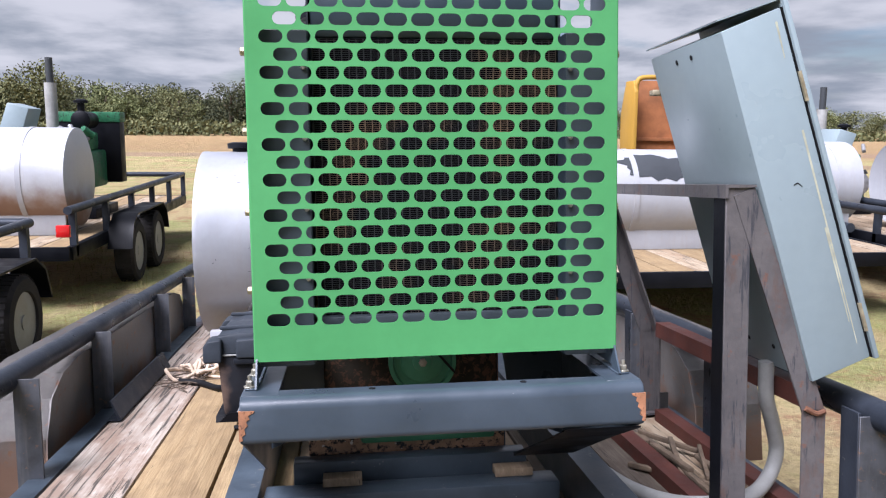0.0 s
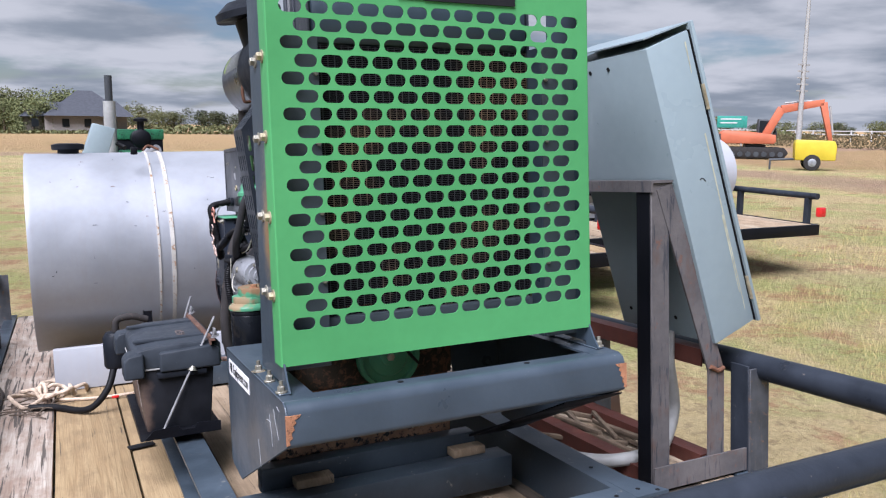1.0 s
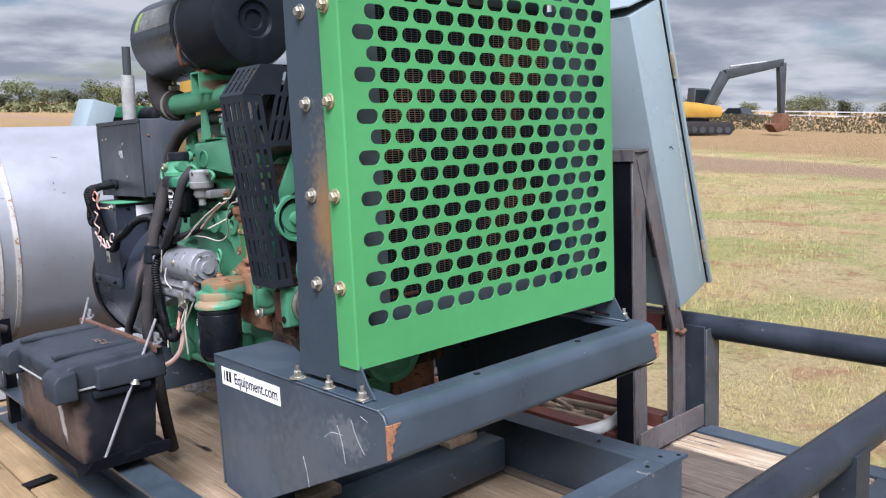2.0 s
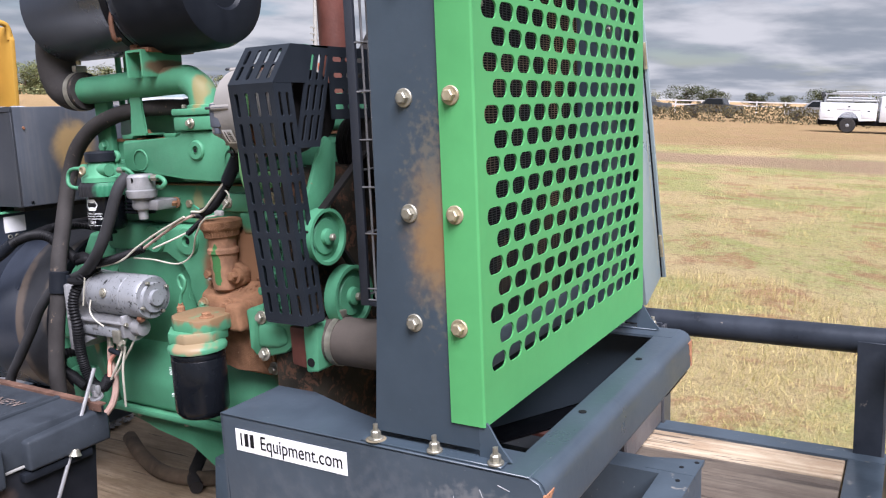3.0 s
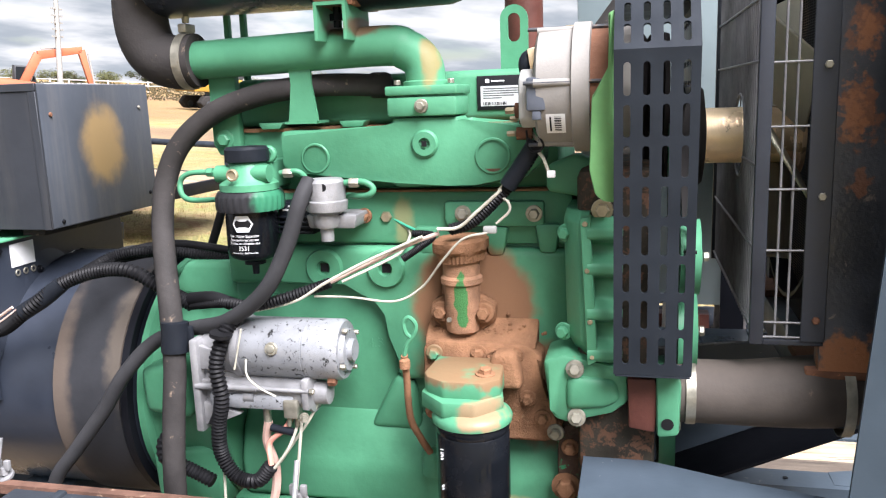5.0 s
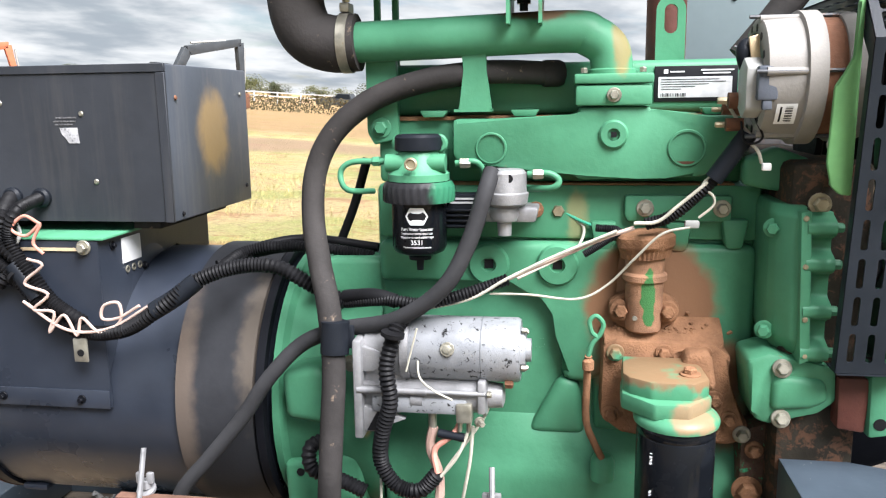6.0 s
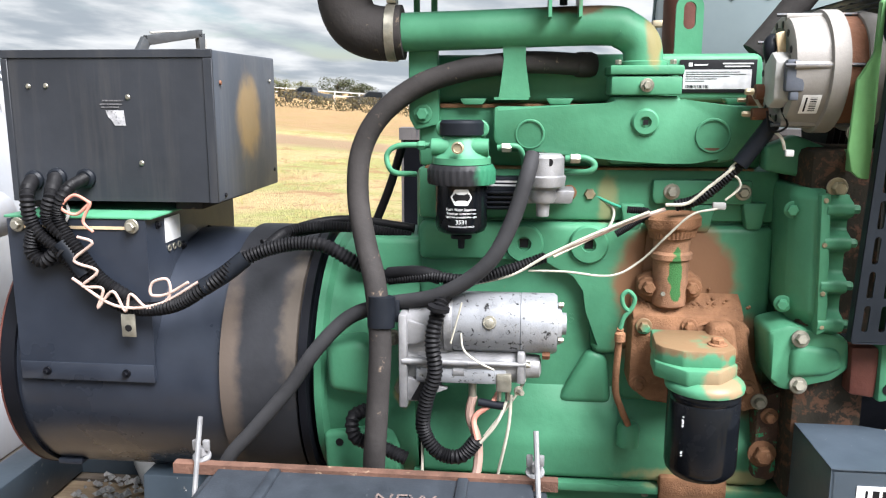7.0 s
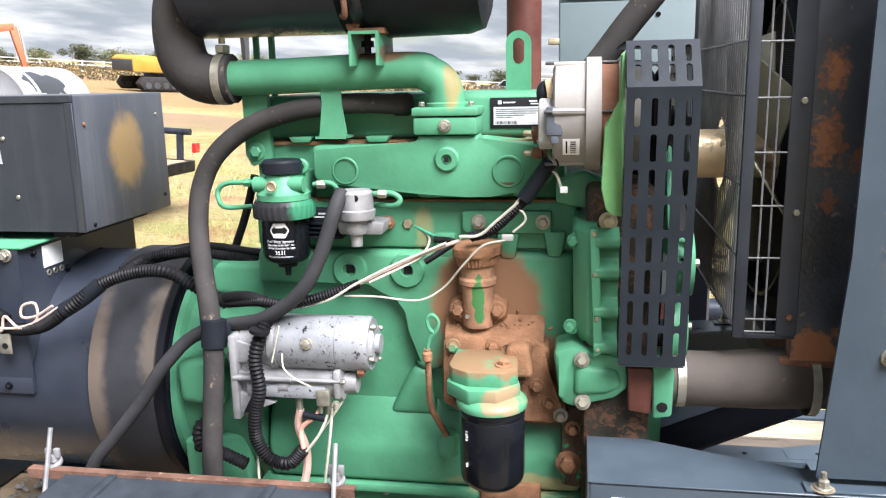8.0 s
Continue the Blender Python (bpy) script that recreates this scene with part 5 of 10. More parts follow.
    for h, r, k in ((0, 0.045, 0), (0, 0.0525, 0), (0.003, 0.0525, 1), (0.021, 0.0525, 1), (0.024, 0.0525, 0), (0.030, 0.049, 0), (0.030, 0.044, 0)):
        rows.append([bm.verts.new((c[0] + (r + 0.0016 * k * (i % 4 < 2)) * math.cos(6.2832 * i / 120), c[1] + (r + 0.0016 * k * (i % 4 < 2)) * math.sin(6.2832 * i / 120), 1.471 + h)) for i in range(120)])
    for a, b in zip(rows, rows[1:]):
        for i in range(120):
            bm.faces.new((a[i], a[(i + 1) % 120], b[(i + 1) % 120], b[i]))
    part("lock_ring", bm, M["ringhalf"], head, "black lock ring half oversprayed green")
    bm = B()
    lathe(bm, (*c, 1.392), (0, 0, 1), [(0, 0.028), (0.004, 0.037), (0.012, 0.041), (0.08, 0.041)], 40)
    can = part("fuel_filter", bm, M["oil_black"], t, "black fuel filter can with white print")
    bm = B()
    lathe(bm, (*c, 1.392), (0, 0, -1), [(0, 0.013), (0.004, 0.017), (0.009, 0.017), (0.011, 0.006), (0.026, 0.005)], 16)
    part("drain", bm, M["plastic"], can)

    def wrapped(name, text, size, z, a0, mat, spread=1.0, r=0.0413):
        cu = bpy.data.curves.new(name, "FONT")
        cu.body, cu.size = text, size
        cu.align_x, cu.align_y = "CENTER", "CENTER"
        tmp = bpy.data.objects.new(name, cu)
        me = bpy.data.meshes.new_from_object(tmp)
        bpy.data.objects.remove(tmp)
        for v in me.vertices:
            a = a0 + v.co.x * spread / r
            v.co = Vector((c[0] - r * math.cos(a), c[1] - r * math.sin(a), z + v.co.y)) - Vector(EB)
        me.materials.clear()
        me.materials.append(M[mat])
        ob = new(name, me)
        ob.parent = can

    a0 = 0.08
    wrapped("print_line", "Fuel / Water Separator", 0.0062, 1.4335, a0, "label_white", 0.85)
    wrapped("print_line", "Separateur carburant / eau", 0.0056, 1.4275, a0, "label_white", 0.8)
    wrapped("print_line", "Separador de combustible / agua", 0.0052, 1.422, a0, "label_white", 0.75)
    wrapped("print_line", "3531", 0.0095, 1.414, a0, "label_white", 1.0)
    wrapped("print_line", "Maximum Heavy Duty Protection", 0.0042, 1.407, a0, "label_white", 0.75)
    bm = B()
    r = 0.0413
    hexa = [(-0.017, 0.0), (-0.010, 0.0125), (0.010, 0.0125), (0.017, 0.0), (0.010, -0.0125), (-0.010, -0.0125)]
    vs = []
    for k in range(6):
        (u0, w0), (u1, w1) = hexa[k], hexa[(k + 1) % 6]
        for q in range(4):
            u, w = u0 + (u1 - u0) * q / 4, w0 + (w1 - w0) * q / 4
            a = a0 + u / r
            vs.append(bm.verts.new((c[0] - r * math.cos(a), c[1] - r * math.sin(a), 1.4525 + w)))
    mid = bm.verts.new((c[0] - r * math.cos(a0), c[1] - r * math.sin(a0), 1.4525))
    for k in range(len(vs)):
        bm.faces.new((vs[k], vs[(k + 1) % len(vs)], mid))
    part("emblem", bm, M["label_white"], can)
    bm = B()
    for k in range(6):
        u0, u1 = -0.0125 + k * 0.0042, -0.0125 + (k + 1) * 0.0042
        q = []
        for u, w in ((u0, -0.0045), (u1, -0.0045), (u1, 0.0045), (u0, 0.0045)):
            a = a0 + u / r
            q.append(bm.verts.new((c[0] - (r + 0.0004) * math.cos(a), c[1] - (r + 0.0004) * math.sin(a), 1.4525 + w)))
        bm.faces.new(q)
    part("emblem_bar", bm, M["ink"], can)
    # fuel lines
    for pts, rr in (([(0.03, 2.783, 1.53), (0.03, 2.832, 1.529), (0.03, 2.851, 1.514), (0.03, 2.842, 1.488), (0.08, 2.813, 1.48)], 0.0045),
                    ([(0.03, 2.677, 1.527), (0.03, 2.647, 1.529), (0.045, 2.636, 1.51), (0.08, 2.636, 1.485)], 0.0045),
                    ([(0.03, 2.572, 1.511), (0.03, 2.542, 1.512), (0.03, 2.527, 1.502), (0.03, 2.537, 1.491), (0.05, 2.575, 1.489)], 0.005)):
        bm = B()
        tube(bm, pts, rr, 10, 6)
        part("fuel_line", bm, M["green_clean"], t)
    for p in ((0.03, 2.672, 1.527), (0.03, 2.566, 1.511)):
        bolt(t, p, (0, -1, 0), 0.0095, 0.015, "zinc", washer=False, name="pipe_nut")
    bolt(t, (0.03, 2.788, 1.53), (0, 1, 0), 0.0095, 0.012, "green_clean", washer=False, name="pipe_nut")
    bm = B()
    for y in (2.705, 2.762):
        ring(bm, (0.055, y, 1.555), (-1, 0, 0), 0.007, 0.014, 0.008, 16)
    box(bm, 0.05, 0.06, 2.70, 2.768, 1.545, 1.560, 0.002)
    part("filter_bracket", bm, M["green_clean"], t)
    # finned black block between the filter and the lift pump
    bm = B()
    box(bm, 0.062, 0.115, 2.640, 2.700, 1.425, 1.478, 0.003)
    for k in range(4):
        box(bm, 0.054, 0.062, 2.642, 2.698, 1.428 + k * 0.008, 1.4315 + k * 0.008, 0.001, 1)
    blockf = part("finned_block", bm, M["plastic"], t, "black finned block with a printed face")
    for k in range(2):
        bm = B()
        box(bm, 0.0612, 0.0618, 2.645, 2.692 - 0.01 * k, 1.4635 + k * 0.006, 1.4665 + k * 0.006)
        part("print_line", bm, M["plate_grey"], blockf)
    # lift pump
    bm = B()
    lathe(bm, (0.03, 2.603, 1.463), (0, 0, 1), [(0, 0.020), (0.006, 0.031), (0.018, 0.033), (0.021, 0.033), (0.023, 0.030), (0.05, 0.030), (0.055, 0.025), (0.055, 0.001)], 26)
    pump = part("lift_pump", bm, M["alu"], t, "cast aluminium fuel lift pump")
    bm = B()
    lathe(bm, (0.03, 2.605, 1.463), (0, 0, -1), [(0, 0.020), (0.012, 0.022), (0.02, 0.018), (0.022, 0.011), (0.042, 0.010)], 18)
    prism(bm, [(2.56, 1.44), (2.635, 1.44), (2.64, 1.462), (2.555, 1.462)], "x", 0.03, 0.10, 0.004)
    part("pump_bowl", bm, M["alu"], pump)
    bm = B()
    lathe(bm, (0.0015, 2.597, 1.507), (-1, 0, 0), [(0, 0.006), (0.0008, 0.006)], 12)
    part("pump_port", bm, M["ink"], pump)
    bolt(t, (0.085, 2.562, 1.452), (-1, 0, 0), 0.010, 0.014, "soil")
    bolt(t, (0.105, 2.528, 1.449), (-1, 0, 0), 0.012, 0.016, "brass", name="sensor")
    # starter motor
    cx, cz = 0.012, 1.252
    bm = B()
    lathe(bm, (cx, 2.742, cz), (0, -1, 0), [(0, 0.030), (0, 0.0465), (0.004, 0.048), (0.105, 0.048), (0.106, 0.0465), (0.107, 0.048), (0.158, 0.048), (0.163, 0.045), (0.163, 0.034), (0.170, 0.032), (0.170, 0.018), (0.178, 0.017), (0.178, 0.001)], 40)
    st = part("starter_motor", bm, M["starter"], t, "silver starter motor with flaking paint")
    for a in (0.5, 2.0, 3.6, 5.2):
        bolt(st, (cx + 0.038 * math.cos(a), 2.579, cz + 0.038 * math.sin(a)), (0, -1, 0), 0.005, 0.008, "zinc", washer=False)
    bolt(st, (cx - 0.0475, 2.683, cz + 0.012), (-1, 0, 0.2), 0.0085, 0.003, "zinc", washer=True)
    bm = B()
    rod(bm, (-0.046, 2.742, cz - 0.02), (-0.046, 2.725, cz + 0.045), 0.0016, seg=6)
    tube(bm, [(-0.036, 2.727, 1.245), (-0.045, 2.722, 1.222), (-0.050, 2.70, 1.205), (-0.048, 2.675, 1.192)], 0.0016, 6, 5)
    part("bond_wire", bm, M["wire_white"], st)
    # drive-end casting: a stepped neck, a flange and ribs
    bm = B()
    lathe(bm, (cx, 2.742, cz), (0, 1, 0), [(0, 0.030), (0, 0.050), (0.012, 0.0505), (0.014, 0.047), (0.03, 0.044), (0.05, 0.034), (0.07, 0.030)], 36)
    prism(bm, [(2.760, 1.292), (2.79, 1.278), (2.822, 1.262), (2.822, 1.12), (2.795, 1.12), (2.775, 1.155), (2.745, 1.155), (2.745, 1.22)], "x", -0.014, 0.07, 0.008, 3)
    part("starter_nose", bm, M["alu"], st)
    bm = B()
    box(bm, -0.034, 0.06, 2.812, 2.826, 1.118, 1.272, 0.004)
    part("nose_flange", bm, M["alu"], st)
    for za, zb, zc in ((1.243, 1.262, 1.222), (1.198, 1.205, 1.186), (1.150, 1.168, 1.128)):
        bm = B()
        prism(bm, [(2.748, za), (2.815, zb), (2.815, zc), (2.80, zc)], "x", -0.026, -0.012, 0.002)
        part("nose_rib", bm, M["alu"], st)
    bm = B()
    prism(bm, [(2.775, 1.160), (2.792, 1.13), (2.808, 1.13), (2.792, 1.16)], "x", -0.0275, -0.0255)
    part("nose_pocket", bm, M["ink"], st)
    # solenoid below the motor
    bm = B()
    lathe(bm, (0.0, 2.80, 1.184), (0, -1, 0), [(0, 0.024), (0.005, 0.027), (0.165, 0.027), (0.166, 0.031), (0.172, 0.031), (0.174, 0.020), (0.195, 0.018), (0.198, 0.010)], 28)
    part("solenoid", bm, M["alu"], st)
    bm = B()
    box(bm, -0.030, 0.02, 2.655, 2.80, 1.160, 1.186, 0.006)
    part("solenoid_case", bm, M["starter"], st)
    bm = B()
    box(bm, -0.034, 0.0, 2.628, 2.64, 1.165, 1.215, 0.003)
    part("end_plate", bm, M["alu"], st)
    bm = B()
    rod(bm, (-0.031, 2.82, 1.196), (-0.031, 2.715, 1.196), 0.0055, seg=10)
    rod(bm, (-0.031, 2.715, 1.196), (-0.031, 2.628, 1.196), 0.0040, seg=10)
    part("through_bolt", bm, M["alu"], st)
    bolt(st, (-0.031, 2.628, 1.196), (0, -1, 0), 0.006, 0.007, "zinc", washer=False)
    bolt(st, (-0.012, 2.603, 1.208), (0, -1, 0), 0.010, 0.012, "rusty", washer=False)
    bm = B()
    rod(bm, (-0.020, 2.74, 1.180), (-0.020, 2.722, 1.180), 0.012, seg=14)
    part("oil_boss", bm, M["alu"], st)
    bm = B()
    rod(bm, (-0.012, 2.71, 1.160), (-0.012, 2.71, 1.130), 0.0065, seg=12)
    part("terminal", bm, M["zinc"], st)
    bm = B()
    box(bm, -0.034, -0.012, 2.648, 2.672, 1.150, 1.180, 0.003)
    part("terminal_block", bm, M["zinc"], st)
    for y in (2.654, 2.667):
        bolt(st, (-0.024, y, 1.150), (0, 0, -1), 0.0045, 0.014, "zinc", washer=False)
    bm = B()
    rod(bm, (-0.02, 2.700, 1.128), (-0.024, 2.660, 1.124), 0.0065, seg=10)
    part("terminal_boot", bm, M["plastic"], st)
    bolt(st, (-0.034, 2.637, 1.155), (-1, -0.5, 0), 0.006, 0.012, "zinc", washer=True)
    # plugs in the block
    for y in (2.633, 2.528):
        bm = B()
        lathe(bm, (0.075, y, 1.368), (-1, 0, 0), [(-0.02, 0.032), (0.0, 0.032), (0.004, 0.029), (0.004, 0.012), (-0.004, 0.011), (-0.004, 0.001)], 26)
        part("block_plug", bm, G, t)
        bm = B()
        box(bm, 0.0775, 0.0785, y - 0.007, y + 0.007, 1.361, 1.375)
        part("plug_recess", bm, M["ink"], t)
    # raised cover plate with two bolts, and casting marks
    bm = B()
    prism(bm, [(2.275, 1.435), (2.425, 1.435), (2.43, 1.445), (2.43, 1.475), (2.275, 1.475)], "x", 0.080, 0.10, 0.005)
    part("cover_plate", bm, G, t)
    for y in (2.40, 2.29):
        bolt(t, (0.080, y, 1.456), (-1, 0, 0), 0.0105, 0.010, "zinc")
    for y, z in ((2.27, 1.415), (2.46, 1.41), (2.35, 1.41)):
        bm = B()
        prism(bm, [(y - 0.02, z + 0.025), (y + 0.02, z + 0.025), (y + 0.012, z - 0.02), (y - 0.012, z - 0.02)], "x", 0.078, 0.1, 0.006)
        part("block_boss", bm, G, t)
    bm = B()
    box(bm, 0.10, 0.13, 2.16, 2.235, 1.485, 1.515, 0.004)
    part("front_pad", bm, G, t)
    words("casting_mark", "7M12", 0.015, facing((0.0995, 2.185, 1.50), (0, -1, 0), (0, 0, 1)), "green", t)
    words("casting_mark", "4.5", 0.024, facing((0.0995, 2.560, 1.235), (0, -1, 0), (0, 0, 1)), "green", t)
    # oil filler: neck, ribbed cap with a hexagonal grip, and its flange with two ears
    fx, fy = 0.056, 2.400
    bm = B()
    lathe(bm, (fx, fy, 1.274), (0, 0, 1), [(0, 0.020), (0.004, 0.0255), (0.020, 0.0275), (0.062, 0.0275), (0.076, 0.0285), (0.080, 0.0325), (0.088, 0.0325), (0.092, 0.028), (0.116, 0.029)], 32)
    part("oil_filler_neck", bm, M["neck"], t, "soil-caked oil filler neck with a green streak")
    bm = B()
    n = 72
    rows = []
    for h, r, k, hexa in ((0, 0.030, 0, 0), (0.002, 0.0350, 0.0007, 0), (0.014, 0.0375, 0.0007, 0), (0.016, 0.0405, 0, 0.4), (0.020, 0.0445, 0, 1), (0.033, 0.0445, 0, 1), (0.038, 0.040, 0, 1), (0.0395, 0.030, 0, 0.5), (0.0395, 0.001, 0, 0)):
        ring_ = []
        for i in range(n):
            a = 6.2832 * i / n + 0.2
            f = r * (1 - 0.085 * hexa * (0.5 - 0.5 * math.cos(6 * a))) + k * (-1) ** i
            ring_.append(bm.verts.new((fx + f * math.cos(a), fy + f * math.sin(a), 1.386 + h - 0.06 * f * math.sin(a))))
        rows.append(ring_)
    for a, b in zip(rows, rows[1:]):
        for i in range(n):
            bm.faces.new((a[i], a[(i + 1) % n], b[(i + 1) % n], b[i]))
    part("oil_filler_cap", bm, M["soil"], t, "ribbed filler cap caked with soil", smooth=35)
    bm = B()
    prism(bm, [(2.350, 1.290), (2.372, 1.276), (2.428, 1.276), (2.450, 1.290), (2.452, 1.318), (2.430, 1.332), (2.370, 1.332), (2.348, 1.318)], "x", 0.057, 0.080, 0.006, 2)
    part("filler_flange", bm, M["soil"], t)
    for y, z, r in ((2.434, 1.306, 0.0125), (2.366, 1.306, 0.0125)):
        bm = B()
        lathe(bm, (0.060, y, z), (-1, 0, 0), [(0, 0.0165), (0.008, 0.0165), (0.010, 0.0150)], 20)
        part("flange_ear", bm, M["soil"], t)
        bolt(t, (0.0505, y, z), (-1, 0, 0.1), r, 0.014, "soil")
    bolt(t, (0.030, 2.415, 1.300), (-1, 0, 0.2), 0.005, 0.006, "zinc", washer=False)
    # crumbs of dried soil on the ledge below the filler
    rnd = random.Random(31)
    bm = B()
    for k in range(150):
        y, z, r = rnd.gauss(2.38, 0.045), 1.266 + abs(rnd.gauss(0, 0.012)), rnd.uniform(0.0012, 0.0036)
        if 2.27 < y < 2.46:
            bmesh.ops.create_icosphere(bm, subdivisions=1, radius=r, matrix=Matrix.Translation((0.079 - (1.292 - z) * 1.2 if z < 1.29 else 0.080, y, z)))
    part("soil_crumbs", bm, M["soil"], t, "crumbs of dried red soil")
    # oil cooler plate, filter head and filter
    bm = B()
    prism(bm, [(2.460, 1.256), (2.440, 1.266), (2.300, 1.264), (2.274, 1.245), (2.284, 1.20), (2.245, 1.140), (2.250, 1.116), (2.275, 1.108), (2.36, 1.112), (2.43, 1.120), (2.462, 1.145)], "x", 0.030, 0.092, 0.008, 2)
    part("oil_cooler_plate", bm, M["soil"], t, "oil cooler cover plate caked with soil")
    bm = B()
    prism(bm, [(0.095, 1.255), (0.036, 1.255), (0.040, 1.266), (0.060, 1.276), (0.083, 1.292), (0.095, 1.292)], "y", 2.285, 2.458, 0.004, 2)
    part("cooler_ledge", bm, M["soil"], t)
    bm = B()
    lathe(bm, (0.031, 2.343, 1.246), (-1, 0, 0), [(0, 0.019), (0.003, 0.019), (0.005, 0.015), (0.003, 0.011), (0.003, 0.001)], 24)
    for v in bm.verts:
        v.co.z = 1.246 + (v.co.z - 1.246) * 0.5
    part("blank_boss", bm, M["soil"], t)
    for y, z in ((2.441, 1.247), (2.371, 1.249), (2.315, 1.249), (2.446, 1.151), (2.297, 1.180), (2.256, 1.128), (2.275, 1.150)):
        bolt(t, (0.029, y, z), (-1, 0, 0), 0.0105, 0.011, "green_soil" if (y, z) == (2.441, 1.247) else "zinc" if y < 2.26 else "soil")
    bm = B()
    prism(bm, [(0.02, 2.432), (-0.055, 2.436), (-0.072, 2.428), (-0.092, 2.400), (-0.092, 2.345), (-0.07, 2.322), (-0.02, 2.325), (0.02, 2.335)], "z", 1.215, 1.246, 0.004, 2)
    prism(bm, [(-0.015, 2.436), (-0.068, 2.438), (-0.110, 2.398), (-0.110, 2.352), (-0.07, 2.318), (-0.015, 2.33)], "z", 1.198, 1.222, 0.004, 2)
    lathe(bm, (-0.068, 2.364, 1.183), (0, 0, 1), [(0, 0.052), (0.002, 0.0565), (0.008, 0.0575), (0.013, 0.055), (0.020, 0.046)], 44)
    part("oil_filter_head", bm, M["green_soil"], t, "green filter head dusted with red soil")
    bm = B()
    prism(bm, [(2.30, 1.205), (2.36, 1.205), (2.345, 1.262), (2.31, 1.262)], "x", -0.01, 0.03, 0.010, 3)
    part("head_web", bm, M["soil"], t)
    bolt(t, (-0.055, 2.346, 1.246), (0, 0, 1), 0.0115, 0.008, "soil")
    bm = B()
    lathe(bm, (-0.068, 2.364, 1.050), (0, 0, 1), [(0, 0.030), (0.002, 0.044), (0.010, 0.0505), (0.018, 0.0525), (0.118, 0.0525), (0.120, 0.0515), (0.122, 0.0525), (0.130, 0.0525), (0.134, 0.05)], 48)
    of = part("oil_filter", bm, M["oil_black"], t, "glossy black oil filter can")
    words("print_mark", "7243", 0.009, facing((-0.1085, 2.3995, 1.146), (0, 0, -1), (0.66, -0.75, 0)), "label_white", of)
    words("print_mark", "61", 0.009, facing((-0.1085, 2.3995, 1.096), (0, 0, -1), (0.66, -0.75, 0)), "label_white", of)
    # dipstick
    bm = B()
    tube(bm, [(0.0, 2.468, 1.278), (0.0, 2.477, 1.286), (0.0, 2.480, 1.302), (0.0, 2.471, 1.310), (0.0, 2.461, 1.299), (0.0, 2.465, 1.283), (0.0, 2.476, 1.268), (0.0, 2.481, 1.250)], 0.0035, 8, 6)
    dp = part("dipstick", bm, M["green_clean"], t)
    bm = B()
    tube(bm, [(0.0, 2.481, 1.250), (0.01, 2.482, 1.212), (0.02, 2.482, 1.143), (0.03, 2.470, 1.105), (0.04, 2.457, 1.075)], 0.0055, 10, 6)
    lathe(bm, (0.0, 2.481, 1.228), (0, 0, 1), [(0, 0.006), (0.002, 0.0085), (0.014, 0.0085), (0.018, 0.005)], 12)
    part("dipstick_tube", bm, M["soil"], dp)
    bm = B()
    lathe(bm, (0.05, 2.455, 1.035), (0, 0, 1), [(0, 0.018), (0.03, 0.019), (0.04, 0.014), (0.042, 0.008)], 16)
    part("dipstick_boss", bm, G, t)
    # front gear cover and water outlet
    bm = B()
    lo = [(0.12, 2.236), (0.012, 2.236), (-0.004, 2.230), (-0.030, 2.214), (-0.036, 2.200), (0.12, 2.200)]
    for z, dy in ((1.268, -0.010), (1.292, 0.0), (1.46, 0.004), (1.474, 0.0)):
        for x, y in lo:
            bm.verts.new((x + (0.012 if z in (1.268, 1.474) else 0), y + dy, z))
    bm.verts.ensure_lookup_table()
    for k in range(3):
        for i in range(6):
            a, b = k * 6 + i, k * 6 + (i + 1) % 6
            bm.faces.new([bm.verts[q] for q in (a, b, b + 6, a + 6)])
    bm.faces.new(bm.verts[:6]), bm.faces.new(bm.verts[18:24])
    bmesh.ops.bevel(bm, geom=bm.edges[:], offset=0.003, segments=2, affect="EDGES", profile=0.5)
    gc = part("gear_cover", bm, M["green_clean"], t)
    bm = B()
    prism(bm, [(2.214, 1.468), (2.200, 1.470), (2.190, 1.268), (2.204, 1.260)], "x", -0.044, 0.12, 0.003)
    part("cover_rim", bm, M["green_clean"], gc)
    # scalloped front half: lobes round each screw
    zs = (1.447, 1.398, 1.335, 1.277)
    edge = []
    for k in range(97):
        z = 1.258 + 0.208 * k / 96
        lobe = max(math.exp(-((z - c) / 0.0135) ** 4) for c in zs)
        edge.append((-0.022 - 0.024 * lobe, z))
    bm = B()
    prism(bm, edge + [(0.12, 1.466), (0.12, 1.258)], "y", 2.168, 2.204, 0.0)
    part("scalloped_front", bm, M["green_clean"], gc, smooth=60)
    for z in zs:
        bolt(gc, (-0.034, 2.168, z), (0, -1, 0), 0.0085, 0.009, "green_clean", washer=False)
    for z in (1.460, 1.396, 1.324, 1.274):
        bm = B()
        lathe(bm, (-0.0442, 2.207 - (1.460 - z) * 0.05, z), (-1, 0, 0), [(0, 0.004), (0.002, 0.003)], 10)
        part("dowel", bm, M["brass"], gc)
    for y, z in ((2.240, 1.296), (2.236, 1.440)):
        bolt(gc, (0.004, y, z), (-1, 0.3, 0), 0.0105, 0.012, "green_clean", washer=True)
    bm = B()
    prism(bm, [(2.268, 1.262), (2.238, 1.272), (2.160, 1.256), (2.150, 1.248), (2.147, 1.205), (2.170, 1.186), (2.235, 1.168), (2.254, 1.175), (2.258, 1.188)], "x", -0.030, 0.06, 0.008, 2)
    part("water_outlet", bm, M["green_clean"], t)
    bm = B()
    prism(bm, [(2.235, 1.235), (2.225, 1.243), (2.165, 1.238), (2.158, 1.208), (2.18, 1.196), (2.235, 1.190)], "x", -0.038, -0.02, 0.010, 3)
    part("outlet_neck", bm, M["green_clean"], t)
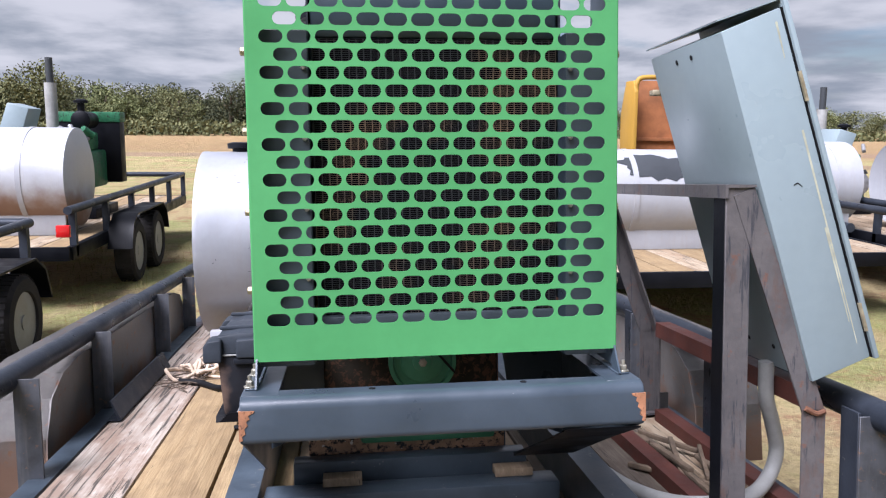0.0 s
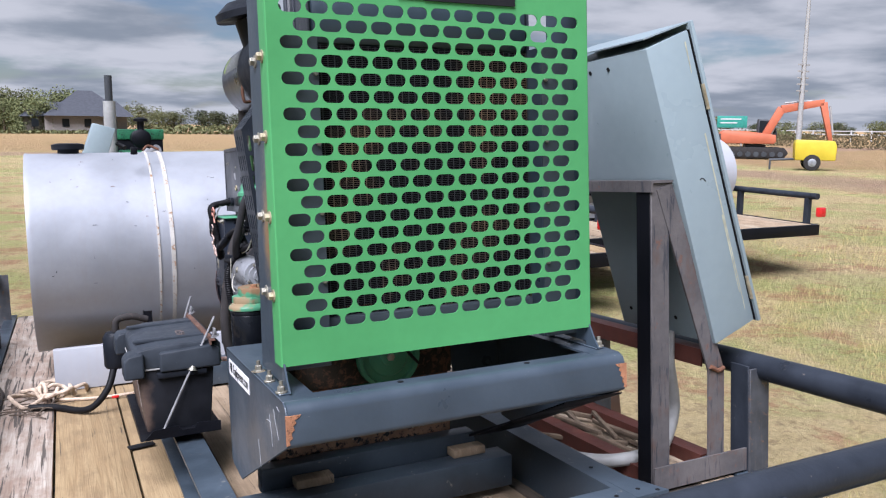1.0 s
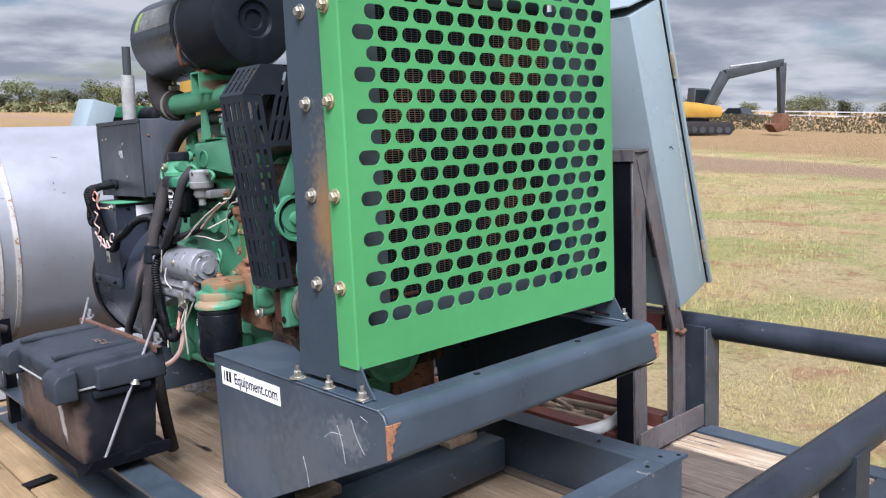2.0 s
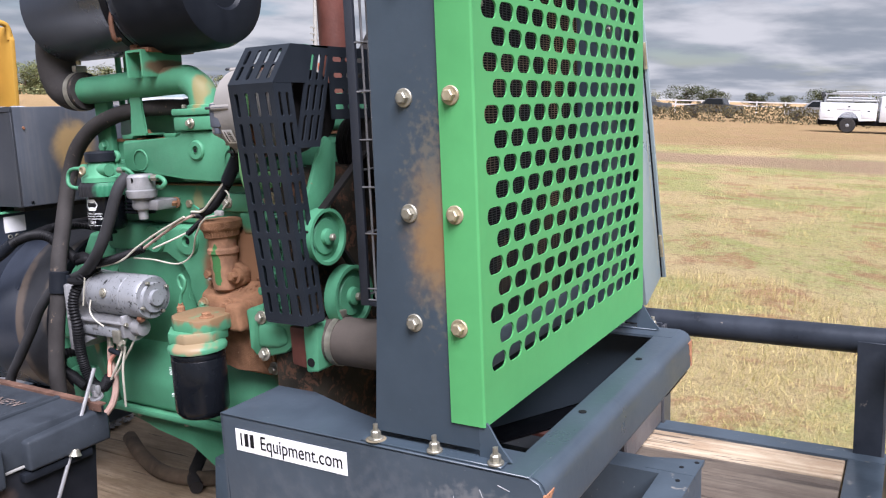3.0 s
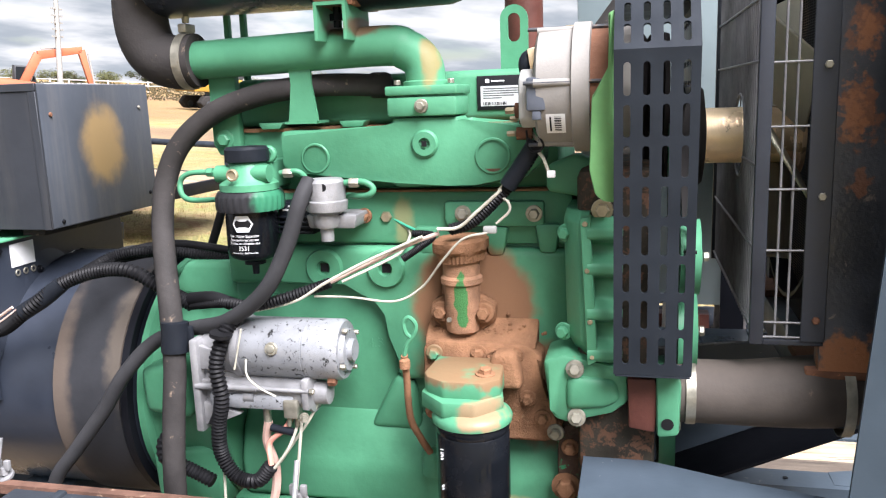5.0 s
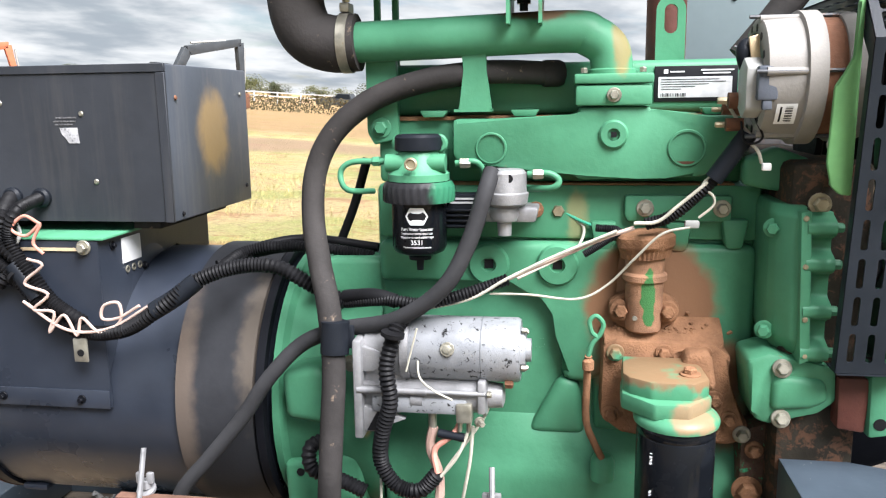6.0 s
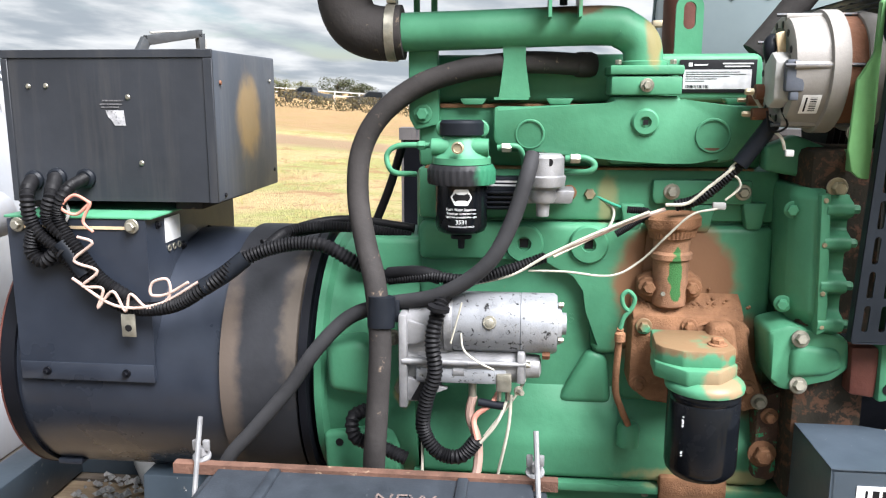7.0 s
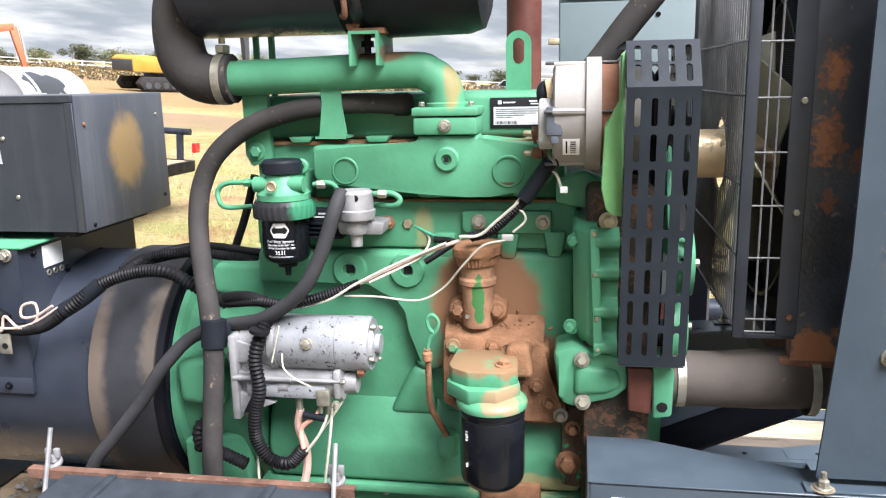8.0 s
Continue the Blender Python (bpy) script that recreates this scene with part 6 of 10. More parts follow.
    for y, z in ((2.222, 1.252), (2.220, 1.180)):
        bolt(t, (-0.033, y, z), (-1, 0, 0.2), 0.0105, 0.010, "zinc")
    # front case behind the belt guard; the shade there is put into its dark colour
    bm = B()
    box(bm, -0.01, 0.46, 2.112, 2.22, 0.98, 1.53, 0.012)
    part("front_case", bm, M["case_shade"], t)
    bm = B()
    prism(bm, [(2.150, 1.243), (2.112, 1.243), (2.108, 1.225), (2.112, 1.165), (2.148, 1.170)], "x", -0.038, 0.05, 0.004)
    part("outlet_spacer", bm, M["brown"], t)
    bm = B()
    prism(bm, [(2.112, 1.25), (2.085, 1.255), (2.078, 1.24), (2.08, 1.165), (2.11, 1.16)], "x", -0.045, 0.05, 0.006)
    flange = part("hose_flange", bm, M["green_clean"], t)
    bm = B()
    lathe(bm, (-0.0452, 2.096, 1.182), (-1, 0, 0), [(0, 0.0085), (0.0008, 0.0085), (0.001, 0.005)], 14)
    part("hole", bm, M["ink"], flange)
    bm = B()
    tube(bm, [(0.01, 2.095, 1.212), (0.01, 2.0, 1.213), (0.01, 1.93, 1.217), (0.03, 1.83, 1.218)], [0.0445, 0.045, 0.047, 0.050, 0.052], 28, 8)
    part("lower_hose", bm, M["hose_grey"], t, "thick grey rubber coolant hose")
    for y, r in ((2.058, 0.0455), (1.858, 0.0515)):
        bm = B()
        lathe(bm, (0.01, y, 1.2125), (0, 1, 0), [(0, r), (0, r + 0.0015), (0.013, r + 0.0015), (0.013, r)], 36, ends=False)
        box(bm, -0.004, 0.02, y - 0.001, y + 0.015, 1.2125 + r, 1.2255 + r, 0.002)
        part("hose_clamp", bm, M["zinc"], t, "stainless worm clamp")
    bm = B()
    prism(bm, [(2.255, 1.13), (2.20, 1.15), (2.17, 1.12), (2.19, 1.03), (2.225, 0.985), (2.255, 0.99)], "x", 0.04, 0.09, 0.008)
    part("front_mount", bm, M["mount"], t)
    bolt(t, (0.04, 2.242, 1.035), (-1, 0, 0), 0.018, 0.016, "soil")
    bolt(t, (0.04, 2.235, 1.10), (-1, 0, 0), 0.011, 0.012, "soil")
    for xa, xb in ((0.0, 0.145), (0.325, 0.475)):
        bm = B()
        prism(bm, [(xa, 0.86), (xb, 0.86), (xb, 1.08), (xb - 0.02, 1.12), (xa + 0.01, 1.12), (xa, 1.10)], "y", 2.180, 2.192, 0.003)
        part("support_plate", bm, M["flaky_dark"], t, "rusty engine support plate")
    for x, z in ((0.023, 1.036), (0.022, 1.004), (0.452, 1.042), (0.452, 1.008)):
        bolt(t, (x, 2.180, z), (0, -1, 0), 0.013, 0.010, "brass")
    bm = B()
    prism(bm, [(2.225, 1.548), (2.180, 1.530), (2.160, 1.509), (2.163, 1.486), (2.205, 1.482), (2.268, 1.493), (2.268, 1.53)], "x", 0.050, 0.085, 0.007, 3)
    part("alternator_bracket", bm, M["green_clean"], t)
    # flywheel housing
    cy, czz = 0.28, 1.112
    bm = B()
    lathe(bm, (cy, 2.985, czz), (0, -1, 0), [(0, 0.10), (0, 0.237), (0.012, 0.237), (0.02, 0.225), (0.10, 0.222), (0.155, 0.245), (0.175, 0.245)], 56)
    part("flywheel_housing", bm, G, t)
    for pts, xa, xb, bv in (([(2.96, 1.20), (2.90, 1.21), (2.87, 1.19), (2.87, 1.11), (2.955, 1.12)], 0.02, 0.10, 0.015),
                            ([(2.975, 1.03), (2.84, 1.05), (2.84, 0.93), (2.97, 0.93)], 0.055, 0.12, 0.01),
                            ([(2.90, 1.37), (2.80, 1.37), (2.80, 1.30), (2.94, 1.31)], 0.10, 0.25, 0.012)):
        bm = B()
        prism(bm, pts, "x", xa, xb, bv, 3)
        part("housing_lug", bm, G, t)
    bolt(t, (0.05, 2.832, 1.125), (-1, 0, 0), 0.016, 0.014, "zinc")
    bolt(t, (0.03, 2.845, 1.215), (-1, 0, 0), 0.011, 0.012, "zinc")
    bm = B()
    lathe(bm, (0.054, 2.945, 1.015), (-1, 0, 0), [(0, 0.007), (0.001, 0.007)], 12)
    part("bolt_hole", bm, M["ink"], t)
    # alternator
    ax, az = 0.034, 1.640
    bm = B()
    lathe(bm, (ax, 2.266, az), (0, -1, 0), [(0.006, 0.02), (0.006, 0.060), (0, 0.062), (0, 0.072), (0.004, 0.0785), (0.048, 0.081), (0.050, 0.087), (0.072, 0.087), (0.073, 0.080)], 56)
    al = part("alternator", bm, M["altern"], t, "grey cast alternator with a rusty core")
    al.location = (-0.020, 0.006, 0.0)
    bm = B()
    lathe(bm, (ax, 2.2, az), (0, -1, 0), [(0, 0.079), (0.032, 0.079)], 56)
    part("stator", bm, M["rusty"], al)
    bm = B()
    lathe(bm, (ax, 2.169, az), (0, -1, 0), [(0, 0.083), (0.01, 0.085), (0.035, 0.080), (0.04, 0.06), (0.04, 0.02)], 56)
    part("front_cover", bm, M["altern"], al)
    for k in range(14):
        a = 6.2832 * k / 14
        bm = B()
        lathe(bm, (ax + 0.067 * math.cos(a), 2.2662, az + 0.067 * math.sin(a)), (0, 1, 0), [(0, 0.0055), (0.0006, 0.005)], 10)
        part("vent_hole", bm, M["ink"], al)
    for a in (0.6, 1.85, 3.05, 4.3, 5.5):
        d = Vector((math.cos(a), 0, math.sin(a)))
        p = Vector((ax, 0, az)) + d * 0.0815
        bm = B()
        rod(bm, p + Vector((0, 2.265, 0)) - d * 0.003, p + Vector((0, 2.2, 0)) - d * 0.003, 0.0055, seg=12)
        part("casting_rib", bm, M["altern"], al)
        bm = B()
        rod(bm, p + Vector((0, 2.278, 0)), p + Vector((0, 2.164, 0)), 0.0026, seg=8)
        part("through_bolt", bm, M["angle_grey"], al)
    bm = B()
    prism(bm, [(-0.031, 1.60), (-0.006, 1.588), (0.019, 1.60), (0.024, 1.65), (-0.006, 1.668), (-0.031, 1.655)], "y", 2.262, 2.287, 0.005)
    part("regulator", bm, M["conduit"], al, "pale grey plastic regulator")
    bm = B()
    box(bm, -0.044, -0.030, 2.25, 2.275, 1.612, 1.655, 0.003)
    box(bm, -0.042, -0.032, 2.256, 2.268, 1.600, 1.613, 0.002)
    part("regulator_plug", bm, M["plug_grey"], al)
    bm = B()
    tube(bm, [(-0.002, 2.272, 1.602), (-0.008, 2.264, 1.580), (-0.006, 2.257, 1.565), (0.0, 2.266, 1.556), (0.006, 2.278, 1.560), (0.01, 2.282, 1.585)], 0.0016, 6, 5)
    part("plug_wire", bm, M["cable"], al)
    bm = B()
    tube(bm, [(0.03, 2.268, 1.685), (0.02, 2.280, 1.682), (0.015, 2.283, 1.667), (0.02, 2.279, 1.655)], [0.008, 0.010, 0.010, 0.008, 0.008], 12, 5)
    part("terminal_boot", bm, M["plastic"], al)
    bm = B()
    prism(bm, [(2.279, 1.693), (2.266, 1.697), (2.262, 1.660), (2.273, 1.655)], "x", 0.004, 0.010, 0.002)
    part("lug", bm, M["hub"], al)
    for p, r in (((0.02, 2.276, 1.612), 0.011), ((0.03, 2.276, 1.580), 0.009), ((0.06, 2.276, 1.600), 0.008)):
        bm = B()
        y = p[1]
        rod(bm, p, (p[0], y + 0.022, p[2]), r, seg=14)
        part("insulator", bm, M["rusty"], al)
        bolt(al, (p[0], y + 0.022, p[2]), (0, 1, 0), r * 0.6, 0.012, "brass", washer=False)

    def wrap(name, y0, y1, a0, a1, r, mat, parent):
        bm = B()
        n = 5
        q = [(ax + r * math.cos(a0 + (a1 - a0) * i / n), az + r * math.sin(a0 + (a1 - a0) * i / n)) for i in range(n + 1)]
        for (xa, za), (xb, zb) in zip(q, q[1:]):
            bm.faces.new([bm.verts.new(v) for v in ((xa, y0, za), (xb, y0, zb), (xb, y1, zb), (xa, y1, za))])
        return part(name, bm, M[mat], parent)

    label = wrap("sticker", 2.225, 2.25, 3.55, 3.93, 0.0818, "label_white", al)
    for k, a in enumerate((3.60, 3.625, 3.66, 3.68, 3.71, 3.75, 3.77, 3.80, 3.84, 3.865)):
        wrap("bar", 2.23, 2.239, a, a + (0.017 if k % 3 else 0.009), 0.0821, "ink", label)
    wrap("bar", 2.243, 2.2455, 3.60, 3.88, 0.0821, "ink", label)
    bm = B()
    lathe(bm, (ax, 2.132, az), (0, -1, 0), [(0, 0.02), (0, 0.066), (0.005, 0.068), (0.010, 0.060), (0.014, 0.066), (0.019, 0.058), (0.023, 0.066), (0.028, 0.058), (0.032, 0.068), (0.038, 0.066), (0.040, 0.02)], 36)
    part("drive_pulley", bm, M["belt"], al, "dark ribbed drive pulley")
    # painted plate that carries the belt guard
    bm = B()
    prism(bm, [(2.1675, 1.732), (2.176, 1.728), (2.173, 1.662), (2.196, 1.628), (2.199, 1.535), (2.192, 1.505), (2.182, 1.496), (2.1675, 1.494)], "x", -0.084, -0.076, 0.003, 2)
    br = part("guard_bracket", bm, M["lime_bracket"], t, "lime-green belt guard bracket")
    bm = B()
    box(bm, -0.075, 0.02, 2.168, 2.173, 1.50, 1.53, 0.001)
    part("bracket_leg", bm, M["lime_bracket"], br)
    bolt(t, (-0.02, 2.185, 1.476), (-1, 0, 0), 0.012, 0.012, "brass")
    bolt(t, (-0.05, 2.180, 1.556), (-1, 0, 0), 0.009, 0.012, "zinc")
    # belt, pulleys and tensioner
    bm = B()
    lathe(bm, (0.20, 2.15, 1.56), (0, -1, 0), [(0, 0.05), (0, 0.066), (0.008, 0.068), (0.012, 0.062), (0.018, 0.068), (0.022, 0.062), (0.028, 0.068), (0.032, 0.062), (0.038, 0.068), (0.044, 0.062), (0.050, 0.068), (0.054, 0.062), (0.060, 0.068), (0.064, 0.078), (0.100, 0.080), (0.108, 0.072), (0.112, 0.043)], 36)
    part("fan_pulley", bm, M["belt"], t, "dark ribbed fan pulley")
    for x, z, r, y in ((-0.018, 1.412, 0.050, 2.084), (0.045, 1.290, 0.058, 2.082), (0.25, 1.06, 0.088, 2.10)):
        bm = B()
        lathe(bm, (x, y, z), (0, -1, 0), [(0, r * 0.9), (0, r * 1.02), (0.006, r), (0.022, r), (0.026, r * 1.02), (0.026, r * 0.90), (0.016, r * 0.86), (0.016, r * 0.66), (0.020, r * 0.62), (0.020, r * 0.3), (0.028, r * 0.28), (0.030, r * 0.2)], 44)
        part("idler_pulley", bm, M["green_clean"], t)
        bolt(t, (x, y - 0.030, z), (0, -1, 0), r * 0.16, 0.007, "zinc", washer=False)
    bm = B()
    prism(bm, [(-0.06, 1.43), (0.02, 1.42), (0.05, 1.52), (0.06, 1.575), (0.03, 1.59), (0.0, 1.55)], "y", 2.088, 2.098, 0.004)
    part("tensioner_arm", bm, M["green_clean"], t)
    for xa, za, xb, zb in ((-0.066, 1.425, 0.19, 1.60), (0.03, 1.385, 0.335, 1.03), (0.315, 1.545, 0.335, 1.08)):
        bm = B()
        n = Vector((za - zb, 0, xb - xa)).normalized() * 0.003
        prism(bm, [(xa + n.x, za + n.z), (xb + n.x, zb + n.z), (xb - n.x, zb - n.z), (xa - n.x, za - n.z)], "y", 2.064, 2.080)
        part("belt", bm, M["belt"], t)
    # upper coolant hose
    bm = B()
    tube(bm, [(0.30, 2.23, 1.68), (0.30, 2.19, 1.73), (0.30, 2.12, 1.82), (0.30, 2.04, 1.90), (0.30, 1.90, 1.94)], 0.025, 18, 6)
    part("upper_hose", bm, M["rubber"], t)
    return t


M["hose_grey"] = painted("grey_brown_rubber", (0.066, 0.055, 0.047), 0.7, mottle=0.3, scale=7, bump=0.15, worn=(0.16, 0.12, 0.09), wear=0.66)
M["plate_grey"] = painted("faded_print", (0.47, 0.47, 0.48), 0.5, mottle=0.12, scale=60)
M["ringhalf"] = painted("black_ring_green_overspray", (0.02, 0.02, 0.022), 0.4, mottle=0.2, scale=15, spots=[((-0.29, 0.18, 0.70), (0.06, 0.030, 0.03), (0.03, 0.17, 0.09), 0.8)])
M["neck"] = painted("caked_soil_and_green", (0.27, 0.145, 0.085), 0.9, mottle=0.3, scale=30, bump=0.5, spots=[((-0.252, -0.104, 0.538), (0.04, 0.0105, 0.036), (0.030, 0.15, 0.045), 0.95, 0.15, 0.5, 45)])
# near-black base paints the shade behind the guard; the flecks are brown wear
M["case_shade"] = painted("shaded_case_brown", (0.028, 0.024, 0.018), 0.75, mottle=0.4, scale=10, bump=0.3, worn=(0.085, 0.045, 0.028), wear=0.52)
M["flaky_dark"] = painted("grimy_rusted_plate", (0.17, 0.085, 0.05), 0.85, mottle=0.4, scale=12, bump=0.5, worn=(0.03, 0.028, 0.027), wear=0.56)
M["mount"] = painted("soil_rust_and_green", (0.085, 0.05, 0.034), 0.9, mottle=0.4, scale=14, bump=0.7, worn=(0.03, 0.22, 0.10), wear=0.56)
build_engine()


def build_belt_guard():
    t = thing("belt_guard", (-0.05, 2.11, 1.26), "black perforated steel belt guard bolted to the engine", "guard")
    K = M["guard"]
    # the front leans out towards its top
    xb, xt, z0, z1, y0, y1 = -0.077, -0.124, 1.263, 1.682, 2.068, 2.168
    lean = Vector((xt - xb, 0, z1 - z0))
    bm = B()
    pierced(bm, (xb, 0, z0), (0, -1, 0), lean, slot_cells(-y1, -y0, 0.0, lean.length, 4, 8, 0.0085, 0.040, 0.004, 0.010), 0.003)
    part("front_sheet", bm, K, t, smooth=0)
    up = Vector((0.050, 0, 0.064))
    bm = B()
    pierced(bm, (xt, 0, z1), (0, -1, 0), up, slot_cells(-y1, -y0, 0.0, up.length, 4, 2, 0.0085, 0.030, 0.004, 0.007), 0.003)
    part("top_sheet", bm, K, t, smooth=0)
    # end face towards the fan: an upright strip, a bend with slanting slots, and an arm over the pulley
    bm = B()
    pierced(bm, (xb, y0, z0), (1, 0, 0), lean, slot_cells(0.0, 0.046, 0.0, lean.length, 2, 8, 0.0085, 0.040, 0.005, 0.010), 0.003)
    part("side_sheet", bm, K, t, smooth=0)
    bm = B()
    pierced(bm, (xt + 0.048, y0 - 0.0006, 1.572), (1, 0, 0), (0.30, 0, 1), slot_cells(0.0, 0.062, 0.0, 0.178, 3, 3, 0.0085, 0.046, 0.004, 0.008), 0.003)
    part("bend_sheet", bm, K, t, smooth=0)
    bm = B()
    prism(bm, [(xt + 0.001, z1), (xt + 0.050, z1 + 0.064), (xt + 0.105, z1 + 0.064), (xt + 0.086, z1), (xt + 0.046, z1)], "y", y0 - 0.0003, y0 + 0.0022)
    part("corner_sheet", bm, K, t)
    bm = B()
    pierced(bm, (xt + 0.150, y0 - 0.001, 1.618), (1, 0, 0), (0, 0, 1), slot_cells(0.0, 0.23, 0.0, 0.128, 6, 4, 0.028, 0.0085, 0.006, 0.008), 0.003)
    part("arm_sheet", bm, K, t, smooth=0)
    bm = B()
    prism(bm, [(xb + 0.004, z0), (xt + 0.004, z1), (xt + 0.06, z1 + 0.06), (xt + 0.06, z1 + 0.02), (xt + 0.022, z1 - 0.02), (xb + 0.022, z0)], "y", y1 - 0.004, y1 - 0.001)
    part("rear_sheet", bm, K, t)
    bm = B()
    box(bm, xb, xb + 0.045, y0 + 0.002, y1 - 0.002, z0 - 0.003, z0 - 0.0005)
    part("bottom_sheet", bm, K, t)
    bm = B()
    pierced(bm, (xt + 0.050, y0, z1 + 0.064), (1, 0, 0), (0, 1, 0), slot_cells(0.0, 0.33, 0.0, 0.1, 7, 3, 0.034, 0.009, 0.008, 0.008), 0.003)
    part("roof_sheet", bm, K, t, smooth=0)


M["guard"] = painted("satin_black_guard", (0.017, 0.021, 0.027), 0.38, mottle=0.2, scale=6, bump=0.08, worn=(0.12, 0.12, 0.12), wear=0.72)
build_belt_guard()


def build_air_cleaner():
    t = thing("air_cleaner", (0.10, 2.6, 1.78), "black round air cleaner canister with a faded sticker", "filter")
    c = (0.105, 1.893)
    bm = B()
    lathe(bm, (c[0], 2.90, c[1]), (0, -1, 0), [(0, 0.06), (0, 0.10), (0.01, 0.117), (0.30, 0.117), (0.305, 0.120), (0.315, 0.120), (0.32, 0.117), (0.33, 0.117)], 48)
    part("canister", bm, M["gen_black"], t)
    bm = B()
    lathe(bm, (c[0], 2.575, c[1]), (0, -1, 0), [(0, 0.124), (0.012, 0.128), (0.022, 0.125), (0.16, 0.122), (0.185, 0.114), (0.193, 0.094), (0.193, 0.048), (0.185, 0.042), (0.185, 0.026), (0.178, 0.022), (0.178, 0.001)], 48)
    part("end_cover", bm, M["plastic"], t)
    bm = B()
    r = 0.1175
    q = []
    for i in range(9):
        a = 2.45 + i * 0.07
        q.append((c[0] + r * math.cos(a), c[1] + r * math.sin(a)))
    for (xa, za), (xb, zb) in zip(q, q[1:]):
        bm.faces.new([bm.verts.new(v) for v in ((xa, 2.63, za), (xb, 2.63, zb), (xb, 2.86, zb), (xa, 2.86, za))])
    st = part("sticker", bm, M["sticker_dark"], t, "faded grey branding sticker")
    bm = B()
    r2 = 0.118
    q = [(c[0] + r2 * math.cos(2.47 + i * 0.07), c[1] + r2 * math.sin(2.47 + i * 0.07)) for i in range(8)]
    for (xa, za), (xb, zb) in zip(q, q[1:]):
        bm.faces.new([bm.verts.new(v) for v in ((xa, 2.835, za), (xb, 2.835, zb), (xb, 2.858, zb), (xa, 2.858, za))])
    part("sticker_patch", bm, M["leafgreen"], st)
    bm = B()
    lathe(bm, (c[0], 2.62, c[1]), (0, -1, 0), [(0, 0.1175), (0, 0.1195), (0.02, 0.1195), (0.02, 0.1175)], 48, ends=False)
    part("band", bm, M["black"], t)
    bm = B()
    rod(bm, (c[0] - 0.06, 2.60, c[1] - 0.105), (c[0] + 0.02, 2.60, c[1] - 0.118), 0.012, seg=10)
    box(bm, 0.035, 0.16, 2.545, 2.60, 1.772, 1.782, 0.002)
    tube(bm, [(0.02, 2.61, 1.80), (0.0, 2.60, 1.80), (-0.005, 2.60, 1.83), (0.0, 2.60, 1.86)], 0.005, 8)
    part("clamp_bracket", bm, M["rusty"], t, "rusty clamp and bracket")
    bm = B()
    rod(bm, (c[0] - 0.055, 2.56, c[1] + 0.07), (c[0] - 0.085, 2.56, c[1] + 0.155), 0.052, 0.048)
    lathe(bm, (c[0] - 0.085, 2.56, c[1] + 0.155), (-0.2, 0, 1), [(0, 0.05), (0.0, 0.10), (0.02, 0.10), (0.05, 0.06), (0.055, 0.001)], 28)
    part("rain_cap", bm, M["plastic"], t, "black mushroom rain cap")
    # outlet neck to the rubber elbow
    bm = B()
    lathe(bm, (0.10, 2.905, 1.893), (0, 0.15, -1), [(0, 0.05), (0.05, 0.046), (0.08, 0.046)], 20)
    part("outlet", bm, M["plastic"], t)


M["sticker_dark"] = painted("faded_grey_sticker", (0.10, 0.105, 0.10), 0.5, mottle=0.3, scale=30, worn=(0.35, 0.36, 0.34), wear=0.60)
M["leafgreen"] = painted("leaf_green_print", (0.17, 0.24, 0.06), 0.5, mottle=0.05, scale=10)
build_air_cleaner()
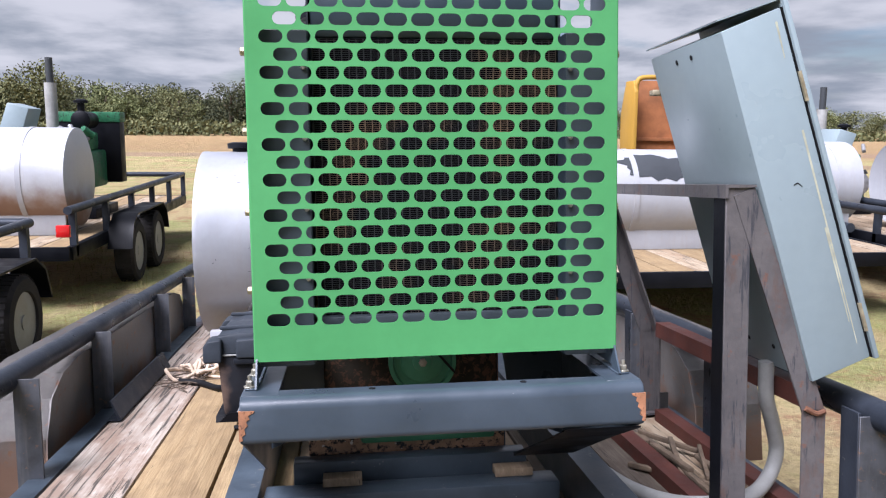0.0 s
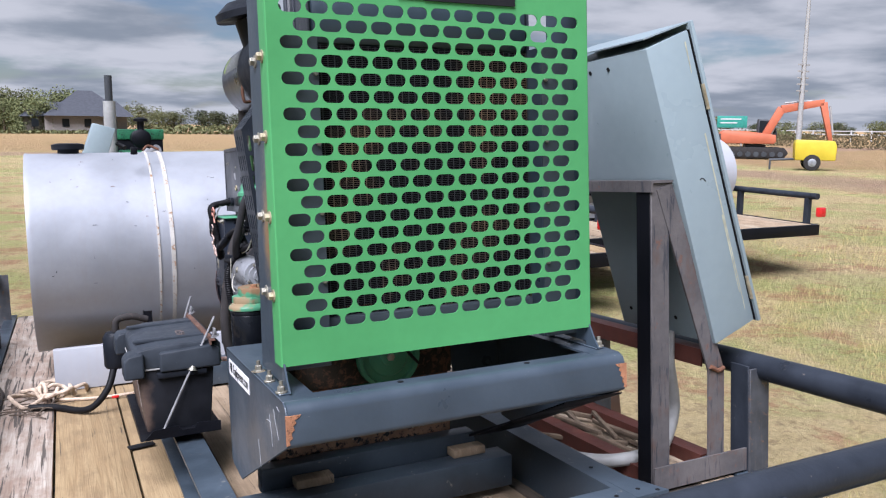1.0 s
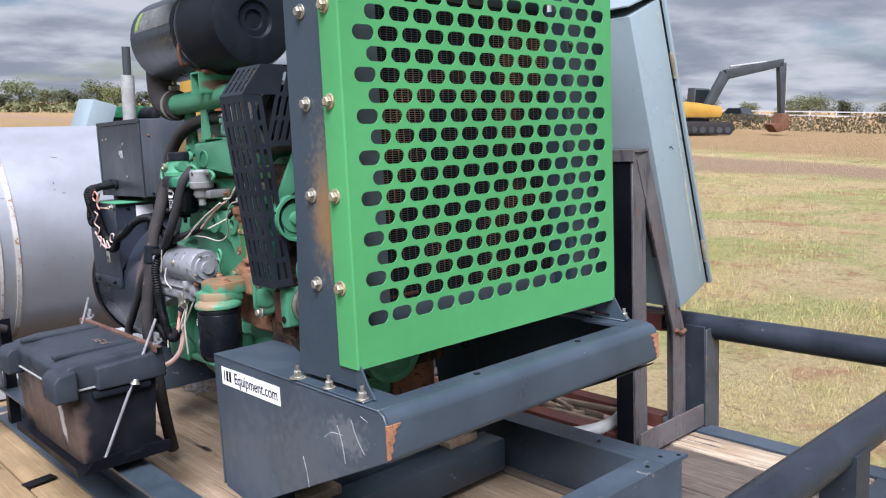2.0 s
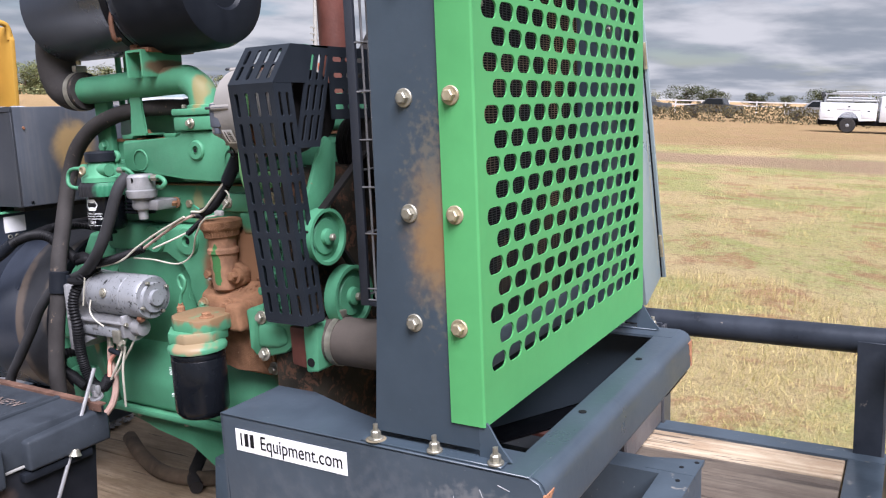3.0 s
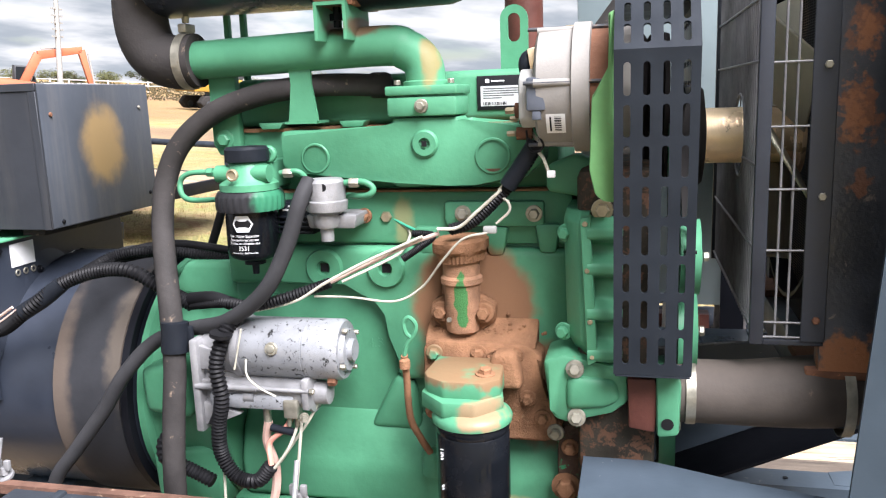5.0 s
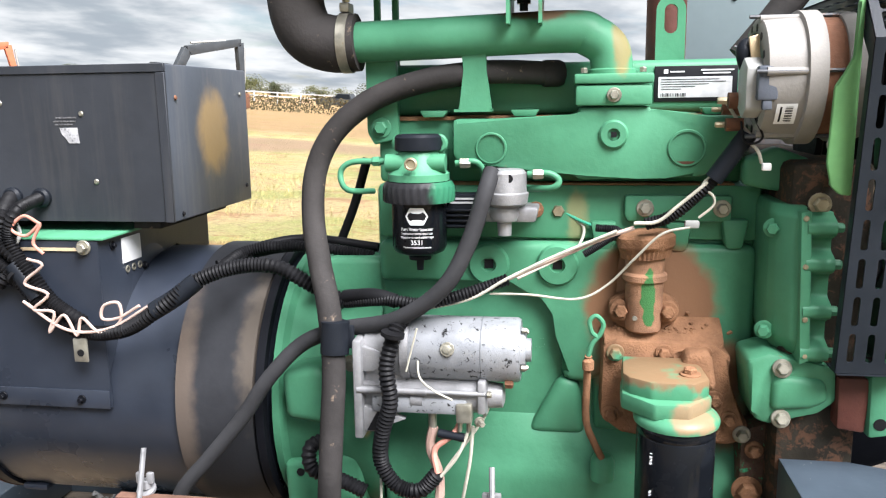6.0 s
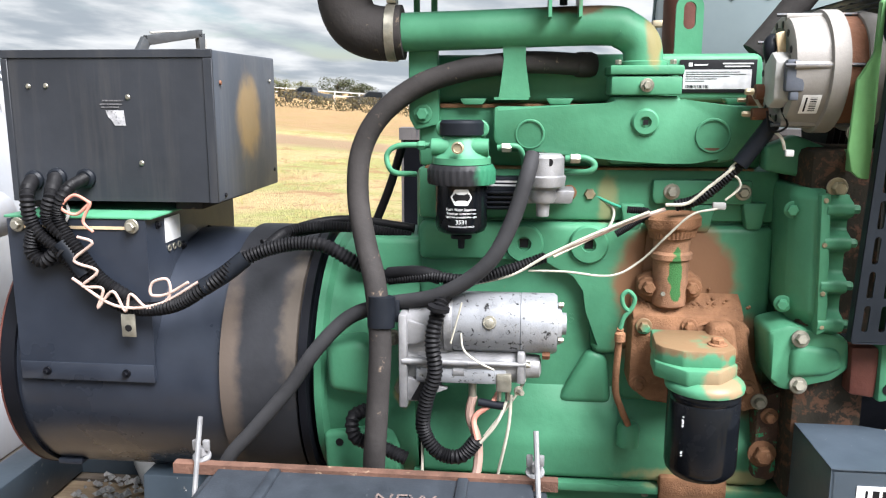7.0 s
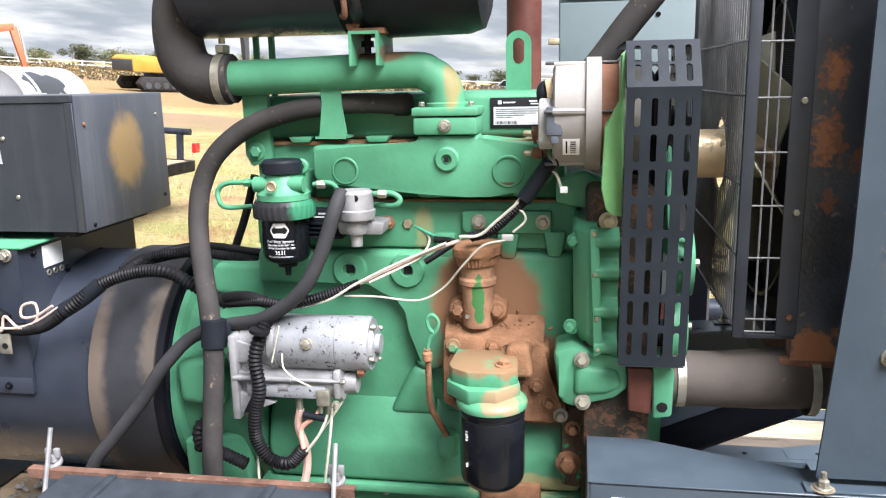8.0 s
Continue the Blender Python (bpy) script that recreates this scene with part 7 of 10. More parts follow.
# ---- generator, control box ----
def build_generator():
    t = thing("generator", (0.28, 3.35, 0.87), "satin black round generator end with scuffed band", "generator")
    c = (0.28, 1.112)
    bm = B()
    lathe(bm, (c[0], 3.545, c[1]), (0, -1, 0), [(0, 0.03), (0, 0.15), (0.008, 0.22), (0.02, 0.236), (0.04, 0.238), (0.545, 0.238)], 72)
    part("body", bm, M["gen_black"], t)
    bm = B()
    lathe(bm, (c[0], 3.552, c[1]), (0, -1, 0), [(0, 0.225), (0.0, 0.243), (0.028, 0.243), (0.028, 0.236)], 72, ends=False)
    part("end_ring", bm, M["black"], t, "black end ring with a red edge")
    bm = B()
    lathe(bm, (c[0], 3.5535, c[1]), (0, -1, 0), [(0, 0.236), (0.0, 0.2442), (0.003, 0.2442), (0.003, 0.236)], 72, ends=False)
    part("red_edge", bm, M["brown"], t)
    bm = B()
    lathe(bm, (c[0], 3.15, c[1]), (0, -1, 0), [(0, 0.237), (0.002, 0.2465), (0.135, 0.2465), (0.137, 0.237)], 72, ends=False)
    part("adapter_band", bm, M["band"], t, "black adapter band scuffed to brown")
    bm = B()
    lathe(bm, (c[0], 3.008, c[1]), (0, -1, 0), [(0, 0.235), (0.0, 0.252), (0.014, 0.252), (0.014, 0.235)], 72, ends=False)
    part("flange_ring", bm, M["black"], t)
    bm = B()
    box(bm, 0.13, 0.18, 3.47, 3.52, 0.908, 0.920, 0.004)
    part("foot", bm, M["gen_black"], t)
    # pedestal that carries the control box
    bm = B()
    prism(bm, [(3.508, 1.12), (3.508, 1.402), (3.262, 1.402), (3.262, 1.12)], "x", 0.036, 0.0395)
    ped = part("pedestal_front", bm, M["gen_black"], t)
    bm = B()
    box(bm, 0.0325, 0.0355, 3.263, 3.507, 1.118, 1.150, 0.001)
    part("pedestal_flange", bm, M["gen_black"], ped)
    for y in (3.458, 3.313):
        bolt(ped, (0.0322, y, 1.134), (-1, 0, 0), 0.006, 0.007, "black")
    bm = B()
    prism(bm, [(0.040, 1.402), (0.040, 1.18), (0.10, 1.268), (0.20, 1.342), (0.28, 1.352), (0.44, 1.30), (0.44, 1.402)], "y", 3.262, 3.266)
    part("pedestal_side", bm, M["gen_black"], t)
    bm = B()
    box(bm, 0.040, 0.44, 3.266, 3.505, 1.385, 1.402)
    part("pedestal_top", bm, M["gen_black"], t)
    bm = B()
    box(bm, 0.034, 0.46, 3.25, 3.512, 1.4035, 1.408, 0.0015)
    part("green_rim", bm, M["green_clean"], t, "green painted rim plate")
    bm = B()
    box(bm, 0.0335, 0.0355, 3.275, 3.50, 1.386, 1.391)
    part("bare_strip", bm, M["hub"], t)
    for p in ((0.034, 3.488, 1.392), (0.034, 3.285, 1.392)):
        bolt(t, p, (-1, 0, 0), 0.010, 0.009, "zinc")
    bm = B()
    box(bm, 0.105, 0.165, 3.2600, 3.2614, 1.352, 1.395)
    part("rating_label", bm, M["label_white"], t, "pale rating label")
    for x, z in ((0.078, 1.388), (0.175, 1.335), (0.30, 1.345), (0.40, 1.32)):
        bolt(t, (x, 3.262, z), (0, -1, 0), 0.006, 0.005, "black", washer=True)
    for k in range(3):
        bm = B()
        ring(bm, (0.118 + k * 0.02, 3.2615, 1.340), (0, -1, 0), 0.004, 0.0065, 0.002, 14)
        part("port", bm, M["zinc"], t)
    bm = B()
    lathe(bm, (0.20, 3.268, 1.30), (0, -1, 0), [(0, 0.075), (0.004, 0.075), (0.006, 0.07)], 40)
    part("access_cover", bm, M["gen_black"], t)
    # drip cap of a pipe behind
    bm = B()
    lathe(bm, (0.35, 3.75, 1.36), (-1, 0, 0), [(0, 0.05), (0.05, 0.05), (0.075, 0.035), (0.085, 0.005)], 24)
    part("breather_dome", bm, M["tank_white"], t)
    return t


M["band"] = painted("black_band_scuffed", (0.022, 0.023, 0.026), 0.45, mottle=0.25, scale=6, bump=0.1, spots=[
    ((-0.22, -0.212, 0.26), (0.14, 0.022, 0.17), (0.13, 0.10, 0.078), 0.6, 1.0, 0.2, 40), ((-0.2, -0.328, 0.36), (0.16, 0.022, 0.10), (0.13, 0.105, 0.08), 0.5, 1.0, 0.35, 40)])
build_generator()


def build_control_box():
    t = thing("control_box", (0.30, 3.34, 1.418), "black sheet-steel generator control box with a tan overspray patch", "control box")
    x0, x1, y0, y1, z0, z1 = 0.100, 0.432, 3.157, 3.533, 1.424, 1.682
    bm = B()
    box(bm, x0 + 0.003, x1, y0, y1, z0, z1, 0.004)
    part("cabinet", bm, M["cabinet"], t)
    # front takes a darker slate than the cabinet: its shaded side is painted in
    bm = B()
    for a in ((y0, y1, z1 - 0.013, z1 + 0.001), (y0, y0 + 0.016, z0, z1 - 0.0135), (y1 - 0.012, y1, z0, z1 - 0.0135)):
        box(bm, x0 - 0.003, x0 + 0.003, a[0], a[1], a[2], a[3], 0.001, 1)
    part("front_frame", bm, M["slate_shaded"], t)
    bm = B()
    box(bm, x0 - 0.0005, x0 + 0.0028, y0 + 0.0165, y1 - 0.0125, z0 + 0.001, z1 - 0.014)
    part("front_panel", bm, M["slate_shaded"], t)
    for y, z in ((3.487, 1.622), (3.455, 1.623), (3.309, 1.604), (3.292, 1.492)):
        bm = B()
        lathe(bm, (x0 - 0.0008, y, z), (-1, 0, 0), [(0, 0.0045), (0.001, 0.0045), (0.0025, 0.003)], 14)
        part("screw", bm, M["zinc"], t)
    for x, z, m in ((0.128, 1.628, "rusty"), (0.395, 1.635, "zinc"), (0.405, 1.455, "black"), (0.128, 1.435, "black")):
        bm = B()
        lathe(bm, (x, y0 - 0.0008, z), (0, -1, 0), [(0, 0.0042), (0.001, 0.0042), (0.0025, 0.003)], 14)
        part("screw", bm, M[m], t)
    bm = B()
    prism(bm, [(3.350, 1.5815), (3.318, 1.5815), (3.316, 1.556), (3.335, 1.556), (3.341, 1.566), (3.346, 1.570)], "x", x0 - 0.0016, x0 - 0.0008)
    part("torn_label", bm, M["torn"], t, "torn grey paper label")
    for a, b, z in ((3.355, 3.318, 1.598), (3.36, 3.32, 1.592), (3.358, 3.326, 1.587)):
        bm = B()
        box(bm, x0 - 0.0016, x0 - 0.0008, b, a, z - 0.0012, z + 0.0012)
        part("label_scrap", bm, M["torn_dark"], t)
    for y, z in ((3.489, 1.461), (3.446, 1.466), (3.393, 1.465)):
        bm = B()
        lathe(bm, (x0 - 0.001, y, z), (-1, 0, 0), [(0, 0.016), (0.008, 0.017), (0.012, 0.013), (0.012, 0.009), (0.002, 0.008)], 20)
        part("grommet", bm, M["plastic"], t)
    for y in (3.20, 3.47):
        bm = B()
        box(bm, 0.13, 0.40, y, y + 0.05, 1.4082, 1.4236, 0.002)
        part("rubber_mount", bm, M["rubber"], t)
    return t


M["torn"] = painted("torn_grey_paper", (0.36, 0.36, 0.37), 0.8, mottle=0.3, scale=60, worn=(0.05, 0.05, 0.055), wear=0.57)
M["torn_dark"] = painted("torn_dark_paper", (0.12, 0.12, 0.125), 0.8, mottle=0.3, scale=60, worn=(0.04, 0.04, 0.045), wear=0.5)
# the cabinet's slate again, darkened for the side turned from the sun
M["slate_shaded"] = painted("shaded_slate_paint", (0.030, 0.033, 0.039), 0.42, mottle=0.14, scale=4, bump=0.08, worn=(0.2, 0.2, 0.2), wear=0.77, streak=0.05)
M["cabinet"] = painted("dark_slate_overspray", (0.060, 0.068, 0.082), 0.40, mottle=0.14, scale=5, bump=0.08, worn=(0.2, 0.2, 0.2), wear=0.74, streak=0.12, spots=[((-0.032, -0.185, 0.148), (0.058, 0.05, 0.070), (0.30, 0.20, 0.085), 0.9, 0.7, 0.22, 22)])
build_control_box()


def build_harness():
    t = thing("wiring_harness", (0.1, 3.0, 1.3), "black corrugated wiring harness with loose white and red wires", "wiring")

    def loom(name, pts, r, mat="cable", ribs=0.10, label=""):
        bm = B()
        tube(bm, pts, r, 10, 8, ribs=ribs, pitch=r * 0.55)
        return part(name, bm, M[mat], t, label)

    def wire(pts, r, mat):
        bm = B()
        tube(bm, pts, r, 8, 7)
        return part("wire", bm, M[mat], t)

    loom("loom", [(0.088, 3.489, 1.461), (0.020, 3.456, 1.446), (0.020, 3.451, 1.393), (0.020, 3.403, 1.346), (0.020, 3.357, 1.299), (0.020, 3.301, 1.258), (0.006, 3.214, 1.263), (-0.008, 3.139, 1.305), (0.015, 3.090, 1.343), (0.025, 3.026, 1.366), (0.030, 2.962, 1.368), (0.035, 2.909, 1.340), (0.030, 2.851, 1.313)], 0.0115)
    loom("loom", [(0.088, 3.446, 1.466), (0.020, 3.413, 1.446), (0.020, 3.422, 1.403), (0.020, 3.383, 1.362), (0.020, 3.341, 1.305), (0.020, 3.288, 1.270)], 0.0115)
    loom("loom", [(0.088, 3.393, 1.465), (0.020, 3.388, 1.451), (0.020, 3.403, 1.403), (0.020, 3.365, 1.336), (0.020, 3.327, 1.292)], 0.010)
    loom("loom", [(0.020, 3.449, 1.388), (0.020, 3.458, 1.350), (0.020, 3.437, 1.332), (0.020, 3.411, 1.353)], 0.012)
    loom("loom", [(0.03, 2.851, 1.313), (0.0, 2.78, 1.326), (-0.01, 2.717, 1.325), (0.0, 2.656, 1.340), (0.015, 2.599, 1.358)], 0.0085)
    loom("loom", [(0.005, 2.745, 1.314), (-0.030, 2.759, 1.289), (-0.050, 2.770, 1.240), (-0.050, 2.766, 1.185), (-0.040, 2.781, 1.135), (-0.030, 2.787, 1.083), (-0.030, 2.764, 1.045), (-0.030, 2.728, 1.039), (-0.030, 2.701, 1.068)], 0.0115)
    loom("loom", [(0.012, 2.406, 1.442), (0.010, 2.370, 1.455), (0.006, 2.324, 1.498), (0.003, 2.291, 1.537), (0.002, 2.273, 1.567)], 0.0085)
    loom("loom", [(0.045, 2.473, 1.431), (0.045, 2.440, 1.427), (0.045, 2.462, 1.409), (0.045, 2.489, 1.391)], 0.0055)
    loom("loom", [(0.02, 2.888, 1.092), (0.0, 2.908, 1.084), (-0.01, 2.902, 1.054), (-0.01, 2.864, 1.041), (-0.01, 2.818, 1.021)], 0.0115)
    loom("loom", [(0.03, 3.055, 1.360), (0.09, 3.037, 1.378), (0.11, 2.985, 1.385), (0.12, 2.909, 1.381), (0.13, 2.828, 1.367)], 0.009)
    loom("cable", [(0.06, 3.055, 1.364), (0.12, 3.013, 1.384), (0.15, 2.941, 1.391), (0.15, 2.825, 1.378)], 0.008, ribs=0.0)
    loom("cable", [(0.06, 3.07, 1.362), (0.13, 3.0, 1.376), (0.16, 2.92, 1.374), (0.16, 2.83, 1.360)], 0.008, ribs=0.0)
    loom("cable", [(0.03, 2.851, 1.322), (0.01, 2.80, 1.330), (0.0, 2.765, 1.325)], 0.011, ribs=0.0)
    loom("tape_wrap", [(-0.008, 3.150, 1.300), (0.005, 3.115, 1.322), (0.016, 3.085, 1.346)], 0.0145, "plastic", 0.0)
    loom("tape_wrap", [(0.020, 3.402, 1.366), (0.020, 3.364, 1.311)], 0.0155, "plastic", 0.0)
    loom("tape_wrap", [(0.002, 2.318, 1.506), (0.002, 2.276, 1.567)], 0.0125, "plastic", 0.0)
    loom("fuel_hose", [(0.013, 2.622, 1.517), (-0.010, 2.630, 1.487), (-0.025, 2.654, 1.413), (-0.032, 2.690, 1.352), (-0.020, 2.761, 1.302), (0.012, 2.848, 1.276), (0.008, 2.913, 1.253), (-0.005, 2.967, 1.199), (-0.010, 3.013, 1.133), (-0.010, 3.074, 1.061), (-0.010, 3.125, 1.000), (-0.010, 3.136, 0.936)], 0.0125, "rubber2", 0.0, "black rubber fuel hose")
    loom("cable", [(0.2, 2.852, 1.522), (0.2, 2.876, 1.446), (0.2, 2.905, 1.375)], 0.008, ribs=0.0)
    wire([(0.088, 3.388, 1.470), (0.05, 3.415, 1.448), (0.03, 3.392, 1.416), (0.02, 3.40, 1.39)], 0.0032, "conduit")
    wire([(0.012, 3.341, 1.433), (0.012, 3.369, 1.446), (0.012, 3.393, 1.425), (0.012, 3.368, 1.414), (0.012, 3.342, 1.433), (0.012, 3.357, 1.403), (0.012, 3.341, 1.385)], 0.0027, "wire_red")
    wire([(0.004, 3.365, 1.378), (0.004, 3.340, 1.368), (0.004, 3.374, 1.338), (0.004, 3.335, 1.321), (0.004, 3.363, 1.295), (0.004, 3.328, 1.291), (0.004, 3.339, 1.258), (0.004, 3.311, 1.287), (0.004, 3.291, 1.254), (0.004, 3.280, 1.283), (0.004, 3.251, 1.260), (0.004, 3.215, 1.278), (0.004, 3.214, 1.309), (0.004, 3.240, 1.304), (0.004, 3.244, 1.283), (0.004, 3.216, 1.285), (0.004, 3.179, 1.306)], 0.0026, "wire_pink")
    wire([(0.004, 3.380, 1.308), (0.004, 3.309, 1.263), (0.004, 3.234, 1.267), (0.004, 3.161, 1.307)], 0.0026, "wire_pink")
    wire([(-0.005, 2.744, 1.310), (-0.003, 2.655, 1.331), (-0.002, 2.600, 1.362), (-0.001, 2.537, 1.394), (0.000, 2.487, 1.416), (0.000, 2.445, 1.434)], 0.0024, "wire_white")
    wire([(0.020, 2.620, 1.348), (0.014, 2.569, 1.373), (0.008, 2.518, 1.397), (0.005, 2.465, 1.422), (0.005, 2.421, 1.438)], 0.0032, "wire_pink")
    wire([(0.010, 2.625, 1.337), (0.013, 2.568, 1.336), (0.018, 2.498, 1.330), (0.020, 2.455, 1.352), (0.002, 2.418, 1.396), (-0.004, 2.384, 1.431), (-0.004, 2.347, 1.441)], 0.0018, "wire_white")
    wire([(0.002, 2.335, 1.453), (0.002, 2.316, 1.471), (0.002, 2.318, 1.485), (0.002, 2.332, 1.497), (0.002, 2.314, 1.519), (0.002, 2.295, 1.545)], 0.0019, "wire_white")
    wire([(0.000, 2.422, 1.445), (0.000, 2.390, 1.448), (0.000, 2.362, 1.471), (-0.000, 2.325, 1.503)], 0.0026, "wire_white")
    wire([(0.095, 2.521, 1.448), (0.090, 2.490, 1.426), (0.070, 2.496, 1.401), (0.060, 2.514, 1.388), (0.030, 2.586, 1.356)], 0.0022, "wire_white")
    wire([(0.095, 2.521, 1.448), (0.090, 2.495, 1.435), (0.080, 2.468, 1.426)], 0.0024, "wire_green")
    wire([(-0.03, 2.701, 1.068), (-0.02, 2.706, 1.101), (-0.02, 2.679, 1.126), (-0.01, 2.666, 1.147)], 0.0045, "wire_red")
    wire([(-0.03, 2.700, 1.058), (-0.03, 2.670, 1.098), (-0.02, 2.653, 1.142), (-0.01, 2.658, 1.156)], 0.0026, "wire_white")
    wire([(-0.02, 2.669, 1.000), (-0.03, 2.652, 1.089), (-0.02, 2.648, 1.142)], 0.0026, "wire_white")
    wire([(-0.025, 2.79, 1.000), (-0.02, 2.790, 1.078), (-0.02, 2.792, 1.117)], 0.0024, "wire_white")
    wire([(-0.02, 2.690, 1.070), (-0.01, 2.635, 1.148), (0.0, 2.622, 1.182)], 0.0024, "wire_white")
    wire([(-0.012, 2.709, 1.135), (-0.012, 2.714, 1.10), (-0.016, 2.700, 1.054), (-0.03, 2.705, 1.00), (-0.06, 2.735, 0.965), (-0.11, 2.79, 0.955), (-0.135, 2.83, 0.955)], 0.0075, "cable_dusty")
    wire([(0.005, 2.272, 1.566), (0.015, 2.287, 1.585), (0.020, 2.304, 1.612)], 0.0024, "wire_white")
    wire([(0.000, 2.278, 1.560), (-0.010, 2.265, 1.546), (-0.010, 2.259, 1.529)], 0.0024, "wire_white")
    bm = B()
    box(bm, -0.005, 0.005, 2.334, 2.354, 1.439, 1.450, 0.003)
    part("connector", bm, M["conduit"], t)
    bm = B()
    box(bm, -0.02, -0.012, 2.248, 2.260, 1.520, 1.530, 0.002)
    part("connector", bm, M["label_white"], t)
    bm = B()
    box(bm, 0.006, 0.010, 3.277, 3.302, 1.208, 1.248, 0.002)
    lug = part("cable_lug", bm, M["zinc"], t)
    bm = B()
    lathe(bm, (0.0060, 3.289, 1.224), (-1, 0, 0), [(0, 0.006), (0.0008, 0.006)], 12)
    part("lug_hole", bm, M["ink"], lug)
    for p, q in (((0.020, 3.398, 1.347), (-0.4, -1, -0.8)), ((0.020, 3.295, 1.258), (0, -1, 0)), ((-0.045, 2.760, 1.29), (0, 0.2, -1))):
        bm = B()
        lathe(bm, p, q, [(0, 0.0175), (0.006, 0.0175)], 14)
        part("cable_tie", bm, M["cable"], t)
    return t


M["rubber2"] = painted("black_rubber_hose", (0.030, 0.030, 0.032), 0.6, mottle=0.3, scale=8, bump=0.1)
M["bar_rust"] = painted("flaking_rust", (0.115, 0.060, 0.042), 0.85, mottle=0.45, scale=14, bump=0.4, worn=(0.24, 0.16, 0.11), wear=0.60)
M["wire_pink"] = painted("dusty_pink_wire", (0.45, 0.33, 0.28), 0.6, mottle=0.2, scale=30)
M["cable_dusty"] = painted("dusty_battery_cable", (0.33, 0.22, 0.18), 0.7, mottle=0.2, scale=20)
M["wire_green"] = painted("green_wire", (0.05, 0.35, 0.22), 0.5, mottle=0.2, scale=30)
build_harness()


def build_battery_box():
    t = thing("battery_box", (-0.25, 2.85, 0.77), "black plastic battery box strapped down with threaded rods", "battery box")
    P = M["plastic"]
    bm = B()
    prism(bm, [(-0.345, 0.775), (-0.155, 0.775), (-0.135, 1.0), (-0.365, 1.0)], "y", 2.615, 3.09, 0.008, 2)
    part("case", bm, M["case_dusty"], t)
    bm = B()
    lid_top = [(-0.372, 0.985), (-0.372, 1.030), (-0.358, 1.046), (-0.30, 1.054), (-0.13, 1.058), (-0.113, 1.046), (-0.113, 0.985)]
    prism(bm, lid_top, "y", 2.612, 3.084, 0.006, 3)
    lid = part("lid", bm, M["lid"], t, "dusty blue-grey plastic lid", smooth=50)
    for ya, yb in ((2.592, 2.690), (3.005, 3.102)):
        # blocky corners that hang over the sides
        for lobe in ([(-0.404, 0.962), (-0.404, 1.018), (-0.390, 1.034), (-0.345, 1.040), (-0.345, 0.962)], [(-0.30, 0.975), (-0.30, 1.036), (-0.14, 1.046), (-0.118, 1.03), (-0.118, 0.975)]):
            bm = B()
            prism(bm, lobe, "y", ya, yb, 0.007, 3)
            part("lid_corner", bm, M["lid"], lid, smooth=50)
    for ya, yb in ((2.705, 2.722), (2.985, 3.002)):
        bm = B()
        box(bm, -0.366, -0.135, ya, yb, 1.050, 1.0625, 0.004)
        part("lid_rib", bm, M["lid"], lid)
    bm = B()
    box(bm, -0.374, -0.111, 2.609, 3.087, 0.982, 0.9865, 0.001)
    part("lid_edge", bm, M["conduit"], lid, "pale worn lid edge")
    words("chalk_mark", "NEW", 0.038, facing((-0.215, 2.79, 1.0585), (0, -1, 0), (1, 0, 0)), "chalk", lid, "faint handwritten mark")
    bm = B()
    box(bm, -0.31, -0.16, 2.598, 2.618, 0.955, 0.973, 0.004)
    part("handle", bm, P, t)
    bm = B()
    prism(bm, [(2.59, 0.77), (3.12, 0.77), (3.12, 0.79), (2.60, 0.79)], "x", -0.37, -0.13)
    prism(bm, [(-0.36, 0.772), (-0.13, 0.772), (-0.13, 0.802), (-0.20, 0.806), (-0.21, 0.79), (-0.25, 0.79), (-0.26, 0.806), (-0.33, 0.80)], "y", 2.585, 2.591)
    part("tray", bm, M["black"], t)
    bm = B()
    angle_iron(bm, (-0.150, 2.577, 1.063), (-0.150, 3.152, 1.063), (1, 0, 0), (0, 0, -1), 0.016, 0.004)
    part("hold_down_bar", bm, M["bar_rust"], t, "rusty hold-down angle bar")
    for y, x1 in ((2.610, -0.305), (3.114, -0.245)):
        bm = B()
        rod(bm, (-0.128, y, 1.130), (x1, y - 0.02 if y < 2.8 else y, 0.79), 0.004, seg=8)
        rod(bm, (-0.129, y, 1.065), (-0.131, y, 1.069), 0.014, seg=14)
        rod(bm, (-0.131, y, 1.070), (-0.1313, y, 1.082), 0.008, seg=6)
        for s in (-1, 1):
            box(bm, -0.135, -0.127, y + s * 0.008 - 0.005, y + s * 0.008 + 0.005, 1.077, 1.094, 0.002)
        part("threaded_rod", bm, M["alu"], t)
    bm = B()
    rod(bm, (-0.206, 2.592, 0.973), (-0.203, 2.592, 0.985), 0.013, 0.006, seg=14)
    part("rod_cap", bm, M["zinc"], t)
    for y in (2.70, 3.0):
        bm = B()
        box(bm, -0.30, -0.20, y, y + 0.04, 0.746, 0.769, 0.003)
        part("stand_leg", bm, M["black"], t)
    return t


M["lid"] = painted("dusty_plastic_lid", (0.030, 0.036, 0.044), 0.48, mottle=0.2, scale=14, bump=0.1, worn=(0.10, 0.11, 0.12), wear=0.66)
M["case_dusty"] = painted("black_plastic_dusty_side", (0.012, 0.013, 0.016), 0.45, mottle=0.15, scale=20, bump=0.08,
                          spots=[((-0.105, -0.02, 0.11), (0.03, 0.26, 0.13), (0.115, 0.078, 0.06), 0.75, 0.8, 0.5, 14), ((-0.105, -0.13, 0.12), (0.03, 0.018, 0.06), (0.45, 0.42, 0.39), 0.75, 0.6, 0.4, 40)])
M["chalk"] = painted("faint_chalk", (0.20, 0.15, 0.13), 0.9, mottle=0.3, scale=60, worn=(0.03, 0.036, 0.044), wear=0.5)
build_battery_box()
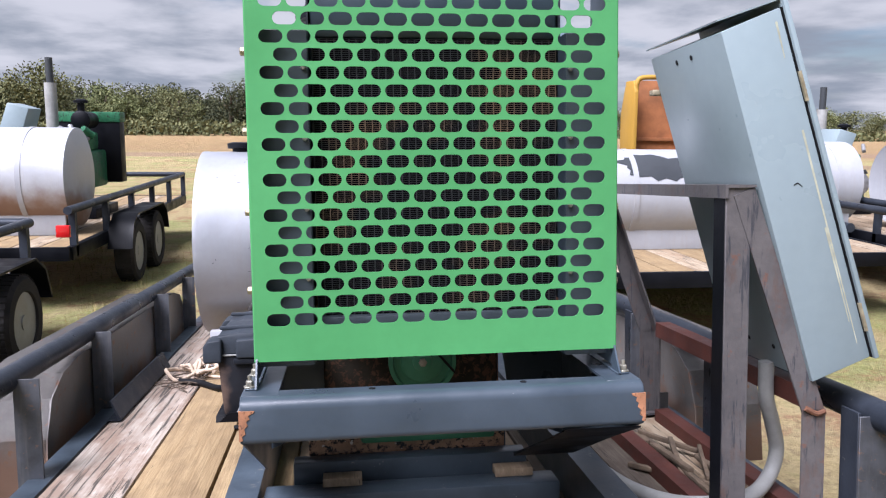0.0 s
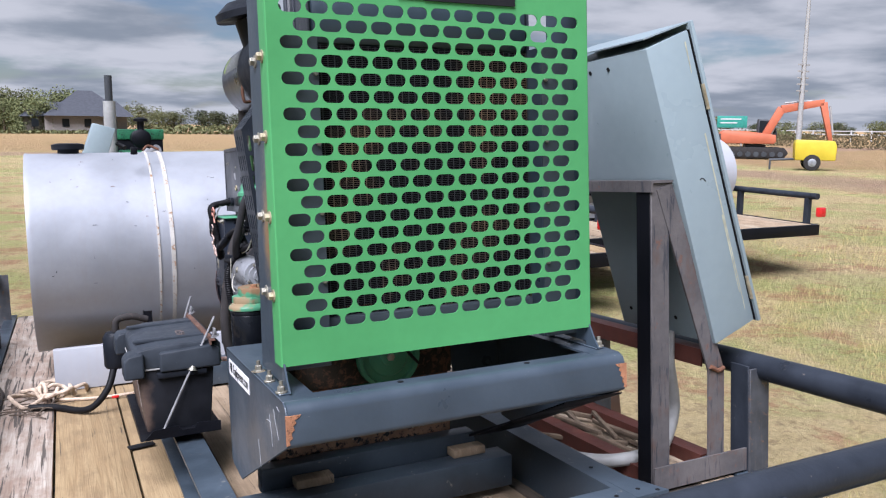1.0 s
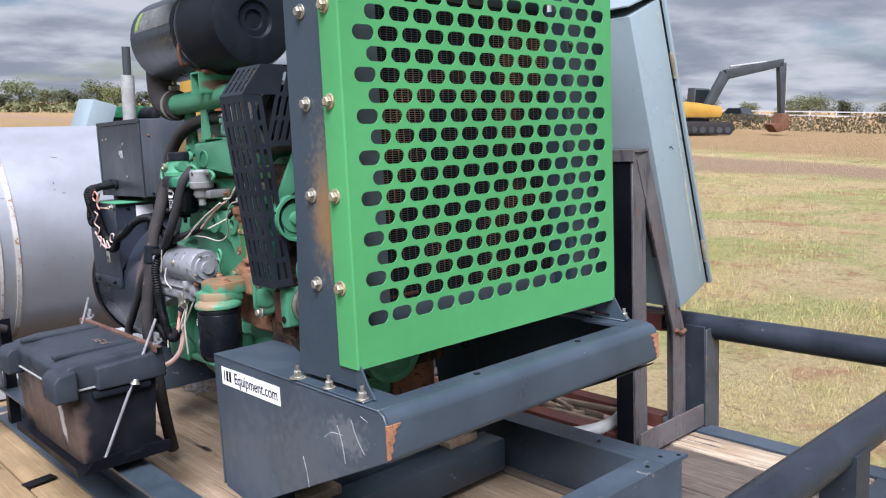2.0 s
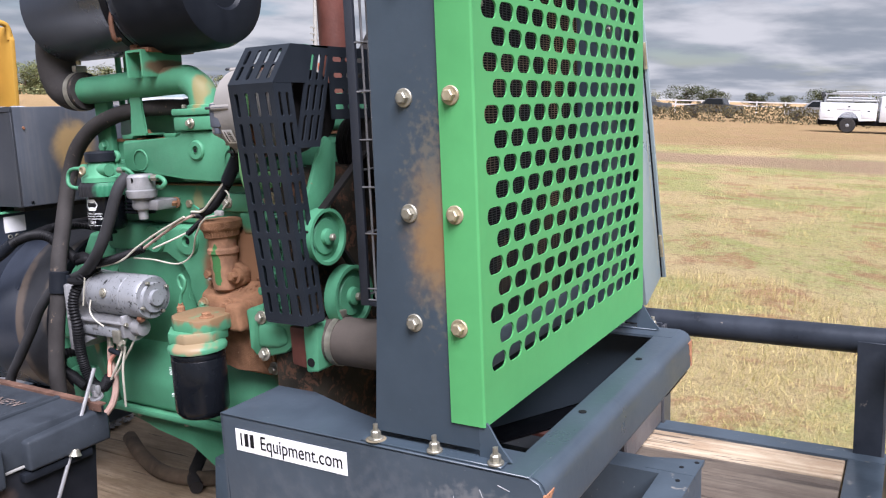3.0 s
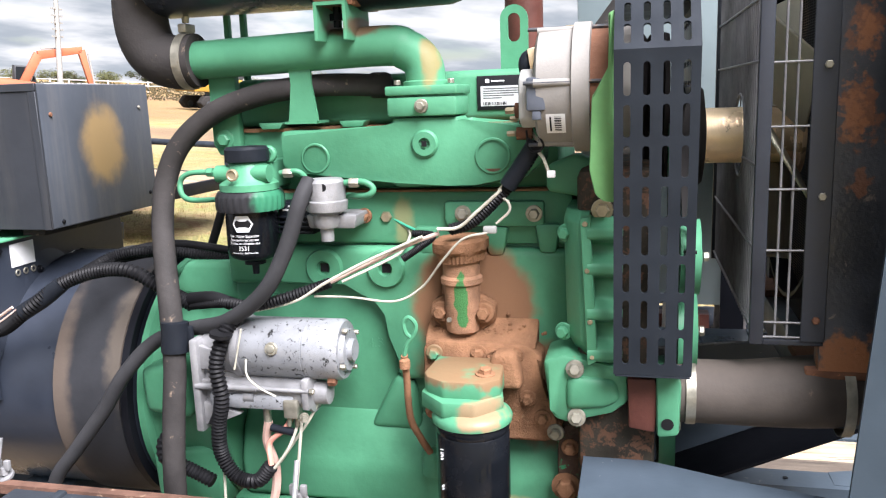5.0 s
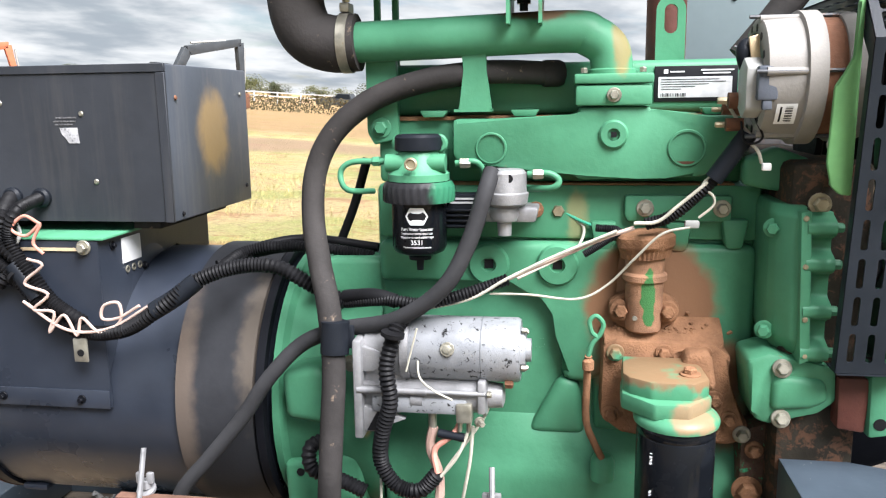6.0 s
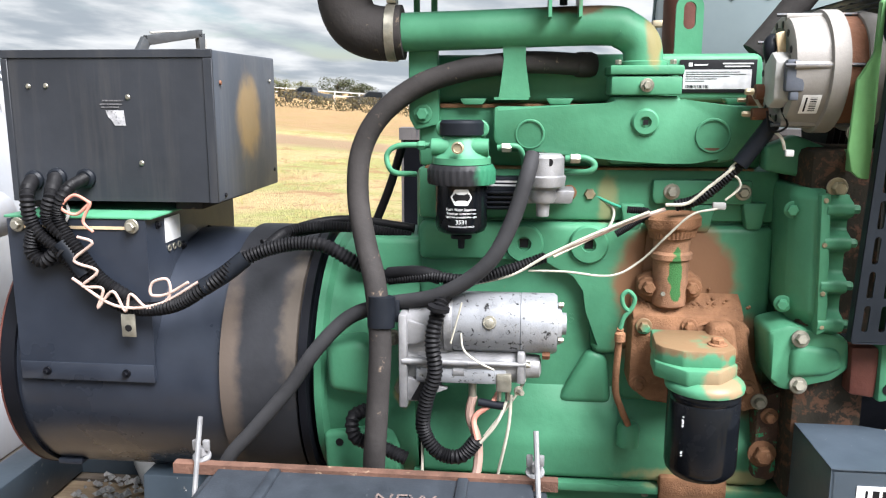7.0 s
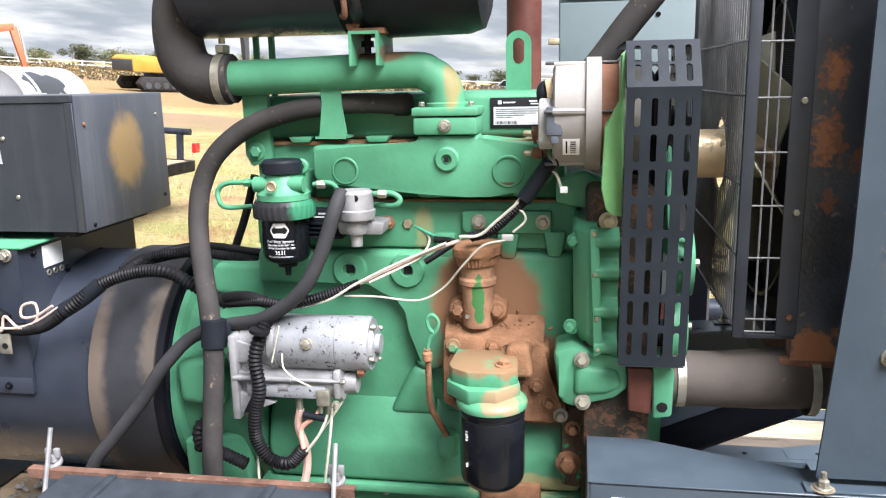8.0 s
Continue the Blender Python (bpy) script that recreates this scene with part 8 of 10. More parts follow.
# ---- breaker box on its stand ----
def build_stand():
    t = thing("box_stand", (1.12, 2.4, 0.6), "rusty angle-iron stand welded to the deck", "stand")
    A = M["angle"]
    for y, s in ((1.862, 1), (2.98, -1)):
        bm = B()
        box(bm, 0.985, 1.050, min(y, y + s * 0.007), max(y, y + s * 0.007), 0.606, 1.512, 0.001, 1)
        post = part("post", bm, A, t)
        # inner leg, coloured much darker than the front plate
        bm = B()
        box(bm, 0.985, 0.992, min(y + s * 0.007, y + s * 0.065), max(y + s * 0.007, y + s * 0.065), 0.606, 1.512)
        part("inner_leg", bm, M["black"], post, "black inner leg")
        bm = B()
        d = Vector((1.245 - 1.03, 0, 0.93 - 1.512)).normalized()
        n = Vector((-d.z, 0, d.x))
        angle_iron(bm, (1.058, y - s * 0.003, 1.512), (1.258, y - s * 0.003, 0.945), -n if n.x > 0 else n, (0, s, 0), 0.058, 0.007)
        part("brace", bm, A, t)
        bm = B()
        angle_iron(bm, (1.262, y - s * 0.003, 0.945), (1.262, y - s * 0.003, 0.606), (-1, 0, 0), (0, s, 0), 0.062, 0.007)
        part("leg", bm, A, t)
        bm = B()
        tube(bm, [(1.205, y - s * 0.005, 0.95), (1.235, y - s * 0.006, 0.935), (1.258, y - s * 0.005, 0.94)], 0.007, 8)
        part("weld", bm, M["rusty"], t)
        bm = B()
        angle_iron(bm, (0.97, y - s * 0.03, 0.612), (1.33, y - s * 0.03, 0.612), (0, s, 0), (0, 0, 1), 0.07, 0.007)
        part("foot_bar", bm, A, t)
    bm = B()
    prism(bm, [(0.98, 1.519), (1.06, 1.519), (1.06, 1.512), (0.987, 1.512), (0.987, 1.486), (0.98, 1.486)], "y", 1.855, 2.985)
    part("top_bar", bm, A, t)
    for x, z, m in ((1.236, 0.985, "brown"), (1.236, 0.645, "brown"), (1.0, 0.645, "brown")):
        bm = B()
        angle_iron(bm, (x, 1.93, z), (x, 2.91, z), (0, 0, -1), (1, 0, 0), 0.055, 0.006)
        part("side_bar", bm, M[m], t, "red-brown primed side bar")


build_stand()


def build_breaker_box():
    t = thing("breaker_box", (1.17, 2.07, 1.02), "blue-grey steel breaker enclosure leaning on the stand", "electrical box")
    # a shallow cabinet: back against the brace, door outwards; lean given by its end profile
    it, ot, ob_, ib = (0.956, 1.885), (1.106, 1.945), (1.372, 1.078), (1.216, 1.019)
    y0, y1 = 1.846, 2.285
    bm = B()
    prism(bm, [it, ot, ob_, ib], "y", y0, y1, 0.004, 2)
    part("cabinet", bm, M["box"], t)
    u = (Vector((ob_[0], 0, ob_[1])) - Vector((ot[0], 0, ot[1]))).normalized()
    n = Vector((-u.z, 0, u.x))
    o = Vector((ot[0], 0, ot[1]))
    e = Vector((ob_[0], 0, ob_[1]))

    def p2(v):
        return (v.x, v.z)
    bm = B()
    prism(bm, [p2(o - u * 0.022 + n * 0.004), p2(o - u * 0.022 + n * 0.016), p2(e + u * 0.004 + n * 0.016), p2(e + u * 0.004 + n * 0.004)], "y", y0 - 0.012, y1 + 0.006, 0.002)
    prism(bm, [p2(o - u * 0.022 + n * 0.006), p2(o - u * 0.018 + n * 0.006), p2(o - u * 0.012 - n * 0.165), p2(o - u * 0.016 - n * 0.165)], "y", y0 - 0.002, y1 + 0.006)
    part("door", bm, M["box"], t)
    bm = B()
    prism(bm, [p2(o + n * 0.0005), p2(o + n * 0.0035), p2(e + n * 0.0035), p2(e + n * 0.0005)], "y", y0 - 0.003, y1)
    part("seal", bm, M["cable"], t)
    for d in (0.16, 0.76):
        a = o + u * d
        bm = B()
        rod(bm, (a.x + n.x * 0.004, y0 - 0.006, a.z + n.z * 0.004), (a.x + n.x * 0.004 + u.x * 0.075, y0 - 0.006, a.z + n.z * 0.004 + u.z * 0.075), 0.006, seg=10)
        part("hinge", bm, M["brass"], t)
    b = Vector((it[0], 0, it[1]))
    w = (Vector((ib[0], 0, ib[1])) - b).normalized()
    m = Vector((w.z, 0, -w.x))
    for d, y in ((0.035, 2.12), (0.035, 2.03), (0.84, 2.13), (0.84, 2.22), (0.84, 2.0)):
        q = b + w * d + m * 0.0003
        bm = B()
        lathe(bm, (q.x, y, q.z), m, [(0, 0.007), (0.001, 0.007)], 12)
        part("mounting_hole", bm, M["ink"], t)
    q = o.lerp(b, 0.45) + u * 0.42
    bm = B()
    tube(bm, [(q.x - 0.01, y0 - 0.0006, q.z), (q.x, y0 - 0.0006, q.z + 0.005), (q.x + 0.012, y0 - 0.0006, q.z - 0.004)], 0.0012, 6, 5)
    part("scratch", bm, M["ink"], t)
    # yellow drip stains down the end by the door
    for off, l0, l1 in ((0.020, 0.03, 0.12), (0.024, 0.30, 0.86), (0.030, 0.55, 0.80)):
        a, c = o - n * off + u * l0, o - n * (off + 0.002) + u * l1
        bm = B()
        s = n * 0.003
        vs = [bm.verts.new((v.x, y0 - 0.0005, v.z)) for v in (a - s, a + s, c + s * 0.4, c - s * 0.4)]
        bm.faces.new(vs)
        part("drip_stain", bm, M["drip"], t, "yellowish drip stain")
    # latch seen from behind
    a = b + w * 0.10
    bm = B()
    box(bm, a.x - 0.02, a.x + 0.02, y1, y1 + 0.03, a.z - 0.008, a.z + 0.008, 0.002)
    part("latch", bm, M["brass"], t)
    return t


M["drip"] = painted("yellowed_drip", (0.36, 0.36, 0.27), 0.5, mottle=0.2, scale=20)
build_breaker_box()


def build_conduit():
    t = thing("conduit", (1.0, 2.2, 0.6), "grey flexible plastic conduit on the deck", "pipe")
    bm = B()
    tube(bm, [(0.76, 2.75, 0.64), (0.79, 2.55, 0.64), (0.82, 2.36, 0.642), (0.86, 2.18, 0.640), (0.93, 2.05, 0.645), (1.03, 1.995, 0.655), (1.15, 2.02, 0.660), (1.235, 2.075, 0.690), (1.262, 2.085, 0.760), (1.235, 2.065, 0.850), (1.205, 2.045, 0.930), (1.200, 2.04, 1.03)], 0.021, 16, 8)
    part("pipe", bm, M["conduit"], t)


build_conduit()


def build_clutter():
    rnd = random.Random(8)
    for k in range(13):
        t = thing("wood_scrap", (0.9 + 0.015 * k, 2.4, 0.604), "short broken stick of dark dead wood on the deck", "wood scrap", "scraps beside the stand")
        bm = B()
        m = Matrix.Translation((1.07 + rnd.uniform(-0.03, 0.12), 2.12 + rnd.uniform(0, 0.65), 0.612 + 0.003 * k)) @ Matrix.Rotation(rnd.uniform(-0.35, 0.6), 4, "Z") @ Matrix.Rotation(rnd.uniform(-0.06, 0.06), 4, "X")
        w = rnd.uniform(0.003, 0.014)
        box(bm, -w, w, -rnd.uniform(0.1, 0.22), rnd.uniform(0.1, 0.22), -0.008, 0.008, 0.003, m=m)
        part("piece", bm, M["stick"], t)
    # rope in loose coils
    t = thing("rope", (-0.68, 4.0, 0.602), "loose coil of pale cotton rope with twigs on the deck", "rope")
    pts = []
    for k in range(46):
        a = k * 0.55
        r = 0.075 + 0.045 * math.sin(k * 0.37) + rnd.uniform(-0.012, 0.012)
        pts.append((-0.66 + r * math.cos(a) + 0.10 * math.sin(k * 0.21), 3.98 + r * 1.25 * math.sin(a), 0.612 + 0.010 * (k % 5) + rnd.uniform(0, 0.008)))
    bm = B()
    tube(bm, pts, 0.0085, 8, 5)
    part("coil", bm, M["rope"], t)
    bm = B()
    tube(bm, [(-0.62, 3.92, 0.612), (-0.50, 3.86, 0.612), (-0.36, 3.84, 0.612), (-0.22, 3.86, 0.612)], 0.007, 8)
    part("end", bm, M["rope"], t)
    for k in range(14):
        tw = thing("twig", (-0.72, 3.9, 0.604), "thin dry twig lying on the deck", "twig", "twigs on the deck")
        bm = B()
        x, y, a = -0.74 + rnd.uniform(-0.1, 0.14), 3.9 + rnd.uniform(-0.25, 0.2), rnd.uniform(0, 3.1)
        L = rnd.uniform(0.06, 0.16)
        tube(bm, [(x - L * math.cos(a), y - L * math.sin(a), 0.61), (x, y, 0.614 + rnd.uniform(0, .01)), (x + L * math.cos(a + 0.3), y + L * math.sin(a + 0.3), 0.61)], 0.003, 5, 3)
        part("stem", bm, M["bark"], tw)
    for x, y, a in ((-0.413, 3.87, 0.1), (-0.336, 3.08, 0.2)):
        t = thing("rubber_strip", (x, y, 0.604), "short black rubber strip lying on the deck", "strip")
        bm = B()
        box(bm, -0.045, 0.045, -0.02, 0.02, 0.0, 0.006, 0.002, m=Matrix.Translation((x, y, 0.603)) @ Matrix.Rotation(a, 4, "Z"))
        part("strip", bm, M["cable"], t)
    t = thing("red_marker", (-0.38, 3.84, 0.604), "small red plastic clip on the deck", "clip")
    bm = B()
    box(bm, -0.395, -0.365, 3.83, 3.85, 0.603, 0.615, 0.003)
    part("body", bm, M["red_lens"], t)
    # gravel that lies in the skid behind the generator
    verts, faces = [], []
    for k in range(170):
        x, y = rnd.uniform(0.36, 0.66), rnd.uniform(3.48, 3.76)
        r = rnd.uniform(0.006, 0.014)
        n = len(verts)
        for dx, dy, dz in ((1, 0, 0), (-1, 0, 0), (0, 1, 0), (0, -1, 0), (0, 0, 0.8), (0, 0, -0.5)):
            verts.append((x + dx * r * rnd.uniform(0.7, 1.3), y + dy * r * rnd.uniform(0.7, 1.3), 0.612 + dz * r))
        faces += [(n, n + 2, n + 4), (n + 2, n + 1, n + 4), (n + 1, n + 3, n + 4), (n + 3, n, n + 4), (n + 2, n, n + 5), (n + 1, n + 2, n + 5), (n + 3, n + 1, n + 5), (n, n + 3, n + 5)]
    me = bpy.data.meshes.new("gravel")
    me.from_pydata(verts, [], faces)
    me.materials.append(M["gravel"])
    ob = new("gravel", me)
    ob.matrix_basis = LEANT
    tagged(ob, "loose grey gravel in the skid under the generator", "gravel", kind="stuff")
    t = thing("conduit_pipe", (0.7, 3.65, 0.6), "pale grey plastic pipe end in the skid", "pipe")
    bm = B()
    tube(bm, [(1.0, 3.88, 0.68), (0.84, 3.76, 0.66), (0.66, 3.62, 0.635), (0.5, 3.5, 0.625)], 0.024, 14, 6)
    part("pipe", bm, M["conduit"], t)
    # drain hose on the deck under the engine
    t = thing("drain_hose", (0.0, 2.5, 0.6), "dusty rubber drain hose lying on the deck planks", "hose")
    bm = B()
    tube(bm, [(0.46, 3.32, 0.625), (0.38, 3.16, 0.622), (0.33, 3.0, 0.622), (0.36, 2.86, 0.622), (0.46, 2.80, 0.622)], 0.022, 12, 8)
    part("pipe", bm, M["stick"], t)
    bm = B()
    tube(bm, [(0.30, 2.84, 0.625), (0.345, 2.90, 0.63), (0.43, 2.95, 0.66), (0.49, 2.96, 0.75), (0.50, 2.92, 0.90)], 0.018, 12, 8)
    part("pipe", bm, M["rubber"], t)


build_clutter()
# ---- other trailers, machines, truck, house, trees ----
def tank_trailer(x0, x1, y0, y1, tank, r, wheels, side=1, engine=None, lamp=True, fuel="tank_white", blot=False, wood=("wood_new", "wood_old"), up=0.0, aside=0.0):
    """A parked trailer with a white tank; level on the ground."""
    c = ((x0 + x1) / 2, (y0 + y1) / 2, 0)
    t = thing("tank_trailer", c, "parked dark utility trailer with plank deck and pipe rails", "trailer", "parked trailers", leant=False)
    n = max(4, round((x1 - x0) / 0.25))
    for k in range(n):
        a, b = x0 + (x1 - x0) * k / n, x0 + (x1 - x0) * (k + 1) / n
        bm = B()
        box(bm, a + 0.006, b - 0.006, y0, y1, 0.56, 0.60)
        part("plank", bm, M[wood[0 if k % 3 else 1]], t)
    bm = B()
    for a in ((x0 - 0.04, x1 + 0.04, y0 - 0.05, y0), (x0 - 0.04, x1 + 0.04, y1, y1 + 0.05), (x0 - 0.06, x0, y0, y1), (x1, x1 + 0.06, y0, y1)):
        box(bm, *a, 0.48, 0.605, 0.004)
    part("frame", bm, M["black"], t)
    for x in (x0 - 0.03, x1 + 0.03):
        bm = B()
        tube(bm, [(x, y0, 0.93), (x, (y0 + y1) / 2, 0.93), (x, y1, 0.93)], 0.038, 12, 1)
        part("side_rail", bm, M["rail"], t)
        k = y0 + 0.1
        while k < y1:
            bm = B()
            box(bm, x - 0.03, x + 0.03, k, k + 0.06, 0.50, 0.91)
            part("rail_post", bm, M["rail"], t)
            k += 1.05
    bm = B()
    tube(bm, [(x0 - 0.03, y1, 0.93), (c[0], y1, 0.93), (x1 + 0.03, y1, 0.93)], 0.038, 12, 1)
    part("end_rail", bm, M["rail"], t)
    for y in wheels:
        for x, s in ((x1 + 0.18, 1), (x0 - 0.18, -1)):
            wheel(t, (x, y, 0.335), s, 0.335)
    if wheels:
        ya, yb = min(wheels) - 0.45, max(wheels) + 0.45
        for xa, xb in ((x1 + 0.06, x1 + 0.31), (x0 - 0.31, x0 - 0.06)):
            bm = B()
            prism(bm, [(ya, 0.42), (ya + 0.10, 0.66), (ya + 0.28, 0.76), (yb - 0.28, 0.76), (yb - 0.10, 0.66), (yb, 0.42), (yb - 0.02, 0.42), (yb - 0.115, 0.645), (yb - 0.285, 0.745), (ya + 0.285, 0.745), (ya + 0.115, 0.645), (ya + 0.02, 0.42)], "x", xa, xb)
            part("fender", bm, M["black"], t)
    if lamp:
        for x in (x0 + 0.1, x1 - 0.05):
            bm = B()
            box(bm, x, x + 0.12, y0 - 0.10, y0 - 0.052, 0.70, 0.81, 0.01)
            part("tail_lamp", bm, M["red_lens"], t, "red tail lamp")
    if tank:
        xa, xb, yt = tank
        k = thing("storage_tank", ((xa + xb) / 2, yt, 0.6), "white cylindrical tank with rusty underside on a trailer", "tank", "tanks on parked trailers", leant=False)
        bm = B()
        lathe(bm, (xa, yt, 0.66 + r), (1, 0, 0), [(0.06, 0.01), (0.045, r * 0.5), (0.02, r * 0.9), (0.0, r), (xb - xa, r), (xb - xa + 0.02, r * 0.9), (xb - xa + 0.04, r * 0.5), (xb - xa + 0.05, 0.01)], 48)
        part("shell", bm, M[fuel], k)
        for x in (xa + 0.2 * (xb - xa), xa + 0.72 * (xb - xa)):
            bm = B()
            lathe(bm, (x, yt, 0.66 + r), (1, 0, 0), [(0, r), (0, r + 0.006), (0.05, r + 0.006), (0.05, r)], 48, ends=False)
            part("strap", bm, M["tank_white"], k)
        bm = B()
        box(bm, xa + 0.05, xb - 0.05, yt - r * 0.7, yt - r * 0.6, 0.602, 0.602 + r * 0.5, 0.004)
        part("cradle", bm, M["tank_white"], k)
        if blot:
            bm = B()
            rr = r + 0.004
            rnd = random.Random(5)
            edge = [1 + rnd.uniform(-0.22, 0.16) for _ in range(30)]
            rings = []
            for step in (0.001, 0.35, 0.7, 1.0):
                ring_v = []
                for i in range(30):
                    q, f = i * math.pi / 15, step * (edge[i] if step > 0.5 else 1)
                    h = 0.72 + 0.34 * f * math.sin(q) - 0.10 * f * math.cos(q)
                    ring_v.append(bm.verts.new((xa + (xb - xa) * (0.38 + 0.27 * f * math.cos(q)), yt - rr * math.cos(h), 0.66 + r + rr * math.sin(h))))
                rings.append(ring_v)
            for p, q in zip(rings, rings[1:]):
                for i in range(30):
                    bm.faces.new((p[i], p[(i + 1) % 30], q[(i + 1) % 30], q[i]))
            part("painted_out_patch", bm, M["machine_grey"], k, "dark painted-out patch")
    if engine:
        ex, ey = engine
        g = thing("distant_generator", (ex, ey, 0.6), "green diesel generator with a tall exhaust on a parked trailer", "generator", "generators on parked trailers", leant=False)
        bm = B()
        box(bm, ex - 0.22, ex + 0.22, ey - 0.45, ey + 0.35, 0.72, 1.16, 0.03)
        part("block", bm, M["far_green"], g)
        for q in range(14):
            bm = B()
            rnd = random.Random(q + int(ex * 10))
            px, pz = ex + rnd.uniform(-0.24, 0.24), rnd.uniform(0.85, 1.45)
            rod(bm, (px, ey - 0.50, pz), (px + rnd.uniform(-0.1, 0.1), ey - 0.40, pz + rnd.uniform(-0.1, 0.1)), rnd.uniform(0.02, 0.06), seg=10)
            part("fitting", bm, M[rnd.choice(("rubber2", "far_green", "alu"))], g)
        bm = B()
        box(bm, ex - 0.16, ex + 0.16, ey - 0.40, ey + 0.25, 1.16, 1.38, 0.03)
        part("head", bm, M["far_green"], g)
        bm = B()
        box(bm, ex - 0.38, ex + 0.38, ey + 0.40, ey + 0.62, 0.75, 1.62, 0.01)
        part("radiator", bm, M["black"], g)
        bm = B()
        box(bm, ex - 0.39, ex + 0.39, ey + 0.385, ey + 0.635, 1.50, 1.625, 0.01)
        part("radiator_top", bm, M["far_green"], g)
        bm = B()
        rod(bm, (ex - 0.25, ey - 0.1, 1.30), (ex - 0.25, ey - 0.1, 1.95), 0.068)
        part("muffler", bm, M["conduit"], g)
        bm = B()
        rod(bm, (ex - 0.25, ey - 0.1, 1.94), (ex - 0.25, ey - 0.1, 2.24), 0.042)
        part("exhaust_pipe", bm, M["machine_grey"], g)
        bm = B()
        lathe(bm, (ex + 0.08, ey + 0.25, 1.52), (0, -1, 0), [(0, 0.10), (0.4, 0.11), (0.42, 0.08)], 20)
        part("air_cleaner", bm, M["black"], g)
        bm = B()
        rod(bm, (ex + 0.08, ey - 0.1, 1.60), (ex + 0.08, ey - 0.1, 1.72), 0.04)
        lathe(bm, (ex + 0.08, ey - 0.1, 1.72), (0, 0, 1), [(0, 0.08), (0.03, 0.08), (0.05, 0.03)], 16)
        part("rain_cap", bm, M["black"], g)
        bm = B()
        prism(bm, [(ex + aside - 0.70, 1.02), (ex + aside - 0.44, 1.02), (ex + aside - 0.24, 1.64), (ex + aside - 0.46, 1.70)], "y", ey - 0.85, ey - 0.45, 0.01)
        part("panel_box", bm, M["box"], g)
        bm = B()
        lathe(bm, (ex + 0.05, ey - 0.52, 1.0), (0, -1, 0), [(0, 0.14), (0.03, 0.15), (0.05, 0.09), (0.05, 0.05)], 24)
        part("pulley", bm, M["alu"], g)
        bm = B()
        box(bm, ex - 0.30, ex + 0.30, ey - 0.50, ey + 0.45, 0.606, 0.72, 0.01)
        part("base", bm, M["black"], g)
        for ob in g.children:
            if ob.name.split(".")[0] != "base":
                ob.location.z += up


M["far_green"] = painted("dark_green_paint", (0.018, 0.12, 0.055), 0.5, mottle=0.35, scale=9, bump=0.2, worn=(0.01, 0.012, 0.012), wear=0.55)
tank_trailer(-4.35, -2.42, 7.6, 13.0, (-4.2, -2.62, 8.75), 0.50, (9.1, 10.05), engine=(-3.08, 10.3), fuel="tank_rust", up=0.22)
tank_trailer(-4.35, -2.42, 1.2, 6.7, None, 0, (4.9, 5.85))
tank_trailer(2.05, 4.0, 5.93, 10.2, (2.32, 3.80, 7.33), 0.42, (9.0, 9.85), engine=(2.67, 9.3), blot=True, lamp=False, aside=-0.42)
tank_trailer(4.15, 5.15, 6.7, 10.8, (4.55, 5.60, 8.5), 0.45, (8.9, 9.75), wood=("wood_mud", "wood_old"))
tank_trailer(5.72, 7.42, 6.72, 11.0, (6.12, 7.25, 8.25), 0.46, (9.0, 9.85), engine=(6.6, 10.2), blot=True, wood=("wood_mud", "wood_old"))
# the set parked ahead of this trailer
tank_trailer(-0.45, 1.5, 9.3, 13.6, None, 0, (11.2, 12.1), engine=(0.26, 10.4), lamp=True)


